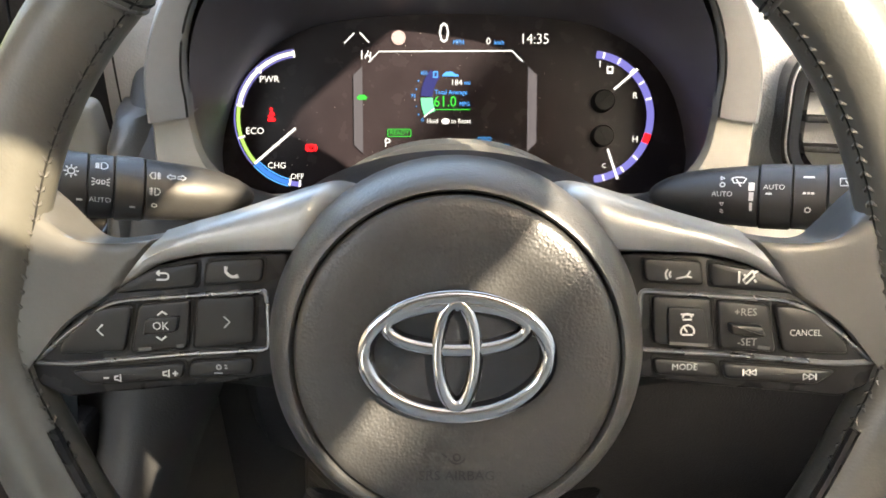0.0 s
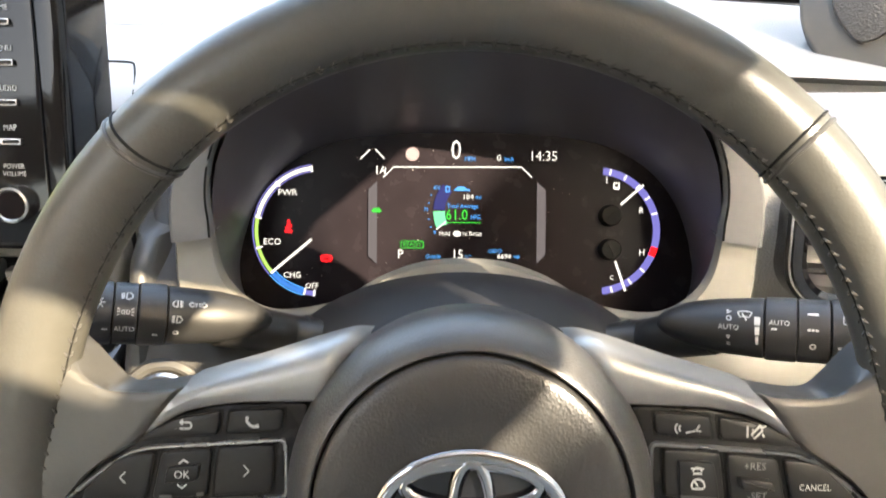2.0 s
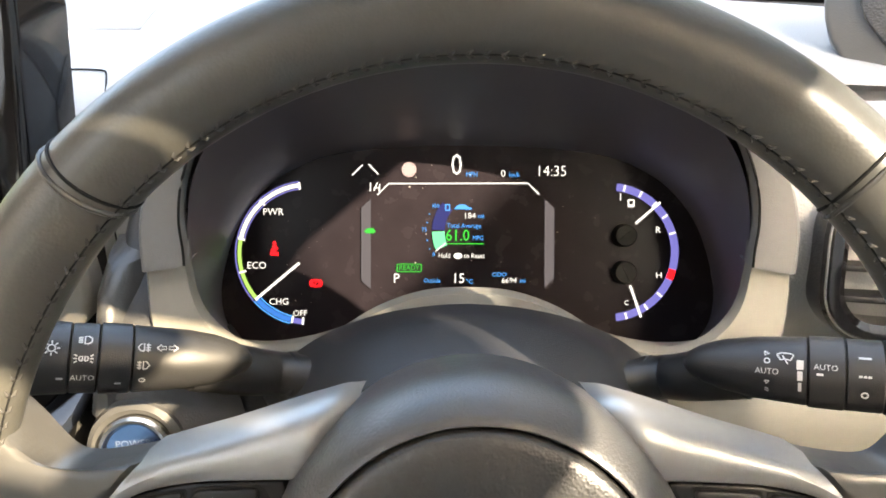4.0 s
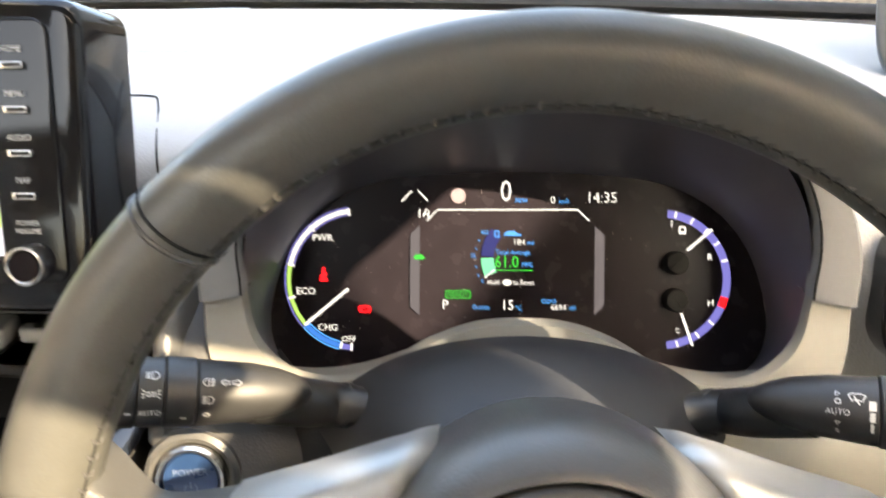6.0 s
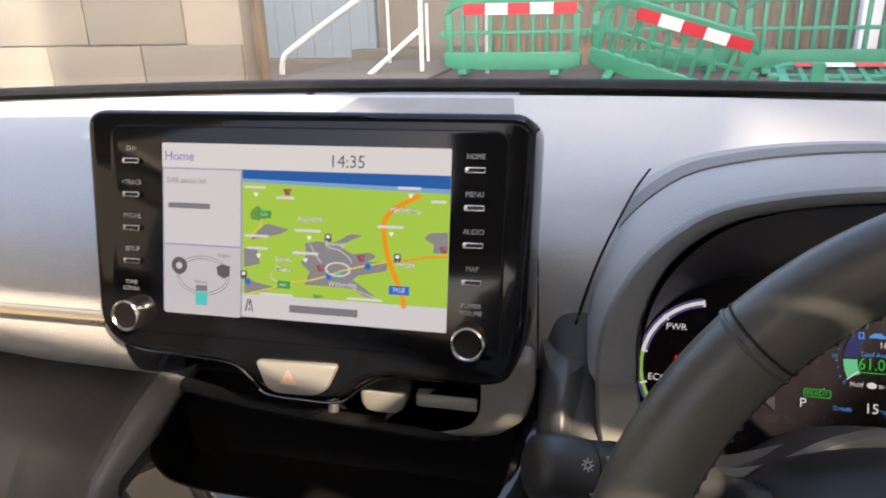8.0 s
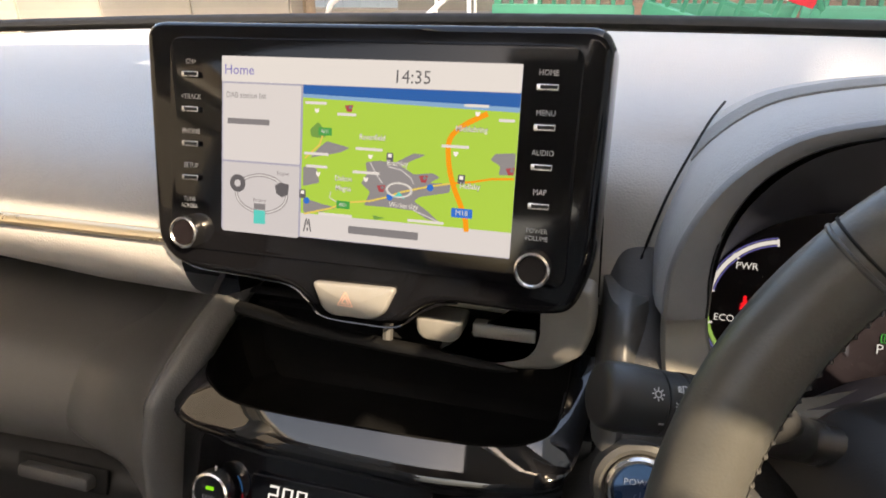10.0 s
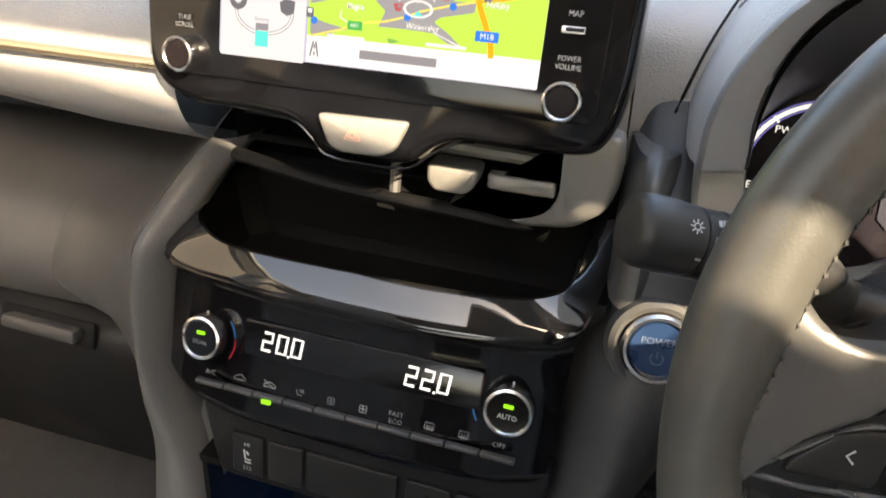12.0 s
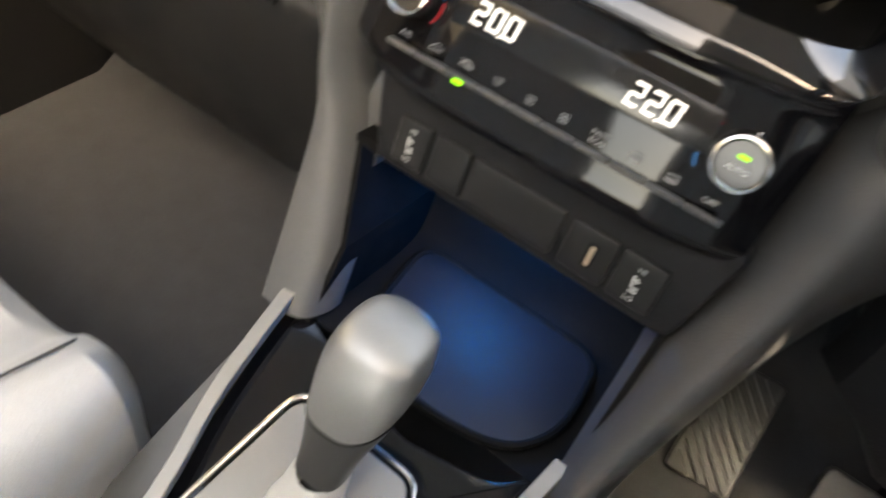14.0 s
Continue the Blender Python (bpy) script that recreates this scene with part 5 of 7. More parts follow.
    def band(rx, ry, ox, oy, r, z):
        return tube([(bx + ox + rx * math.cos(radians(q)), by + oy + ry * math.sin(radians(q)), z) for q in range(0, 360, 6)], r, 16, True, flat=0.55, up=(0, 0, 1))
    bd = part("badge", band(0.0318, 0.0207, 0, 0, 0.0029, zb), BADGE, th, "chrome oval badge", F)
    part("badge_oval", band(0.0066, 0.0180, 0, 0.0006, 0.0023, zb + 0.0004), BADGE, bd, "", F)
    part("badge_oval", band(0.0240, 0.0078, 0, 0.0102, 0.0023, zb + 0.0002), BADGE, bd, "", F)
    part("badge_back", plate(ellipse(0.0310, 0.0200, bx, by, 48), 0.0165, 0.0182), PIANO, bd, "gloss black backing inside the badge", F)
    # lower forked spoke and the satin inlay of the lower rim
    for s in (-1, 1):
        path = catmull([(s * 0.046, -0.098, -0.010), (s * 0.056, -0.125, -0.010), (s * 0.064, -0.160, -0.006)], 5, False)
        part("lower_spoke", tube(path, 0.013, 14, flat=0.55), DASH_DARK, th, "dark lower spoke", F)
        inlay = [rim_at((180 + b) if s < 0 else -b, 150, off=0.0008) for b in range(17, 66, 3)]
        part("rim_inlay", tube(inlay, 0.0022, 8), POD, th, "dark gloss inlay of the lower rim", RIM_F)
    return th


steering_wheel()


# ------------------------------------------------------------------ centre screen
def touchscreen():
    F = SCREEN_F
    th = thing("touchscreen", (-0.355, 0.40, 1.02), "gloss black touchscreen unit showing a green map", "touchscreen")
    hous = round_corners(mm([(-152, 75), (140, 75), (139, -50), (131, -80), (112, -84), (52, -83), (38, -90), (26, -102), (-24, -102), (-34, -92), (-48, -84), (-128, -80), (-144, -66)]), 0.014, 6)
    part("housing", plate(hous, -0.055, -0.004, 0.006), GLOSS_PANEL, th, "gloss black screen housing", F)
    part("edge_trim", tube([(p.x, p.y, -0.012) for p in catmull(mm([(-133, -66), (-129, -75), (-118, -82), (-80, -83.5), (-50, -86), (-36, -95), (-26, -103.5), (0, -105), (24, -104), (36, -95), (50, -86.5), (62, -84)]), 4, False)], 0.0009, 8), PIANO, th, "thin gloss lower edge", F)
    face = part("face", plate(rrect(0.256, 0.132, 0.008, -0.003, -0.001, 5), -0.006, -0.0022, 0.0008), GLOSS_PANEL, th, "gloss black front glass", F)
    z0 = -0.0018

    def g(name, o, m, z=0.0, label=""):
        return part(name, plate(o, z0 - 0.0001 + z, z0 + z), m, disp, label, F, False)

    def w(t, size, at, m, sq=1.0, align='CENTER', z=0.0009):
        return words(t, size / 1000, (at[0] / 1000, at[1] / 1000), m, disp, F, z0 + z, squeeze=sq, align=align)

    def st(name, lines, wd, m, z=0.0006, label=""):
        return part(name, strokes([[(x / 1000, y / 1000) for x, y in ln] for ln in lines], wd / 1000, z0 + z), m, disp, label, F, False)
    disp = part("display", plate(rrect(0.186, 0.1065, 0.0008, 0.0, 0.001, 2), -0.0030, z0), M_BACK, th, "lit navigation display", F, False)
    g("title_bar", rrect(0.186, 0.0152, 0.0006, 0, 0.0467, 2), M_TITLE, 0.0002)
    w("Home", 8.2, (-80.5, 46.0), M_INK_BLUE), w("14:35", 10.6, (30.5, 45.0), M_INK, 0.98)
    g("side_panel", rrect(0.0530, 0.0465, 0.0008, -0.0655, 0.0148, 2), M_PANEL2, 0.0002)
    g("side_panel", rrect(0.0530, 0.0435, 0.0008, -0.0655, -0.0314, 2), M_PANEL, 0.0002)
    w("DAB station list", 5.0, (-89.5, 31.0), M_INK_GREY, 0.86, 'LEFT')
    g("station_bar", rrect(0.0290, 0.0034, 0.0004, -0.0742, 0.0155, 2), M_INK_GREY, 0.0004)
    # energy diagram
    st("diagram_ring", [[(-64.5 + 17.5 * math.cos(radians(q)), -28 + 11.5 * math.sin(radians(q))) for q in range(0, 361, 10)]], 2.0, M_INK_GREY)
    st("diagram_flow", [[(-64.5 + 17.5 * math.cos(radians(q)), -28 + 11.5 * math.sin(radians(q))) for q in range(0, 361, 10)]], 1.0, M_PANEL2, 0.0007)
    g("wheel_icon", ellipse(0.0055, 0.0055, -0.0810, -0.0225, 20), M_INK, 0.0008)
    g("wheel_icon_centre", ellipse(0.0022, 0.0022, -0.0810, -0.0225, 12), M_PANEL, 0.0010)
    g("engine_icon", mm([(-55, -22), (-51, -20), (-45.5, -21), (-46, -27), (-50, -29), (-54, -27)]), M_INK, 0.0008)
    g("battery_icon", rrect(0.0080, 0.0085, 0.0005, -0.0655, -0.0425, 2), M_CYAN, 0.0008, "cyan battery symbol")
    g("battery_top", rrect(0.0080, 0.0038, 0.0003, -0.0655, -0.0360, 2), M_INK_GREY, 0.0007)
    w("Engine", 3.2, (-49.5, -14.5), M_INK_GREY), w("Battery", 3.0, (-65.5, -32.0), M_INK_GREY)
    # map
    g("map_ground", mm([(-37.5, 31.5), (93, 28.5), (93, -37.5), (-37.5, -37.5)]), M_GREEN, 0.0002, "green map ground")
    g("map_sky", mm([(-37.5, 38.8), (93, 38.8), (93, 28.5), (30, 30.5), (-37.5, 31.5)]), M_SKYTOP, 0.0003, "blue map horizon")
    g("map_haze", mm([(-37.5, 33.6), (93, 31.2), (93, 28.5), (-37.5, 31.5)]), M_HAZE, 0.0004, "pale blue band over the horizon")
    for o in [[(4.0, -4.0), (12.6, -2.6), (22.2, -3.2), (33.4, 2.9), (41.0, 2.5), (33.6, -0.8), (26.1, -4.7), (34.0, -9.1), (45.4, -7.5), (49.8, -9.8), (43.8, -13.2), (56.3, -12.8), (56.0, -17.9), (38.4, -21.6), (34.7, -24.4), (42.7, -29.0), (51.2, -35.6), (43.0, -34.1), (35.0, -29.9), (19.4, -29.3), (3.9, -29.4), (7.5, -21.2), (1.5, -16.4), (5.2, -10.9)], [(-36.4, -9.2), (-27.5, -9.5), (-25.4, -18.2), (-36.2, -21.0)], [(-21.2, 6.7), (-6.4, 3.7), (-12.4, 0.6), (-22.0, -1.6), (-31.9, -3.6), (-25.9, 2.9)], [(-36.1, -27.8), (-25.2, -30.5), (-13.5, -32.3), (-25.1, -36.1), (-35.6, -37.1)], [(81.0, 5.6), (92.4, 6.6), (92.5, -5.4), (83.7, -6.0), (84.3, -0.9), (78.4, 2.1)]]:
        g("town_area", round_corners(mm(o), 0.001, 2), M_GREY, 0.0004)
    for o in [[(-32.4, 13.1), (-27.1, 17.8), (-23.2, 13.6), (-18.1, 12.1), (-24.1, 8.3), (-31.7, 8.7)], [(9.3, -34.6), (17.7, -35.7), (11.0, -37.6)]]:
        g("wood_area", round_corners(mm(o), 0.001, 2), M_WOOD, 0.0004)
    st("motorway", [[(p.x, p.y) for p in catmull([(75.3, 27.2, 0), (62.9, 20.7, 0), (55.7, 14.4, 0), (53.8, 7.5, 0), (55.2, -4.3, 0), (58.3, -14.3, 0), (62.8, -24.2, 0), (66.2, -32.5, 0), (67.2, -39.2, 0)], 5, False)]], 3.0, M_ORANGE, label="orange motorway")
    st("main_road", [[(58.2, -12.3), (68.7, -10.9), (80.0, -8.4), (92.5, -7.5)]], 1.2, M_ORANGE, 0.0005)
    st("main_road", [[(-35.2, -37.8), (-17.4, -32.9), (-7.8, -28.7), (7.7, -26.5), (19.2, -23.1), (26.8, -19.8), (42.0, -15.7), (56.3, -12.6)], [(-35.3, -4.2), (-25.9, 4.3), (-24.1, 9.7)]], 1.1, M_YELLOW, 0.0005)
    for o in ([(-17.6, -22.9), (-18.5, -26.5), (-13.2, -29.1)], [(18.4, -5.7), (26.2, -7.0), (32.5, -11.2), (34.2, -14.5)], [(35.0, -29.6), (42.9, -32.4), (50.8, -35.3)], [(6.9, -3.8), (10.9, -10.5), (15.0, -15.5)]):
        st("lane", [o], 0.6, M_PANEL2, 0.0005)
    g("sign", rrect(0.0124, 0.0052, 0.0005, 64 / 1000, -28.9 / 1000, 2), M_SIGN_BLUE, 0.0009, "blue motorway sign")
    w("M18", 4.2, (64, -28.9), L_WHITE, z=0.0013)
    for x, y in [(-22.3, 12.3), (-9.3, -30.2)]:
        g("sign", rrect(0.0086, 0.0046, 0.0004, x / 1000, y / 1000, 2), M_SIGN_GREEN, 0.0009, "green road sign")
        w("A631", 3.0, (x, y), L_WHITE, 0.8, z=0.0013)
    for t, x, y in [('Ravenfield', 7.9, 10.4), ('Bramley', 24.1, -3.5), ('Dalton', -9.5, -14.6), ('Magna', -9.4, -20.4), ('Wickersley', 29.0, -27.6), ('Micklebring', 66.8, 18.2), ('Hellaby', 67.9, -13.4)]:
        words(t, 0.0045, (x / 1000, y / 1000), M_INK, disp, F, z0 + 0.0011, squeeze=0.88, bold=0.03)
        w(t, 4.5, (x, y), M_WHITE, 0.88, z=0.0013)
    for x, y, l in [(-28.8, 28.6, 14), (57.9, 8.2, 16), (6.0, 3.6, 17), (4.6, -10.1, 17), (68.8, 31.1, 14), (-27.7, -1.1, 16), (-27.2, -8.6, 14), (42.7, -35.7, 22), (86.3, 23.9, 9), (-14.3, -36.7, 22), (-8.8, 22.8, 12)]:
        g("label_bar", rrect(l / 1000, 0.0016, 0.0003, x / 1000, y / 1000, 2), M_TITLE, 0.0009)
    for x, y in [(-28.0, 24.4), (7.1, -0.4), (69.7, 27.0), (58.5, 4.4), (4.7, -13.9), (-26.1, -12.9)]:
        g("place_pin", mm([(x - 1.5, y + 1.2), (x, y + 0.7), (x + 1.5, y + 1.2), (x + 1.2, y - 0.6), (x, y - 1.8), (x - 1.2, y - 0.6)]), M_WHITE, 0.0010)
    for x, y in [(-7.4, 26.3), (14.5, -18.6), (40.2, -11.2), (90.3, -3.6)]:
        g("marker", mm([(x - 2.8, y + 1.6), (x + 2.6, y + 2.2), (x + 1.6, y - 2), (x - 1.2, y - 2)]), M_RED, 0.0010)
        g("marker_lens", ellipse(0.0011, 0.0011, (x + 0.8) / 1000, (y + 0.6) / 1000, 10), M_INK_GREY, 0.0012)
    for x, y in [(19.2, -0.2), (62.6, -9.8), (-36.1, -25.6)]:
        g("pump_marker", rrect(0.0042, 0.0052, 0.0006, x / 1000, y / 1000, 2), M_INK, 0.0010)
        g("pump_window", rrect(0.0022, 0.0020, 0.0003, x / 1000, (y + 0.9) / 1000, 2), M_WHITE, 0.0012)
    for x, y in [(44.5, -15.9), (20.1, -23.2), (-33.4, -29.5)]:
        g("place_dot", ellipse(0.0020, 0.0020, x / 1000, y / 1000, 12), M_SIGN_BLUE, 0.0010)
    rx, ry = 25.7 / 1000, -18.7 / 1000
    part("position_ring", ring_plate(ellipse(0.0082, 0.0045, rx, ry, 28), ellipse(0.0069, 0.0035, rx, ry, 28), z0 + 0.0010, z0 + 0.0012), L_WHITE, disp, "white position ring", F, False)
    g("position_arrow", mm([(1000 * rx - 3.4, 1000 * ry - 4.6), (1000 * rx + 0.2, 1000 * ry - 0.8), (1000 * rx + 3.8, 1000 * ry - 4.8), (1000 * rx + 0.2, 1000 * ry - 3.8)]), M_CYAN, 0.0012, "cyan position arrow")
    g("street_bar", mm([(-37.5, -37.5), (93, -37.5), (93, -51.8), (-37.5, -51.8)]), M_PANEL2, 0.0004)
    g("street_name_bar", rrect(0.044, 0.0046, 0.0006, 0.0165, -0.0447, 2), M_INK_GREY, 0.0007)
    st("road_icon", [[(-35.0, -48.5), (-33.2, -40.5)], [(-30.2, -48.5), (-31.8, -40.5)], [(-32.5, -48), (-32.5, -46)], [(-32.5, -44.5), (-32.5, -42)]], 0.9, M_INK, 0.0007)
    # hard keys with printed names
    for x, names in ((-0.1148, ("CH>", "<TRACK", "PHONE", "SETUP")), (0.1072, ("HOME", "MENU", "AUDIO", "MAP"))):
        for i, nm in enumerate(names):
            y = 0.0425 - 0.0213 * i
            k = part("hard_key", plate(rrect(0.0120, 0.0036, 0.0006, x, y, 2), -0.003, 0.0004, 0.0005), SATIN_CHROME, th, "slim chrome-edged key", F)
            part("key_face", plate(rrect(0.0092, 0.0020, 0.0003, x + 0.0008, y + 0.0001, 2), 0.0, 0.0006), POD, k, "", F)
            words(nm, 0.0044, (x, y + 0.0076), PRINT, k, F, -0.0012, squeeze=0.88)
    for x, a, b2 in ((-0.1160, "TUNE", "SCROLL"), (0.1072, "POWER", "VOLUME")):
        k = part("rotary_knob", lathe([(0.0104, -0.004), (0.0104, 0.0045), (0.0099, 0.0060), (0.0088, 0.0066), (0.0078, 0.0058), (0.0074, 0.0052), (0.002, 0.0054)], 36), SATIN_CHROME, th, "chrome rotary knob", F @ Matrix.Translation((x, -0.0562, 0)))
        part("knob_cap", lathe([(0.0077, 0.0048), (0.0074, 0.0061), (0.005, 0.0060), (0.001, 0.0060)], 30), LENS, k, "dark knob cap", F @ Matrix.Translation((x, -0.0562, 0)))
        words(a, 0.0038, (x, -0.0352), PRINT, k, F, -0.0012, squeeze=0.9), words(b2, 0.0038, (x, -0.0394), PRINT, k, F, -0.0012, squeeze=0.9)


touchscreen()


def hazard_switch():
    F = SCREEN_F
    th = thing("hazard_switch", (-0.354, 0.37, 1.005), "silver-grey hazard switch below the screen", "hazard switch")
    o = round_corners(mm([(-28.5, -78.5), (27, -77), (19.5, -94), (12, -98), (-14, -98.5), (-20.5, -95)]), 0.004, 4)
    k = part("switch", plate(o, -0.012, 0.0006, 0.002, 0.001), SILVER, th, "", F)
    tri = [(-0.0045 + 0.0055 * math.cos(radians(a)), -0.0880 + 0.0055 * math.sin(radians(a))) for a in (90, 210, 330, 450)]
    small = [(-0.0045 + 0.0028 * math.cos(radians(a)), -0.0880 + 0.0028 * math.sin(radians(a))) for a in (90, 210, 330, 450)]
    part("triangle", strokes([tri, small], 0.0010, 0.0022), PRINT_ORANGE, k, "pale red warning triangle", F, False)


hazard_switch()


def centre_vent():
    th = thing("centre_vent", (-0.35, 0.43, 0.96), "grey and black centre air vent below the screen", "air vent")
    # dark throat
    bm = loft([[(x, y, z) for x, z in ((-0.475, 1.02), (-0.225, 1.02), (-0.225, 0.952), (-0.475, 0.952))] for y in (0.425, 0.50)], True, False, True)
    part("throat", bm, GROOVE, th, "black vent throat", smooth=False)
    for x0, x1 in ((-0.468, -0.362), (-0.338, -0.246)):
        for z in (0.990, 0.972):
            part("slat", tube([(x0, 0.432, z), (x1, 0.432, z)], 0.006, 8, flat=0.25), DASH_DARK, th)
    # lower shelf edge and grey right-hand end
    part("sill", tube(catmull([(-0.475, 0.420, 0.962), (-0.40, 0.416, 0.953), (-0.30, 0.414, 0.949), (-0.262, 0.414, 0.946)], 5, False), [0.006] * 12 + [0.005, 0.0035, 0.002, 0.0005], 10, flat=0.8), GROOVE, th, "dark sill under the vent")
    o = round_corners(mm([(-254, 1012), (-216, 1012), (-214, 985), (-220, 965), (-238, 951), (-266, 947), (-318, 951), (-318, 954), (-272, 957), (-258, 963), (-253, 974)]), 0.006, 4)
    part("end_frame", plate(o, -0.012, 0.006, 0.005, 0.0), SILVER, th, "silver-grey vent end frame", pose(0, 0.418, 0, 90, 0, 0))
    part("divider", tube([(-0.356, 0.428, 0.99), (-0.355, 0.416, 0.955)], 0.0038, 8), LOWER, th, "dark grey vent divider")
    o = round_corners(mm([(-330, 983), (-297, 983), (-299, 971), (-305, 965), (-325, 965), (-330, 971)]), 0.004, 4)
    t = part("adjuster", plate(o, -0.012, 0.006, 0.003), SILVER, th, "grey vent adjuster tab", pose(0, 0.411, 0, 90, 0, 0))
    o = rrect(0.042, 0.010, 0.002, -0.2715, 0.975, 3)
    part("adjuster_bar", plate(o, -0.004, 0.004, 0.002), SILVER, th, "grey sliding vent blade", pose(0, 0.414, 0, 90, 0, 0))
    part("blade_frame", tube([(-0.334, 0.421, 0.990), (-0.28, 0.421, 0.9895), (-0.245, 0.421, 0.988)], 0.0045, 8), SILVER, th, "thin grey upper vent edge")


centre_vent()


# ------------------------------------------------------------------ centre stack: tray, climate panel, switches
TRAY_EDGE = [(-0.489, 0.436, 0.940), (-0.482, 0.386, 0.9345), (-0.462, 0.361, 0.9345), (-0.428, 0.3465, 0.9345), (-0.346, 0.3455, 0.9345), (-0.274, 0.349, 0.9345), (-0.243, 0.360, 0.9345), (-0.230, 0.383, 0.936), (-0.2285, 0.440, 0.948)]
DECK_EDGE = [(-0.505, 0.445, 0.938), (-0.500, 0.384, 0.926), (-0.484, 0.348, 0.9172), (-0.420, 0.3340, 0.9172), (-0.345, 0.3310, 0.9172), (-0.280, 0.3335, 0.9172), (-0.226, 0.346, 0.9200), (-0.2135, 0.382, 0.930), (-0.2125, 0.440, 0.950)]


def storage_tray():
    th = thing("storage_tray", (-0.345, 0.40, 0.91), "black rubber-lined open storage tray above the climate panel", "storage tray")
    inner = catmull(TRAY_EDGE, 5, False)
    ring = inner + [Vector((-0.232, 0.452, 0.948)), Vector((-0.30, 0.452, 0.948)), Vector((-0.40, 0.452, 0.946)), Vector((-0.475, 0.452, 0.944))]
    c = Vector((-0.350, 0.402, 0))
    rings = [[Vector((c.x + (p.x - c.x) * k, c.y + (p.y - c.y) * k, z if z else p.z)) for p in ring] for k, z in ((1.0, 0), (0.985, 0.915), (0.965, 0.898), (0.94, 0.889), (0.90, 0.886))]
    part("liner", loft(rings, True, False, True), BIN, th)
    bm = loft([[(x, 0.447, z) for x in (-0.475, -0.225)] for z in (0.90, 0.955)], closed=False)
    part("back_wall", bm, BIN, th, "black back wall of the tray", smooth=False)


storage_tray()


def climate_panel():
    F = CLIMATE_F
    th = thing("climate_panel", (-0.344, 0.32, 0.86), "piano black climate panel showing two set temperatures", "climate panel")
    # gloss deck round the tray, rolling over into the face
    inner, outer = catmull(TRAY_EDGE, 6, False), catmull(DECK_EDGE, 6, False)
    rows = []
    for a, b in zip(inner, outer):
        m = [a.lerp(b, t) + Vector((0, 0, dz)) for t, dz in ((0.0, -0.003), (0.05, -0.0003), (0.3, 0.0003), (0.65, 0.0004), (0.93, 0.0), (1.0, -0.0012))]
        rows.append([m[0] + Vector((0, 0, -0.004))] + m)
    front = [k for k in range(len(outer)) if 11 <= k <= 37]
    part("deck", loft(rows, closed=False), PIANO, th, "gloss black deck round the tray")
    rows = []
    for k in front:
        p = outer[k] + Vector((0, 0, -0.0012))
        s = (p.x + 0.3445) / 0.1305
        yb = 0.020 * abs(s) ** 4
        col = [p, p + Vector((0, -0.0012, -0.0032))]
        for z in (0.909, 0.896, 0.880, 0.862, 0.846, 0.838, 0.832):
            w = 1 - (0.035 if s > 0 else 0.01) * (0.915 - z) / 0.075 * abs(s)
            col.append(Vector((-0.3445 + 0.1305 * s * w, 0.318 + 0.364 * (z - 0.87) + yb + (0.004 if z < 0.835 else 0), z)))
        rows.append(catmull(col, 3, False))
    part("fascia", loft(rows, closed=False), GLOSS_PANEL, th, "gloss black face of the panel")
    disp = part("display", plate(rrect(0.150, 0.022, 0.002, 0.003, 0.0185, 3), 0.001, 0.0022, 0.0004), DARK_GLASS, th, "dark climate display", F)
    w, h = 0.0029, 0.0055
    shapes = {"2": [(-w, h), (w, h), (w, 0), (-w, 0), (-w, -h), (w, -h)], "0": [(-w, 0), (-w, h), (w, h), (w, -h), (-w, -h), (-w, 0)]}
    for txt, x0 in (("200", -0.0555), ("220", 0.0365)):
        for i, ch in enumerate(txt):
            line = [(x0 + 0.0098 * i + px + 0.10 * py, 0.0182 + py) for px, py in shapes[ch]]
            part("digit", strokes([line], 0.0019, 0.0028), L_LCD, disp, "lit white digit", F, False)
        part("decimal_point", sheet(ellipse(0.0009, 0.0009, x0 + 0.0143, 0.0118, 8), 0.0028), L_LCD, disp, "", F, False)
    for x, nm in ((-0.0985, "DUAL"), (0.0945, "AUTO")):
        M = F @ Matrix.Translation((x, 0.0125, 0.0)) @ Matrix.Scale(0.86, 4)
        k = part("rotary_knob", lathe([(0.0166, 0.0), (0.0164, 0.0075), (0.0156, 0.0098), (0.0140, 0.0104), (0.0131, 0.0094), (0.0128, 0.0080), (0.002, 0.0082)], 44), SATIN_CHROME, th, "knurled chrome temperature knob", M)
        part("knob_cap", lathe([(0.0131, 0.0075), (0.0126, 0.0088), (0.008, 0.0086), (0.001, 0.0086)], 36), DARK_GLASS, k, "black knob face", M)
        part("led", plate(rrect(0.0066, 0.0026, 0.0006, 0.0, 0.0040, 2), 0.0086, 0.0092), L_LED, k, "lit green indicator", M, False)
        words(nm, 0.0046, (0, -0.0030), PRINT if nm == "AUTO" else PRINT_DIM, k, M, 0.0092)
        part("pointer", box(-0.0006, 0.0006, 0.0170, 0.0185, 0.0015, 0.0025), PRINT, k, "", M)
        sg = 1 if x < 0 else -1
        for a0, a1, mt in ((8, 38, L_BLUE_DIM), (-32, 4, L_RED_DIM)) if sg > 0 else ((142, 176, L_RED_DIM), (182, 212, L_BLUE_DIM)):
            part("temperature_mark", strokes([arc(0.0240, a0, a1, 0, 0, 10)], 0.0011, 0.0022), mt, k, "", M, False)
    names = ("A/C", "", "", "", "", "", "FAST", "", "", "OFF")
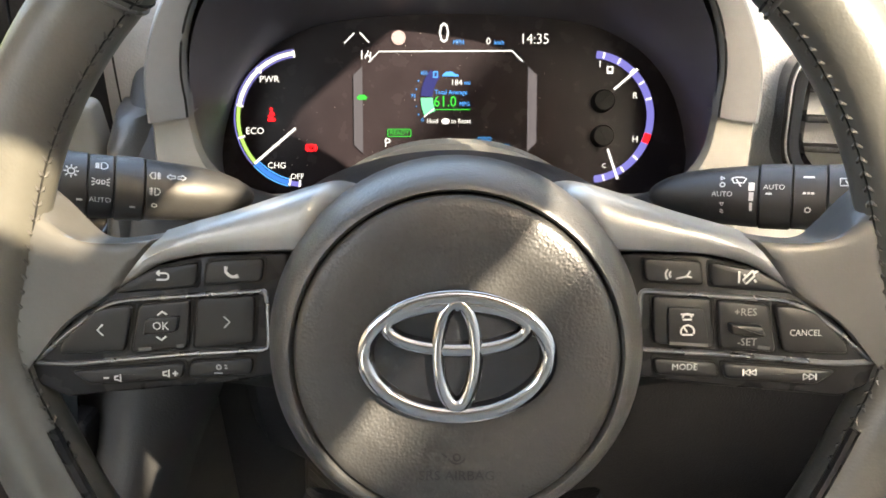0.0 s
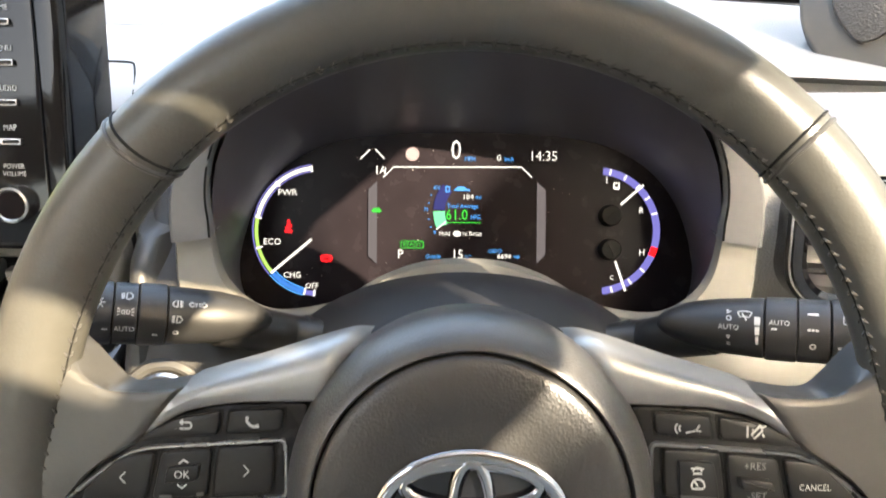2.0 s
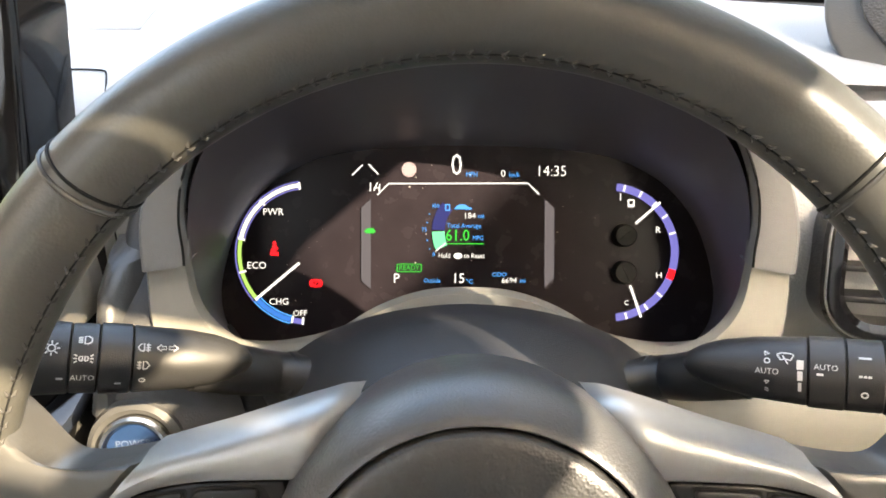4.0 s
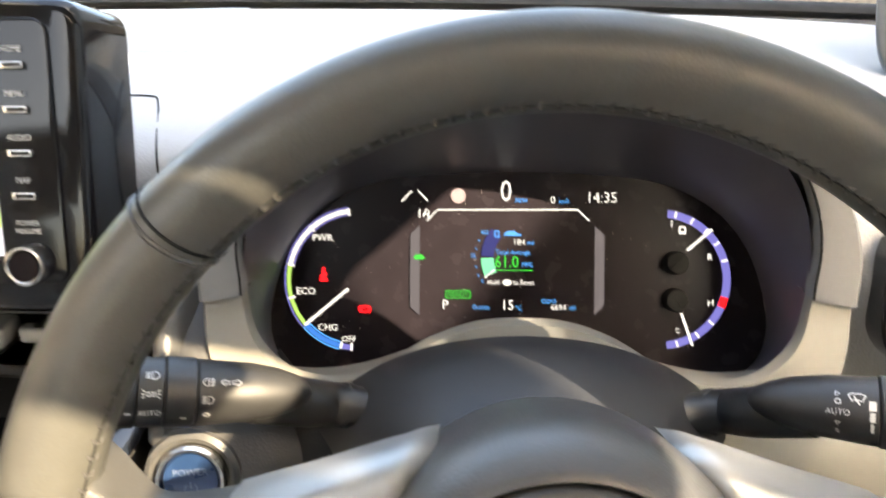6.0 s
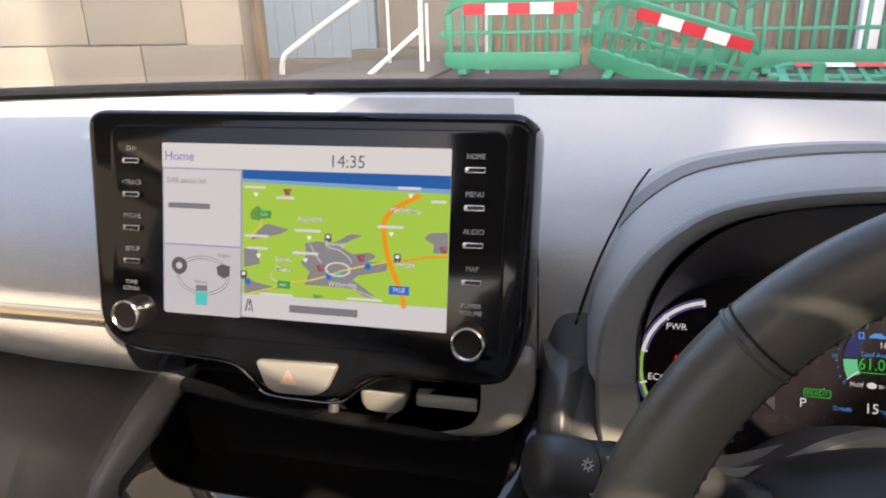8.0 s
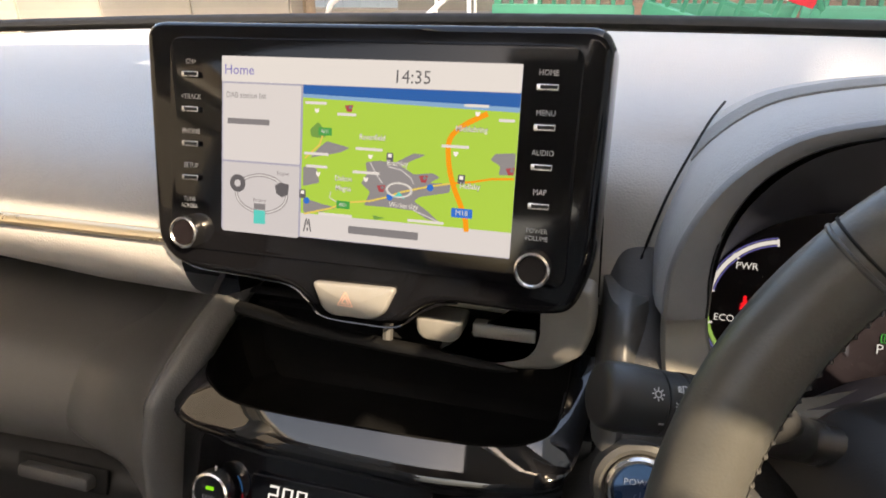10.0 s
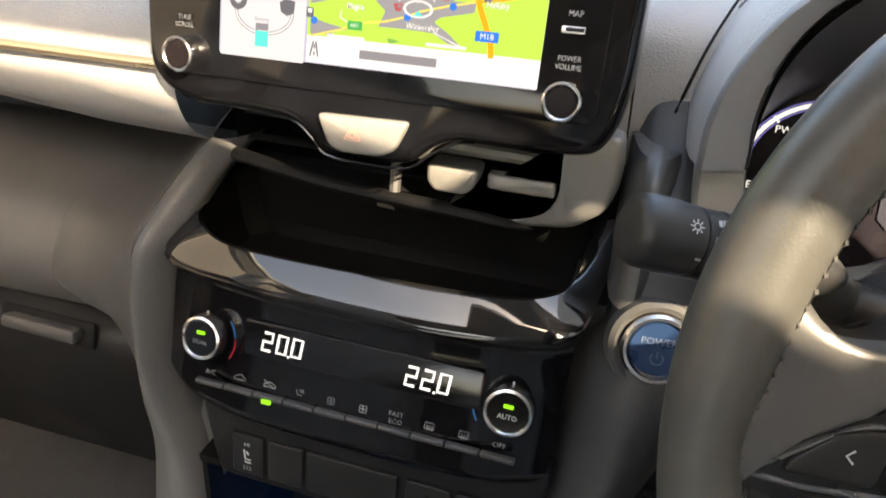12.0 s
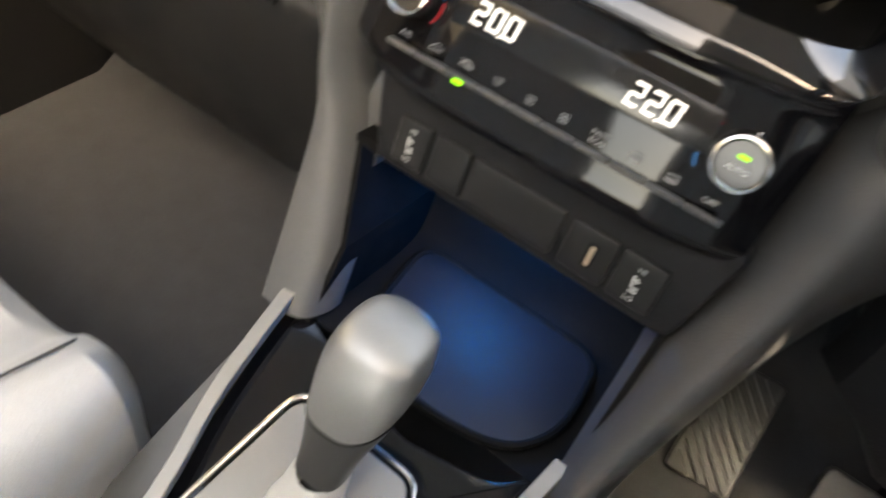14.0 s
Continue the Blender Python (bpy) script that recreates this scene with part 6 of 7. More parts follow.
    for i in range(10):
        x = -0.0925 + 0.0205 * i
        b = part("push_key", plate(rrect(0.0198, 0.0032, 0.0006, x, -0.0168, 2), 0.0, 0.0042, 0.0010), HUB, th, "slim grey key edge", F)
        y = -0.0085 + (0.0 if 0 < i < 9 else -0.001)
        if i == 6:
            words("FAST", 0.0042, (x, y + 0.0018), PRINT_DIM, b, F, 0.0026), words("ECO", 0.0042, (x, y - 0.0026), PRINT_DIM, b, F, 0.0026)
        elif names[i]:
            words(names[i], 0.0044, (x, y), PRINT_DIM, b, F, 0.0026)
        else:
            u = lambda pts: [(x + px / 1000, y + py / 1000) for px, py in pts]
            car = [u([(-4, -1.2), (-3.6, 0.4), (-2, 0.8), (-0.8, 2), (1.6, 2), (2.6, 0.6), (4, 0.2), (4, -1.2), (-4, -1.2)])]
            fan = [u([(1.1 * math.cos(radians(q + c)) + 0.2 * k, 1.1 * math.sin(radians(q + c))) for q in range(0, 361, 60)]) for c, k in ((0, 6), (0, -6))]
            fan = [[(px + 0.0015 * math.cos(radians(c)), py + 0.0015 * math.sin(radians(c))) for px, py in u([(1.3 * math.cos(radians(q)), 1.3 * math.sin(radians(q))) for q in range(0, 361, 60)])] for c in (45, 135, 225, 315)]
            win = [u([(-3, -1.6), (-2.6, 2), (2.6, 2), (3, -1.6), (-3, -1.6)]), u([(-1.5, -2.6), (-1.1, 0.6)]), u([(0, -2.6), (0.4, 0.6)]), u([(1.5, -2.6), (1.9, 0.6)])]
            seat = [u([(-2.4, 2), (-1.6, -1.4), (1.4, -1.4)]), u([(-0.4, 2), (2.6, 2)]), u([(0, 0.6), (3, 0.6)])]
            sets = {1: car, 2: car + [u([(-4, 2.6), (3.6, -1.8)])], 3: seat, 4: fan, 5: fan, 7: win, 8: win}
            part("symbol", strokes(sets[i], 0.0005 if i != 4 else 0.0004, 0.0026), PRINT_DIM, b, "", F, False)
    part("led", plate(rrect(0.0062, 0.0026, 0.0006, -0.0515, -0.0185, 2), 0.0045, 0.0056), L_LED, th, "lit green indicator", F, False)


climate_panel()


def switch_row():
    F = plane_frame(-0.344, 0.314, 0.797, 9)
    th = thing("switch_row", (-0.344, 0.33, 0.78), "dark plastic row of seat heater switches and a USB socket", "switch panel")
    o = round_corners(mm([(-112, 44), (124, 44), (116, 6), (110, -22), (-97, -22), (-104, 6)]), 0.008, 3)
    part("backing", plate(o, -0.020, -0.0010, 0.003), DASH_DARK, th, "dark plastic backing", F)
    for x, wd, nm in ((-0.074, 0.0235, "seat_switch"), (-0.0465, 0.0250, "blank_cover"), (-0.0005, 0.063, "blank_cover"), (0.0505, 0.0290, "usb_socket"), (0.0815, 0.0270, "seat_switch")):
        part("gap", plate(rrect(wd + 0.0016, 0.0318, 0.0025, x, 0.0, 3), -0.003, -0.0006), GROOVE, th, "", F)
        k = part(nm, plate(rrect(wd, 0.0302, 0.0022, x, 0.0, 3), -0.003, 0.0012, 0.0012, 0.0004), BUTTON, th, "", F)
        if nm == "seat_switch":
            words("HI", 0.0046, (x, 0.0085), PRINT, k, F, 0.0022), words("LO", 0.0046, (x, -0.0098), PRINT, k, F, 0.0022)
            part("symbol", strokes([[(x - 0.0022, 0.0045), (x - 0.0014, -0.0025), (x + 0.0026, -0.0028)], [(x - 0.0005, 0.0035), (x + 0.0012, 0.0008)], [(x - 0.002, -0.0050), (x + 0.0028, -0.0050)]], 0.0014, 0.0022), PRINT, k, "", F, False)
        if nm == "usb_socket":
            part("usb_frame", plate(rrect(0.0062, 0.0150, 0.0006, x + 0.002, 0.0, 2), 0.0010, 0.0024, 0.0004), GROOVE, k, "", F)
            part("usb_contact", plate(rrect(0.0030, 0.0125, 0.0004, x + 0.0024, 0.0, 2), 0.0020, 0.0030, 0.0003), COPPER, k, "bronze-lit socket contact", F)


switch_row()


def console():
    th = thing("centre_console", (-0.348, 0.2, 0.55), "dark grey centre console with gloss black top", "centre console")
    # bolsters framing the stack
    side = [(0.972, -0.486, 0.418, -0.545, 0.545), (0.957, -0.493, 0.390, -0.560, 0.540), (0.925, -0.504, 0.349, -0.600, 0.520), (0.905, -0.507, 0.340, -0.630, 0.443), (0.885, -0.509, 0.334, -0.640, 0.411), (0.845, -0.507, 0.327, -0.630, 0.386), (0.81, -0.501, 0.320, -0.595, 0.402),
            (0.775, -0.489, 0.311, -0.548, 0.425), (0.715, -0.474, 0.277, -0.520, 0.400), (0.672, -0.461, 0.246, -0.500, 0.368)]
    rows = []
    for z, xc, yc, xa, ya in side:
        w = 0.017 + 0.018 * max(0.0, min(1.0, (0.80 - z) / 0.08))
        rows.append([Vector((xa - 0.06, ya + 0.024, z)), Vector((xa + 0.01, ya - 0.004, z)), Vector((xa * 0.45 + (xc - 0.02) * 0.55, ya * 0.66 + (yc + 0.014) * 0.34, z)), Vector((xc - 0.009, yc + 0.010, z)), Vector((xc - 0.001, yc, z)), Vector((xc + w - 0.010, yc + 0.003, z)), Vector((xc + w, yc + 0.020, z)), Vector((xc + w + 0.001, yc + 0.034, z))])
    cols = [catmull([r[k] for r in rows], 5, False) for k in range(8)]
    part("bolster", loft([catmull([c[j] for c in cols], 5, False) for j in range(len(cols[0]))], closed=False), BOLSTER, th, "soft dark grey bolster rolling from the dash round the stack")
    cheek = [(1.025, (-0.212, 0.478), (-0.200, 0.468), (-0.180, 0.466), (-0.158, 0.474)), (1.005, (-0.210, 0.462), (-0.199, 0.442), (-0.180, 0.440), (-0.158, 0.455)), (0.978, (-0.209, 0.430), (-0.199, 0.400), (-0.180, 0.396), (-0.158, 0.412)), (0.952, (-0.207, 0.412), (-0.196, 0.384), (-0.170, 0.378), (-0.135, 0.394)), (0.916, (-0.207, 0.388), (-0.196, 0.362), (-0.170, 0.359), (-0.120, 0.376)),
             (0.88, (-0.236, 0.388), (-0.197, 0.343), (-0.170, 0.347), (-0.130, 0.376)), (0.82, (-0.262, 0.390), (-0.206, 0.320), (-0.182, 0.332), (-0.155, 0.386)), (0.755, (-0.248, 0.348), (-0.220, 0.283), (-0.198, 0.300), (-0.184, 0.380)),
             (0.69, (-0.245, 0.290), (-0.231, 0.245), (-0.213, 0.268), (-0.205, 0.360)), (0.64, (-0.242, 0.225), (-0.233, 0.205), (-0.214, 0.228), (-0.208, 0.340))]
    cols = [[(x, y, z) for z, *row in cheek for x, y in [row[k]]] for k in range(4)]
    cols = [catmull(c, 5, False) for c in cols]
    rows = [catmull([c[j] for c in cols], 5, False) for j in range(len(cols[0]))]
    part("cheek", loft(rows, closed=False), CHEEK, th, "smooth grey side cheek around the power button")
    # side walls down to the floor
    for x, y1, nm in ((-0.462, 0.40, "side_wall"), (-0.222, 0.40, "side_wall")):
        d = 0.012
        up = 0.0 if x < -0.3 else 0.045
        o = [(x - d, 0.50, 0.872 + up), (x - d, 0.40, 0.865 + up), (x - d, 0.345, 0.80), (x - d, 0.275, 0.640 + up * 0.3), (x - d, 0.10, 0.560), (x - d, -0.40, 0.50), (x - d, -0.40, 0.40), (x - d, 0.50, 0.40)]
        rings = [o, [(a + 2 * d, b, c) for a, b, c in o]]
        part(nm, loft(rings, True, True, True), LOWER, th, smooth=False)
    # cubby: back wall, floor, blue-lit mat
    rows = [[(x, 0.405 - 0.25 * (x + 0.348) ** 2, 0.80), (x, 0.40 - 0.3 * (x + 0.348) ** 2, 0.73), (x, 0.385 - 0.4 * (x + 0.348) ** 2, 0.682), (x, 0.355, 0.670), (x, 0.30, 0.668), (x, 0.258, 0.670)] for x in (-0.462, -0.43, -0.39, -0.348, -0.30, -0.26, -0.236)]
    part("cubby", loft([catmull(r, 4, False) for r in rows], closed=False), BIN, th, "cubby lining, near-black so the blue light stays on the mat")
    o = round_corners([Vector((x, y)) for x, y in ((-0.42, 0.375), (-0.262, 0.375), (-0.255, 0.30), (-0.275, 0.262), (-0.33, 0.250), (-0.40, 0.262))], 0.025, 5)
    part("mat", plate(o, 0.669, 0.6745, 0.002), BLUE_TRAY, th, "smooth charging mat with a raised edge")
    part("mat_rim", tube([(p.x, p.y, 0.6735) for p in o], 0.003, 8, True), BIN, th, "raised rim of the mat")
    # top and side panels added to stop lamp spill and darken the inner walls
    part("cubby_light_stop", box(-0.462, -0.236, 0.318, 0.412, 0.772, 0.778), BIN, th, "unseen black plate added to hold the blue light in the cubby")
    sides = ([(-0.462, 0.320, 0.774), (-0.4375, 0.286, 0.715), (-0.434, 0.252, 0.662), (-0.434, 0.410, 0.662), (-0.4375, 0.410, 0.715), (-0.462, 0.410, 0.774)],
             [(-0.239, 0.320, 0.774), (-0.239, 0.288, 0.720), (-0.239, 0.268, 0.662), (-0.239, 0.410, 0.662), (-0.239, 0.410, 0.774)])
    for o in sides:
        part("cubby_shade_panel", loft([[(x + d, y, z) for x, y, z in o] for d in (0.0, 0.004)], True, True, True), BIN, th, "black panel added in the cubby, its shade put into the colour", smooth=False)
    part("ambient_lamp", box(-0.37, -0.33, 0.365, 0.372, 0.758, 0.760), L_CUBBY, th, "hidden blue ambient lamp", smooth=False)
    # gloss top around the selector
    o = round_corners([Vector((x, y)) for x, y in ((-0.456, 0.282), (-0.40, 0.262), (-0.33, 0.246), (-0.27, 0.258), (-0.240, 0.29), (-0.282, 0.10), (-0.296, -0.2), (-0.40, -0.2), (-0.416, 0.10))], 0.01, 3)
    part("top_plate", plate(o, -0.01, 0.0, 0.002), GLOSS_PANEL, th, "gloss black console top", pose(0, 0, 0.584, 18.0, 0, 0))
    for x0, x1, x2, x3 in ((-0.453, -0.438, -0.418, -0.400), (-0.243, -0.258, -0.278, -0.296)):
        pts = catmull([(x0, 0.270, 0.6865), (x1, 0.185, 0.6585), (x2, 0.122, 0.6375), (x3, 0.02, 0.604), (x3, -0.15, 0.575)], 5, False)
        section = [(-0.0052, -0.006), (-0.0052, 0.0008), (-0.0044, 0.0018), (0.0044, 0.0018), (0.0052, 0.0008), (0.0052, -0.006)]
        part("side_strip", loft([[q + Vector((dx, 0, dz)) for dx, dz in section] for q in pts], True, True, True), SILVER, th, "flat silver console edge strip", smooth=False)


console()


def gear_selector():
    th = thing("gear_selector", (-0.350, 0.19, 0.66), "satin silver gear selector with pale leather gaiter", "gear lever")
    o = round_corners([Vector((x, y)) for x, y in ((-0.395, 0.225), (-0.305, 0.225), (-0.298, 0.10), (-0.312, 0.02), (-0.395, 0.02), (-0.405, 0.10))], 0.012, 4)
    T = pose(0, 0, 0.5865, 18.0, 0, 0)
    gp = part("gate_plate", plate(o, 0, 0.006, 0.002), SILVER, th, "silver selector gate plate", T)
    part("gate_edge", tube([(p.x, p.y, 0.005) for p in inset([Vector(q).to_2d() for q in o], -0.004)], 0.002, 8, True), SATIN_CHROME, gp, "bright gate edge", T)
    part("gate_slot", plate(rrect(0.020, 0.12, 0.006, -0.350, 0.13, 4), 0.0055, 0.0068), GROOVE, gp, "dark selector slot", T)
    for i, t in enumerate("PRNDB"):
        words(t, 0.009, (-0.328, 0.185 - 0.022 * i), PRINT_DARK, gp, T, 0.0067)
    prof = catmull([(0.0, 0.0140, 0), (0.12, 0.0152, 0), (0.27, 0.0180, 0), (0.43, 0.0216, 0), (0.58, 0.0238, 0), (0.70, 0.0250, 0), (0.80, 0.0250, 0), (0.88, 0.0236, 0), (0.94, 0.0216, 0), (0.98, 0.0140, 0), (1.0, 0.0012, 0)], 3, False)

    def skin(t, w, a, out=0.0):
        cx, sx = math.cos(a), math.sin(a)
        px, py = math.copysign(abs(cx) ** 0.74, cx), math.copysign(abs(sx) ** 0.74, sx)
        return Vector((-0.349 + (1.10 * w + out) * px, 0.181 + 0.040 * t + (1.0 * w + out) * py, 0.674 + 0.090 * t + 0.18 * w * sx))
    split = lambda a: 0.50 + 0.07 * math.sin(a) + 0.05 * math.cos(a)
    turn = [2 * math.pi * k / 40 for k in range(40)]

    def width(t):
        for p, q in zip(prof, prof[1:]):
            if q.x >= t:
                return p.y + (q.y - p.y) * (t - p.x) / max(1e-6, q.x - p.x)
        return prof[-1].y
    knob = part("knob", loft([[skin(split(a) + (1 - split(a)) * s, width(split(a) + (1 - split(a)) * s), a) for a in turn] for s in (0, 0.08, 0.18, 0.3, 0.42, 0.54, 0.65, 0.74, 0.81, 0.87, 0.92, 0.955, 0.98, 1.0)], True, True, True), KNOB, th, "satin silver egg-shaped knob top")
    part("knob_base", loft([[skin(split(a) * s, width(split(a) * s), a) for a in turn] for s in (0, 0.15, 0.3, 0.5, 0.7, 0.85, 0.995)], True, True, True), KNOB_BASE, th, "dark satin lower half of the knob")
    part("seam", tube([skin(split(a), width(split(a)), a, 0.0001) for a in turn], 0.0007, 6, True), GROOVE, knob, "fine dark release seam")
    rings = []
    for z, r, yy in ((0.676, 0.0146, 0.181), (0.668, 0.0165, 0.178), (0.655, 0.0185, 0.172), (0.642, 0.0235, 0.165), (0.632, 0.0310, 0.160), (0.624, 0.0370, 0.157)):
        rings.append([(-0.349 + r * (1 + 0.04 * math.sin(4 * a)) * math.cos(a), yy + 1.15 * r * math.sin(a), z + 0.32 * r * math.sin(a)) for a in [2 * math.pi * k / 32 for k in range(32)]])
    part("gaiter", loft(rings), SEAT, th, "pale grey leather gaiter")


KNOB_BASE = mat("dark_satin_knob", (0.07, 0.07, 0.068), 0.36, metal=0.5, var=0.05, scale=30)
KNOB = mat("satin_knob", (0.30, 0.30, 0.29), 0.46, metal=0.7, var=0.05, scale=30, grain=0.05, gscale=2000)
gear_selector()


# ------------------------------------------------------------------ driver's side: end vent, pillar speaker, footrest
def side_vent():
    th = thing("side_vent", (0.255, 0.41, 1.0), "gloss black air vent at the end of the dashboard", "air vent")
    M = plane_frame(0.262, 0.402, 1.005, 14, -8)
    outer, inner = round_corners(mm([(-58, 28), (-48, 42), (55, 46), (62, 30), (58, -30), (40, -44), (-40, -42), (-56, -24)]), 0.014, 5), round_corners(mm([(-44, 22), (-38, 32), (44, 34), (48, 22), (46, -22), (32, -32), (-32, -31), (-43, -18)]), 0.010, 5)
    part("frame", ring_plate(outer, inner, -0.02, 0.006, 0.004), PIANO, th, "gloss black vent frame", M)
    part("chrome_edge", tube([(p.x, p.y, 0.004) for p in inset([Vector(q).to_2d() for q in outer], 0.003)], 0.0011, 6, True), SATIN_CHROME, th, "fine bright edge", M)
    part("throat", plate(inner, -0.04, -0.03), GROOVE, th, "", M)
    for y in (-0.018, 0.0, 0.018):
        part("slat", box(-0.042, 0.046, y - 0.002, y + 0.002, -0.022, -0.002, 0.001), DASH_DARK, th, "", M)
    # upper demister slot
    part("demister", plate(round_corners(mm([(-62, 62), (-48, 76), (70, 72), (70, 60)]), 0.006, 4), -0.006, 0.004, 0.002), DASH_DARK, th, "black slotted demister outlet", plane_frame(0.290, 0.478, 1.005, 30, -10))
    for i in range(5):
        part("demister_slat", box(-0.045 + 0.022 * i, -0.030 + 0.022 * i, 0.063, 0.070, 0.003, 0.0055, 0.0005), GROOVE, th, "", plane_frame(0.290, 0.478, 1.005, 30, -10))
    # grey dash end panel behind the vent
    rows = [catmull([(x, y + dy, z) for y, z in ((0.52, 1.075), (0.455, 1.060), (0.43, 1.02), (0.425, 0.98), (0.43, 0.94))], 4, False) for x, dy in ((0.172, 0.05), (0.19, 0.0), (0.26, -0.004), (0.34, 0.0), (0.42, 0.01))]
    part("end_panel", loft(rows, closed=False), DASH, th, "grey grained dash end around the vent")


side_vent()


def pillar_speaker():
    th = thing("pillar_speaker", (0.34, 0.62, 1.10), "dark mesh tweeter in the windscreen pillar foot", "speaker")
    M = plane_frame(0.325, 0.598, 1.135, 18, -32)
    o = round_corners(mm([(-34, 34), (2, 46), (38, 26), (34, -16), (4, -42), (-22, -16)]), 0.012, 4)
    part("mesh", plate(o, -0.004, 0.003, 0.002), SPEAKER, th, "dark speaker mesh", M)
    part("surround", plate(round_corners(mm([(-62, 60), (10, 90), (120, 60), (120, -90), (0, -80), (-44, -30)]), 0.02, 4), -0.03, -0.002, 0.004), LOWER, th, "grey pillar foot", M)


pillar_speaker()


def footrest():
    th = thing("footrest", (-0.14, 0.53, 0.45), "grey ribbed driver's footrest in the footwell", "footrest")
    M = plane_frame(-0.131, 0.595, 0.477, 46, 4)
    part("plate", plate(round_corners(mm([(-36, 68), (33, 70), (36, -66), (-35, -68)]), 0.008, 4), -0.012, 0.0, 0.004), LOWER, th, "", M)
    for i in range(12):
        y = -0.076 + 0.0138 * i
        a, b = Vector((-0.030, y + 0.030)), Vector((0.029, y - 0.029))
        if a.y > 0.066:
            a = a.lerp(b, (a.y - 0.066) / (a.y - b.y))
        if b.y < -0.066:
            b = b.lerp(a, (-0.066 - b.y) / (a.y - b.y))
        part("rib", tube([(*a, 0.001), (*b, 0.001)], 0.0021, 8), LOWER, th, "raised rubber rib", M)
    p = thing("brake_pedal", (0.02, 0.52, 0.52), "dark brake pedal in the shadowed footwell", "pedal")
    M = plane_frame(-0.005, 0.53, 0.535, 35)
    part("pad", plate(rrect(0.10, 0.055, 0.008, 0, 0, 4), -0.008, 0.004, 0.003), LOWER, p, "", M)
    part("arm", tube([(-0.005, 0.54, 0.53), (-0.005, 0.60, 0.62), (-0.005, 0.62, 0.78)], 0.009, 8), DASH_DARK, p)


footrest()


def seat(x, name_label, fwd=0.0):
    th = thing("front_seat", (x, -0.2, 0.45), name_label, "car seat", "front seats")
    rings = []
    for y, w, z, t in ((-0.40, 0.22, 0.56, 0.05), (-0.30, 0.23, 0.575, 0.06), (-0.05, 0.235, 0.600, 0.07), (0.08, 0.235, 0.615, 0.075), (0.150, 0.225, 0.605, 0.07), (0.175, 0.20, 0.575, 0.05)):
        pts = [(-w, z - 0.02), (-w * 0.92, z + 0.032), (-w * 0.72, z + 0.030), (-w * 0.5, z), (0, z - 0.004), (w * 0.5, z), (w * 0.72, z + 0.030), (w * 0.92, z + 0.032), (w, z - 0.02), (w * 0.95, z - t - 0.06), (0, z - t - 0.08), (-w * 0.95, z - t - 0.06)]
        rings.append([Vector((x + p.x, y, p.y)) for p in catmull(mm([(a * 1000, b * 1000) for a, b in pts]), 4)])
    part("cushion", loft(rings, True, True, True), SEAT, th, "light grey leather seat cushion")
    for s in (-1, 1):
        part("stitch_line", tube([(x + s * 0.165, y, z) for y, z in ((-0.3, 0.607), (-0.05, 0.632), (0.08, 0.647), (0.155, 0.637))], 0.0012, 5), THREAD, th, "grey seat stitching")
    rings = []
    for z, w, y, t in ((0.54, 0.23, -0.37 + fwd, 0.10), (0.75, 0.25, -0.42 + fwd, 0.11), (1.02, 0.24, -0.47 + fwd, 0.10), (1.18, 0.19, -0.51 + fwd, 0.08), (1.23, 0.12, -0.525 + fwd, 0.05)):
        pts = [(-w, 0), (-w * 0.8, 0.045), (-w * 0.5, 0.012), (0, 0.008), (w * 0.5, 0.012), (w * 0.8, 0.045), (w, 0), (w * 0.9, -t), (0, -t - 0.01), (-w * 0.9, -t)]
        rings.append([Vector((x + p.x, y + p.y, z)) for p in catmull(mm([(a * 1000, b * 1000) for a, b in pts]), 4)])
    part("backrest", loft(rings, True, True, True), SEAT, th, "light grey leather backrest")
    part("headrest", plate(rrect(0.24, 0.16, 0.05, 0, 0, 6), -0.05, 0.05, 0.03, 0.01), SEAT, th, "light grey headrest", plane_frame(x, -0.565 + fwd, 1.30, -8))
    part("base", box(x - 0.2, x + 0.2, -0.35, 0.08, 0.40, 0.50, 0.02), DASH_DARK, th, "dark seat base")


seat(-0.705, "light grey leather front passenger seat with stitched edge")
seat(0.0, "light grey leather driver seat", 0.07)


# ------------------------------------------------------------------ outside
def barrier():
    th = thing("plastic_barrier", (0, 0, 0), "green plastic pedestrian barrier with upright slats", "barrier", "barriers in the yard")
    M = pose(0, 0, 0, 90, 0, 0)
    W, H = 2.0, 1.0
    part("top_rail", plate(round_corners([Vector(p) for p in ((-0.98, 0.80), (-0.84, 1.0), (0.84, 1.0), (0.98, 0.80), (0.93, 0.78), (0.80, 0.885), (-0.80, 0.885), (-0.93, 0.78))], 0.04, 4), -0.03, 0.03, 0.012), GREENP, th, "", M)
    part("bottom_rail", plate(round_corners([Vector(p) for p in ((-0.98, 0.28), (0.98, 0.28), (0.98, 0.10), (0.80, 0.04), (-0.80, 0.04), (-0.98, 0.10))], 0.04, 4), -0.03, 0.03, 0.015), GREENP, th, "", M)
    part("mid_rail", box(-0.90, 0.90, 0.52, 0.57, -0.018, 0.018, 0.008), GREENP, th, "", M)
    for i in range(10):
        x = -0.90 + 0.2 * i
        wd = 0.05 if i in (0, 9) else 0.028
        part("slat", box(x - wd, x + wd, 0.26, 0.80 if i in (0, 9) else 0.90, -0.02, 0.02, 0.008), GREENP, th, "", M)
    for x in (-0.65, 0.65):
        part("foot", box(x - 0.06, x + 0.06, -0.28, 0.28, 0.0, 0.07, 0.02), GREENP, th)
    part("hook", box(-1.05, -0.95, 0.48, 0.58, -0.025, 0.025, 0.01), GREENP, th, "", M)
    part("hook", box(0.95, 1.05, 0.48, 0.58, -0.025, 0.025, 0.01), GREENP, th, "", M)
    return th


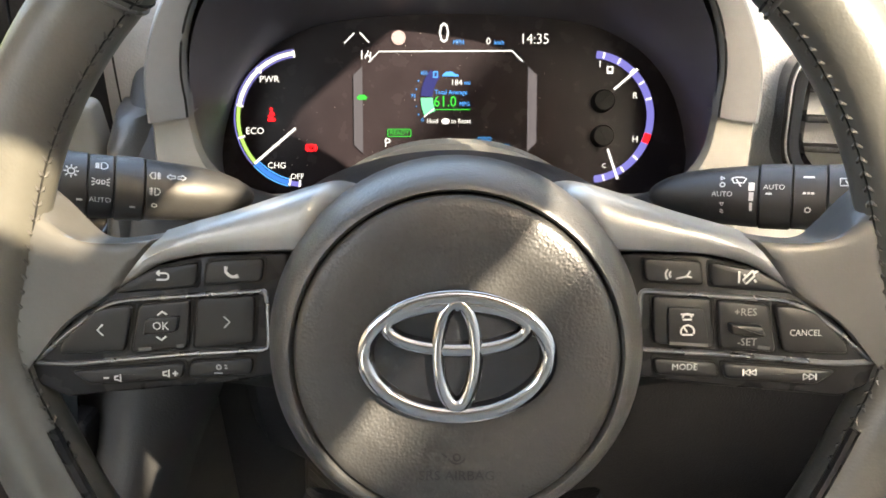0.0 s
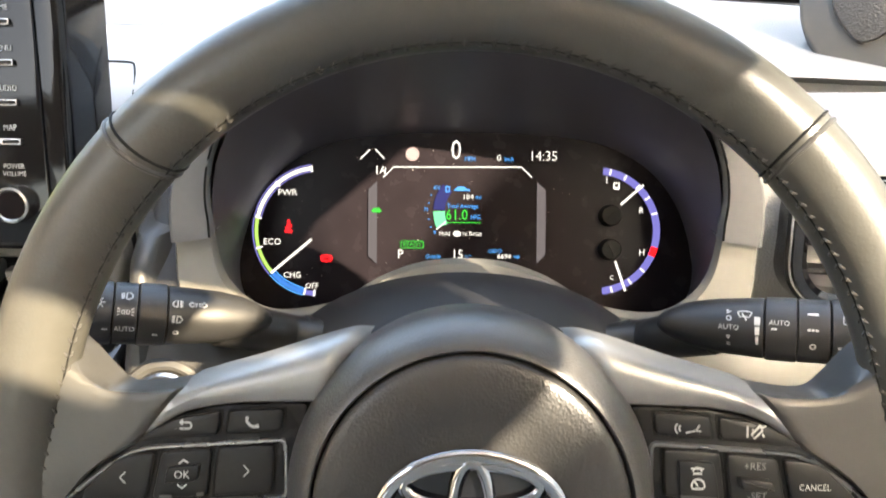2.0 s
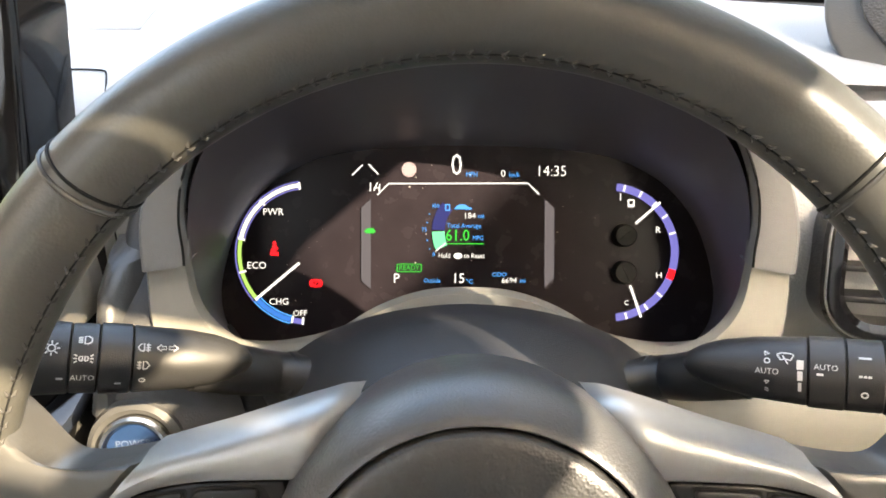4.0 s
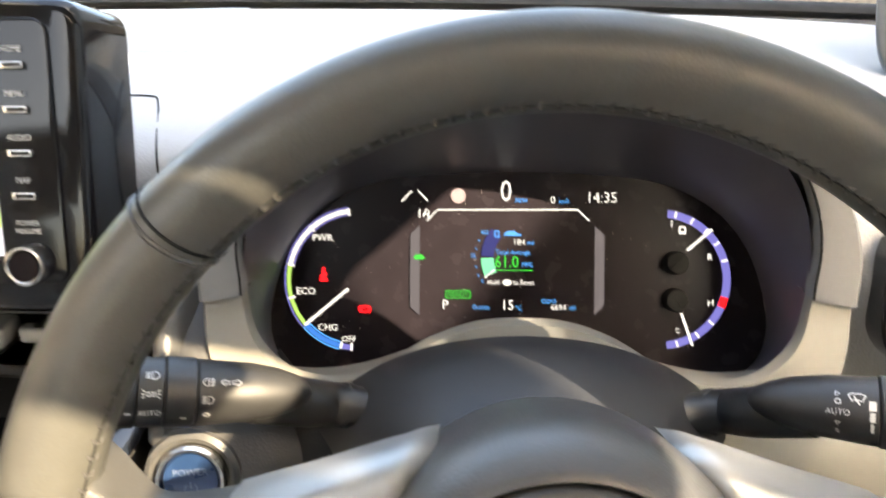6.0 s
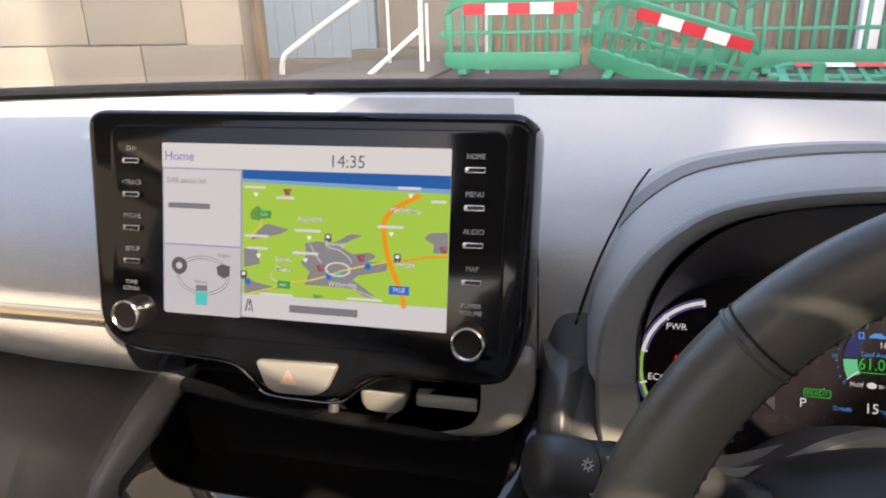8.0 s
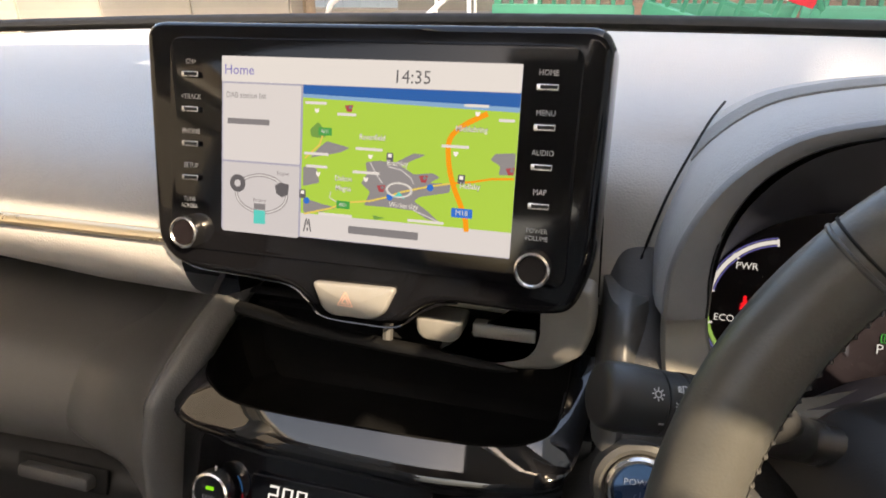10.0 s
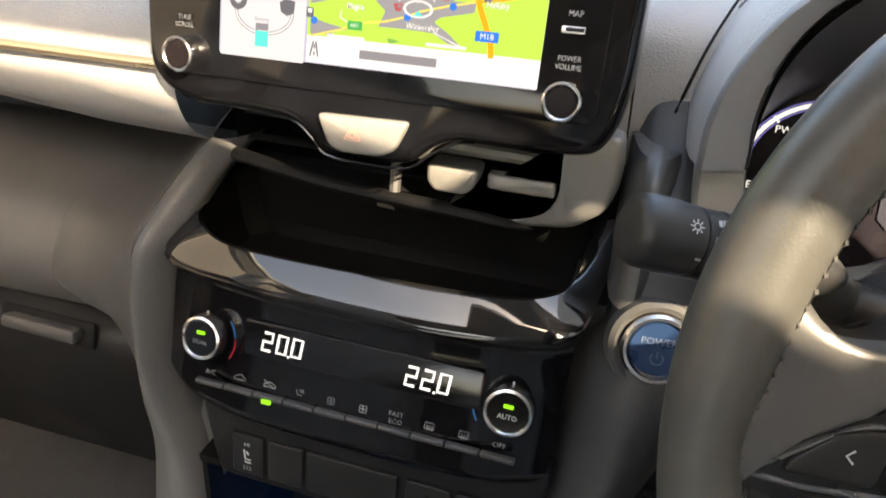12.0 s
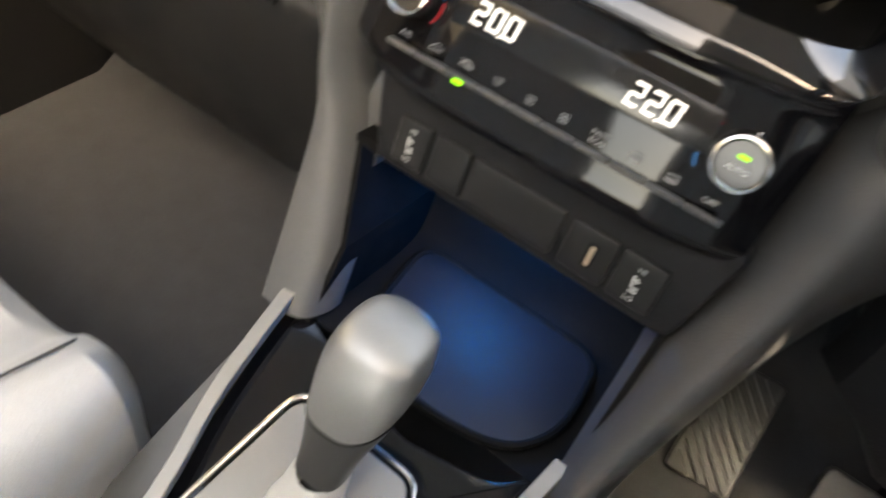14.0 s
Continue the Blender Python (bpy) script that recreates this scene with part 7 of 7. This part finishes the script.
def tape_board(parent, x0, x1, y):
    n = 5
    M = PLACE[parent] @ pose(0, 0, 0, 90, 0, 0)
    for i in range(n):
        a, b = x0 + (x1 - x0) * i / n, x0 + (x1 - x0) * (i + 1) / n
        part("reflective_band", plate(rrect(b - a, 0.15, 0.002, (a + b) / 2, y, 2), 0.03, 0.036), TAPE_R if i % 2 == 0 else TAPE_W, parent, "red band" if i % 2 == 0 else "white band", M, False)


first = barrier()
places = [(-1.62, 10.2, GZ + 0.06, 0, 0, -4), (0.42, 10.6, GZ + 0.05, 0, 0, 2), (2.38, 10.3, GZ + 0.05, 0, 0, -3), (0.36, 9.6, GZ - 0.10, 14, 17, -8), (2.45, 7.9, GZ + 0.10, -80, 0, -4)]
made = [first]
for k, pl in enumerate(places):
    m = pose(*pl)
    if k == 0:
        ob = first
        ob.matrix_basis = m
    else:
        ob = copy_thing(first, m)
        made.append(ob)
    PLACE[ob] = m.copy()
made[3]["label"] = "green plastic barrier toppled at an angle with red and white bands"
made[4]["label"] = "green plastic barrier lying flat on the ground"
tape_board(made[0], -0.68, 0.90, 0.86)
tape_board(made[3], -0.55, 0.85, 0.86)
tape_board(made[4], -0.75, 0.75, 0.86)


def yellow_peg(x, y):
    th = thing("yellow_peg", (x, y, GZ), "short yellow plastic marker peg in the ground", "marker peg", "marker pegs")
    part("stem", tube([(x, y, GZ - 0.02), (x, y, GZ + 0.28)], [0.028, 0.024], 10), YELLOW, th)


yellow_peg(1.08, 11.0), yellow_peg(1.82, 10.9)


def handrail():
    th = thing("handrail", (-3.9, 10.8, GZ), "white painted steel ramp handrail", "handrail")
    Y = 10.6
    part("sloping_rail", tube(catmull([(-5.34, Y, GZ - 0.05), (-5.33, Y, GZ + 0.12), (-5.28, Y, GZ + 0.26), (-5.15, Y, GZ + 0.38), (-4.4, Y, GZ + 0.85), (-3.6, Y, GZ + 1.32), (-3.2, Y, GZ + 1.52)], 5, False), 0.045, 12), WHITE_PAINT, th)
    part("level_rail", tube([(-3.3, Y, GZ + 1.20), (-2.0, Y + 0.1, GZ + 1.24), (-1.9, Y + 0.1, GZ + 1.24)], 0.035, 10), WHITE_PAINT, th)
    part("lower_rail", tube([(-3.95, Y - 0.5, GZ - 0.15), (-3.03, Y, GZ + 0.66)], 0.038, 10), WHITE_PAINT, th)
    for x, y, h in ((-3.03, Y, 1.6), (-2.05, Y + 0.1, 1.5), (-3.98, Y + 1.4, 1.5), (-3.35, Y + 1.6, 1.0)):
        part("post", tube([(x, y, GZ - 0.05), (x, y, GZ + h)], 0.034 if y < Y + 1 else 0.026, 10), WHITE_PAINT, th)
    part("notice_plate", box(-2.12, -1.72, Y + 0.06, Y + 0.08, GZ + 1.15, GZ + 1.5, 0.005), WHITE_PAINT, th, "small pale notice plate")


handrail()


def outdoor_walls():
    # coarse block wall with recessed joints
    w = thing("wall_block", (-7.0, 7.6, GZ), "pale concrete block wall with recessed joints", "wall", kind="structure")
    part("core", box(-12.0, -4.33, 7.62, 7.9, GZ, 3.4), RENDERED, w, "mortar behind the blocks")
    bl = box(0, 1.30, 0, 0.10, 0, 0.60, 0.015)
    me = None
    for r in range(5):
        for c in range(6):
            x = -4.32 - 1.32 * (c + 1) + (0.62 if r % 2 else 0)
            if x + 1.3 > -4.30:
                continue
            if me is None:
                ob = part("block", bl, BLOCK, w, "", Matrix.Translation((x, 7.58, GZ + 0.05 + 0.62 * r)))
                me = ob.data
            else:
                link_mesh("block", me, BLOCK, w, Matrix.Translation((x, 7.58 + 0.01 * ((r * 5 + c) % 3), GZ + 0.05 + 0.62 * r)), "", False)
    p = thing("wall_post", (-4.6, 8.3, GZ), "brown timber corner post beside the block wall", "post", kind="structure")
    part("post", box(-4.60, -4.44, 8.2, 8.45, GZ, 3.2, 0.01), TIMBER, p)
    g = thing("wall_cladding", (-5.5, 13.0, GZ), "blue-grey metal cladding with vertical ribs", "wall", kind="structure")
    part("sheet", box(-9.0, -4.55, 13.0, 13.2, GZ + 0.02, 4.5), BLUEGREY, g)
    for i in range(12):
        part("rib", box(-8.8 + 0.37 * i, -8.74 + 0.37 * i, 12.975, 13.0, GZ + 0.05, 4.5), BLUEGREY, g)
    part("plinth", box(-9.0, -4.5, 12.7, 13.3, GZ - 0.05, GZ + 0.06, 0.02), BLOCK, g, "low concrete plinth")
    r = thing("wall_render", (-3.5, 13.5, GZ), "beige rendered wall beside the ramp", "wall", kind="structure")
    part("panel", box(-4.54, -2.6, 13.4, 13.7, GZ, 4.5), RENDERED, r)
    part("step", box(-4.9, -2.4, 12.6, 13.4, GZ, GZ + 0.22, 0.02), BLOCK, r, "concrete step")
    part("ramp", plate([Vector(p) for p in ((-4.9, 9.4), (-2.7, 9.4), (-2.7, 12.6), (-4.9, 12.6))], GZ, GZ + 0.05, 0.01), BLOCK, r, "pale concrete ramp slab")
    # timber fence behind the barriers
    f = thing("fence", (1.0, 14.0, GZ), "weathered brown timber board fence", "fence", kind="structure")
    rng = random.Random(4)
    me = None
    for i in range(42):
        x = -2.5 + 0.155 * i
        if me is None:
            me = part("board", box(0, 0.148, 0, 0.02, 0, 2.3, 0.003), TIMBER, f, "", Matrix.Translation((x, 13.9, GZ))).data
        else:
            link_mesh("board", me, TIMBER, f, Matrix.Translation((x, 13.9 + rng.uniform(-0.012, 0.012), GZ + rng.uniform(-0.04, 0.04))), "", False)
    f2 = thing("fence_side", (5.5, 11.0, GZ), "tall brown timber fence at the yard's edge", "fence", kind="structure")
    for i in range(46):
        t = i / 45
        link_mesh("board", me, TIMBER, f2, Matrix.Translation((3.75 + 5.0 * t, 11.8 - 4.5 * t, GZ)) @ pose(0, 0, 0, 0, 0, -41), "", False)
    p = thing("white_post", (3.30, 11.6, GZ), "white painted square post", "post")
    part("shaft", box(3.18, 3.44, 11.6, 11.8, GZ, 3.0, 0.01), WHITE_PAINT, p)
    # heap of dug soil
    bm = bmesh.new()
    rows = []
    for j in range(9):
        rows.append([(-2.4 + 5.8 * i / 24, 11.9 + 1.5 * j / 8, GZ + max(-0.02, (0.42 * math.sin(math.pi * j / 8) * math.sin(math.pi * i / 24)) * (0.7 + 0.6 * noise.noise((i * 0.6, j * 0.7, 3))))) for i in range(25)])
    solo("soil_heap", loft(rows, closed=False), EARTH, "low heap of reddish dug soil", "soil", kind="stuff")
    # unseen blockers added to shape sun and sky light; last, the backdrop closing the yard
    solo("wall_yard_shade", box(10, 16, -9.33, 40, GZ, 23), PALE_RENDER, "unseen tall block added to shade the yard", "building", kind="structure")
    solo("wall_sky_stop", box(-2.9, -2.7, -6.0, 1.5, GZ, 2.7), RENDERED, "unseen plain wall added to cut sky light on the passenger side", "wall", kind="structure")
    # slot between these added pieces forms the sun patch on the lens
    solo("wall_sun_stop", box(1.6, 1.8, -7.0, -1.31, GZ, 2.59), PALE_RENDER, "unseen plain wall added to block low sun on the driver's side", "wall", kind="structure")
    solo("wall_sun_stop_top", box(1.6, 1.63, -1.27, 0.6, 2.80, 3.45), PALE_RENDER, "unseen beam added to cap the sun slot above the wall", "wall", kind="structure")
    for y in (-1.255, 0.5):
        solo("wall_sun_stop_bar", box(1.605, 1.619, y - 0.009, y + 0.009, 2.35, 2.81), PALE_RENDER, "unseen thin bar added in the sun slot to shade the wheel rim", "wall", kind="structure")
    solo("wall_sun_stop_notch", box(1.6, 1.8, -1.31, -1.19, GZ, 2.36), PALE_RENDER, "unseen lower wall piece added as a notch for the sun", "wall", kind="structure")
    solo("wall_sun_stop_front", box(1.6, 1.8, -1.19, 0.6, GZ, 2.59), PALE_RENDER, "unseen plain wall added to cut the sun on the driver display", "wall", kind="structure")
    solo("backdrop", box(-30, 30, 24, 24.5, GZ, 7.0), RENDERED, "plain beige building closing the yard", "building", kind="structure")


outdoor_walls()
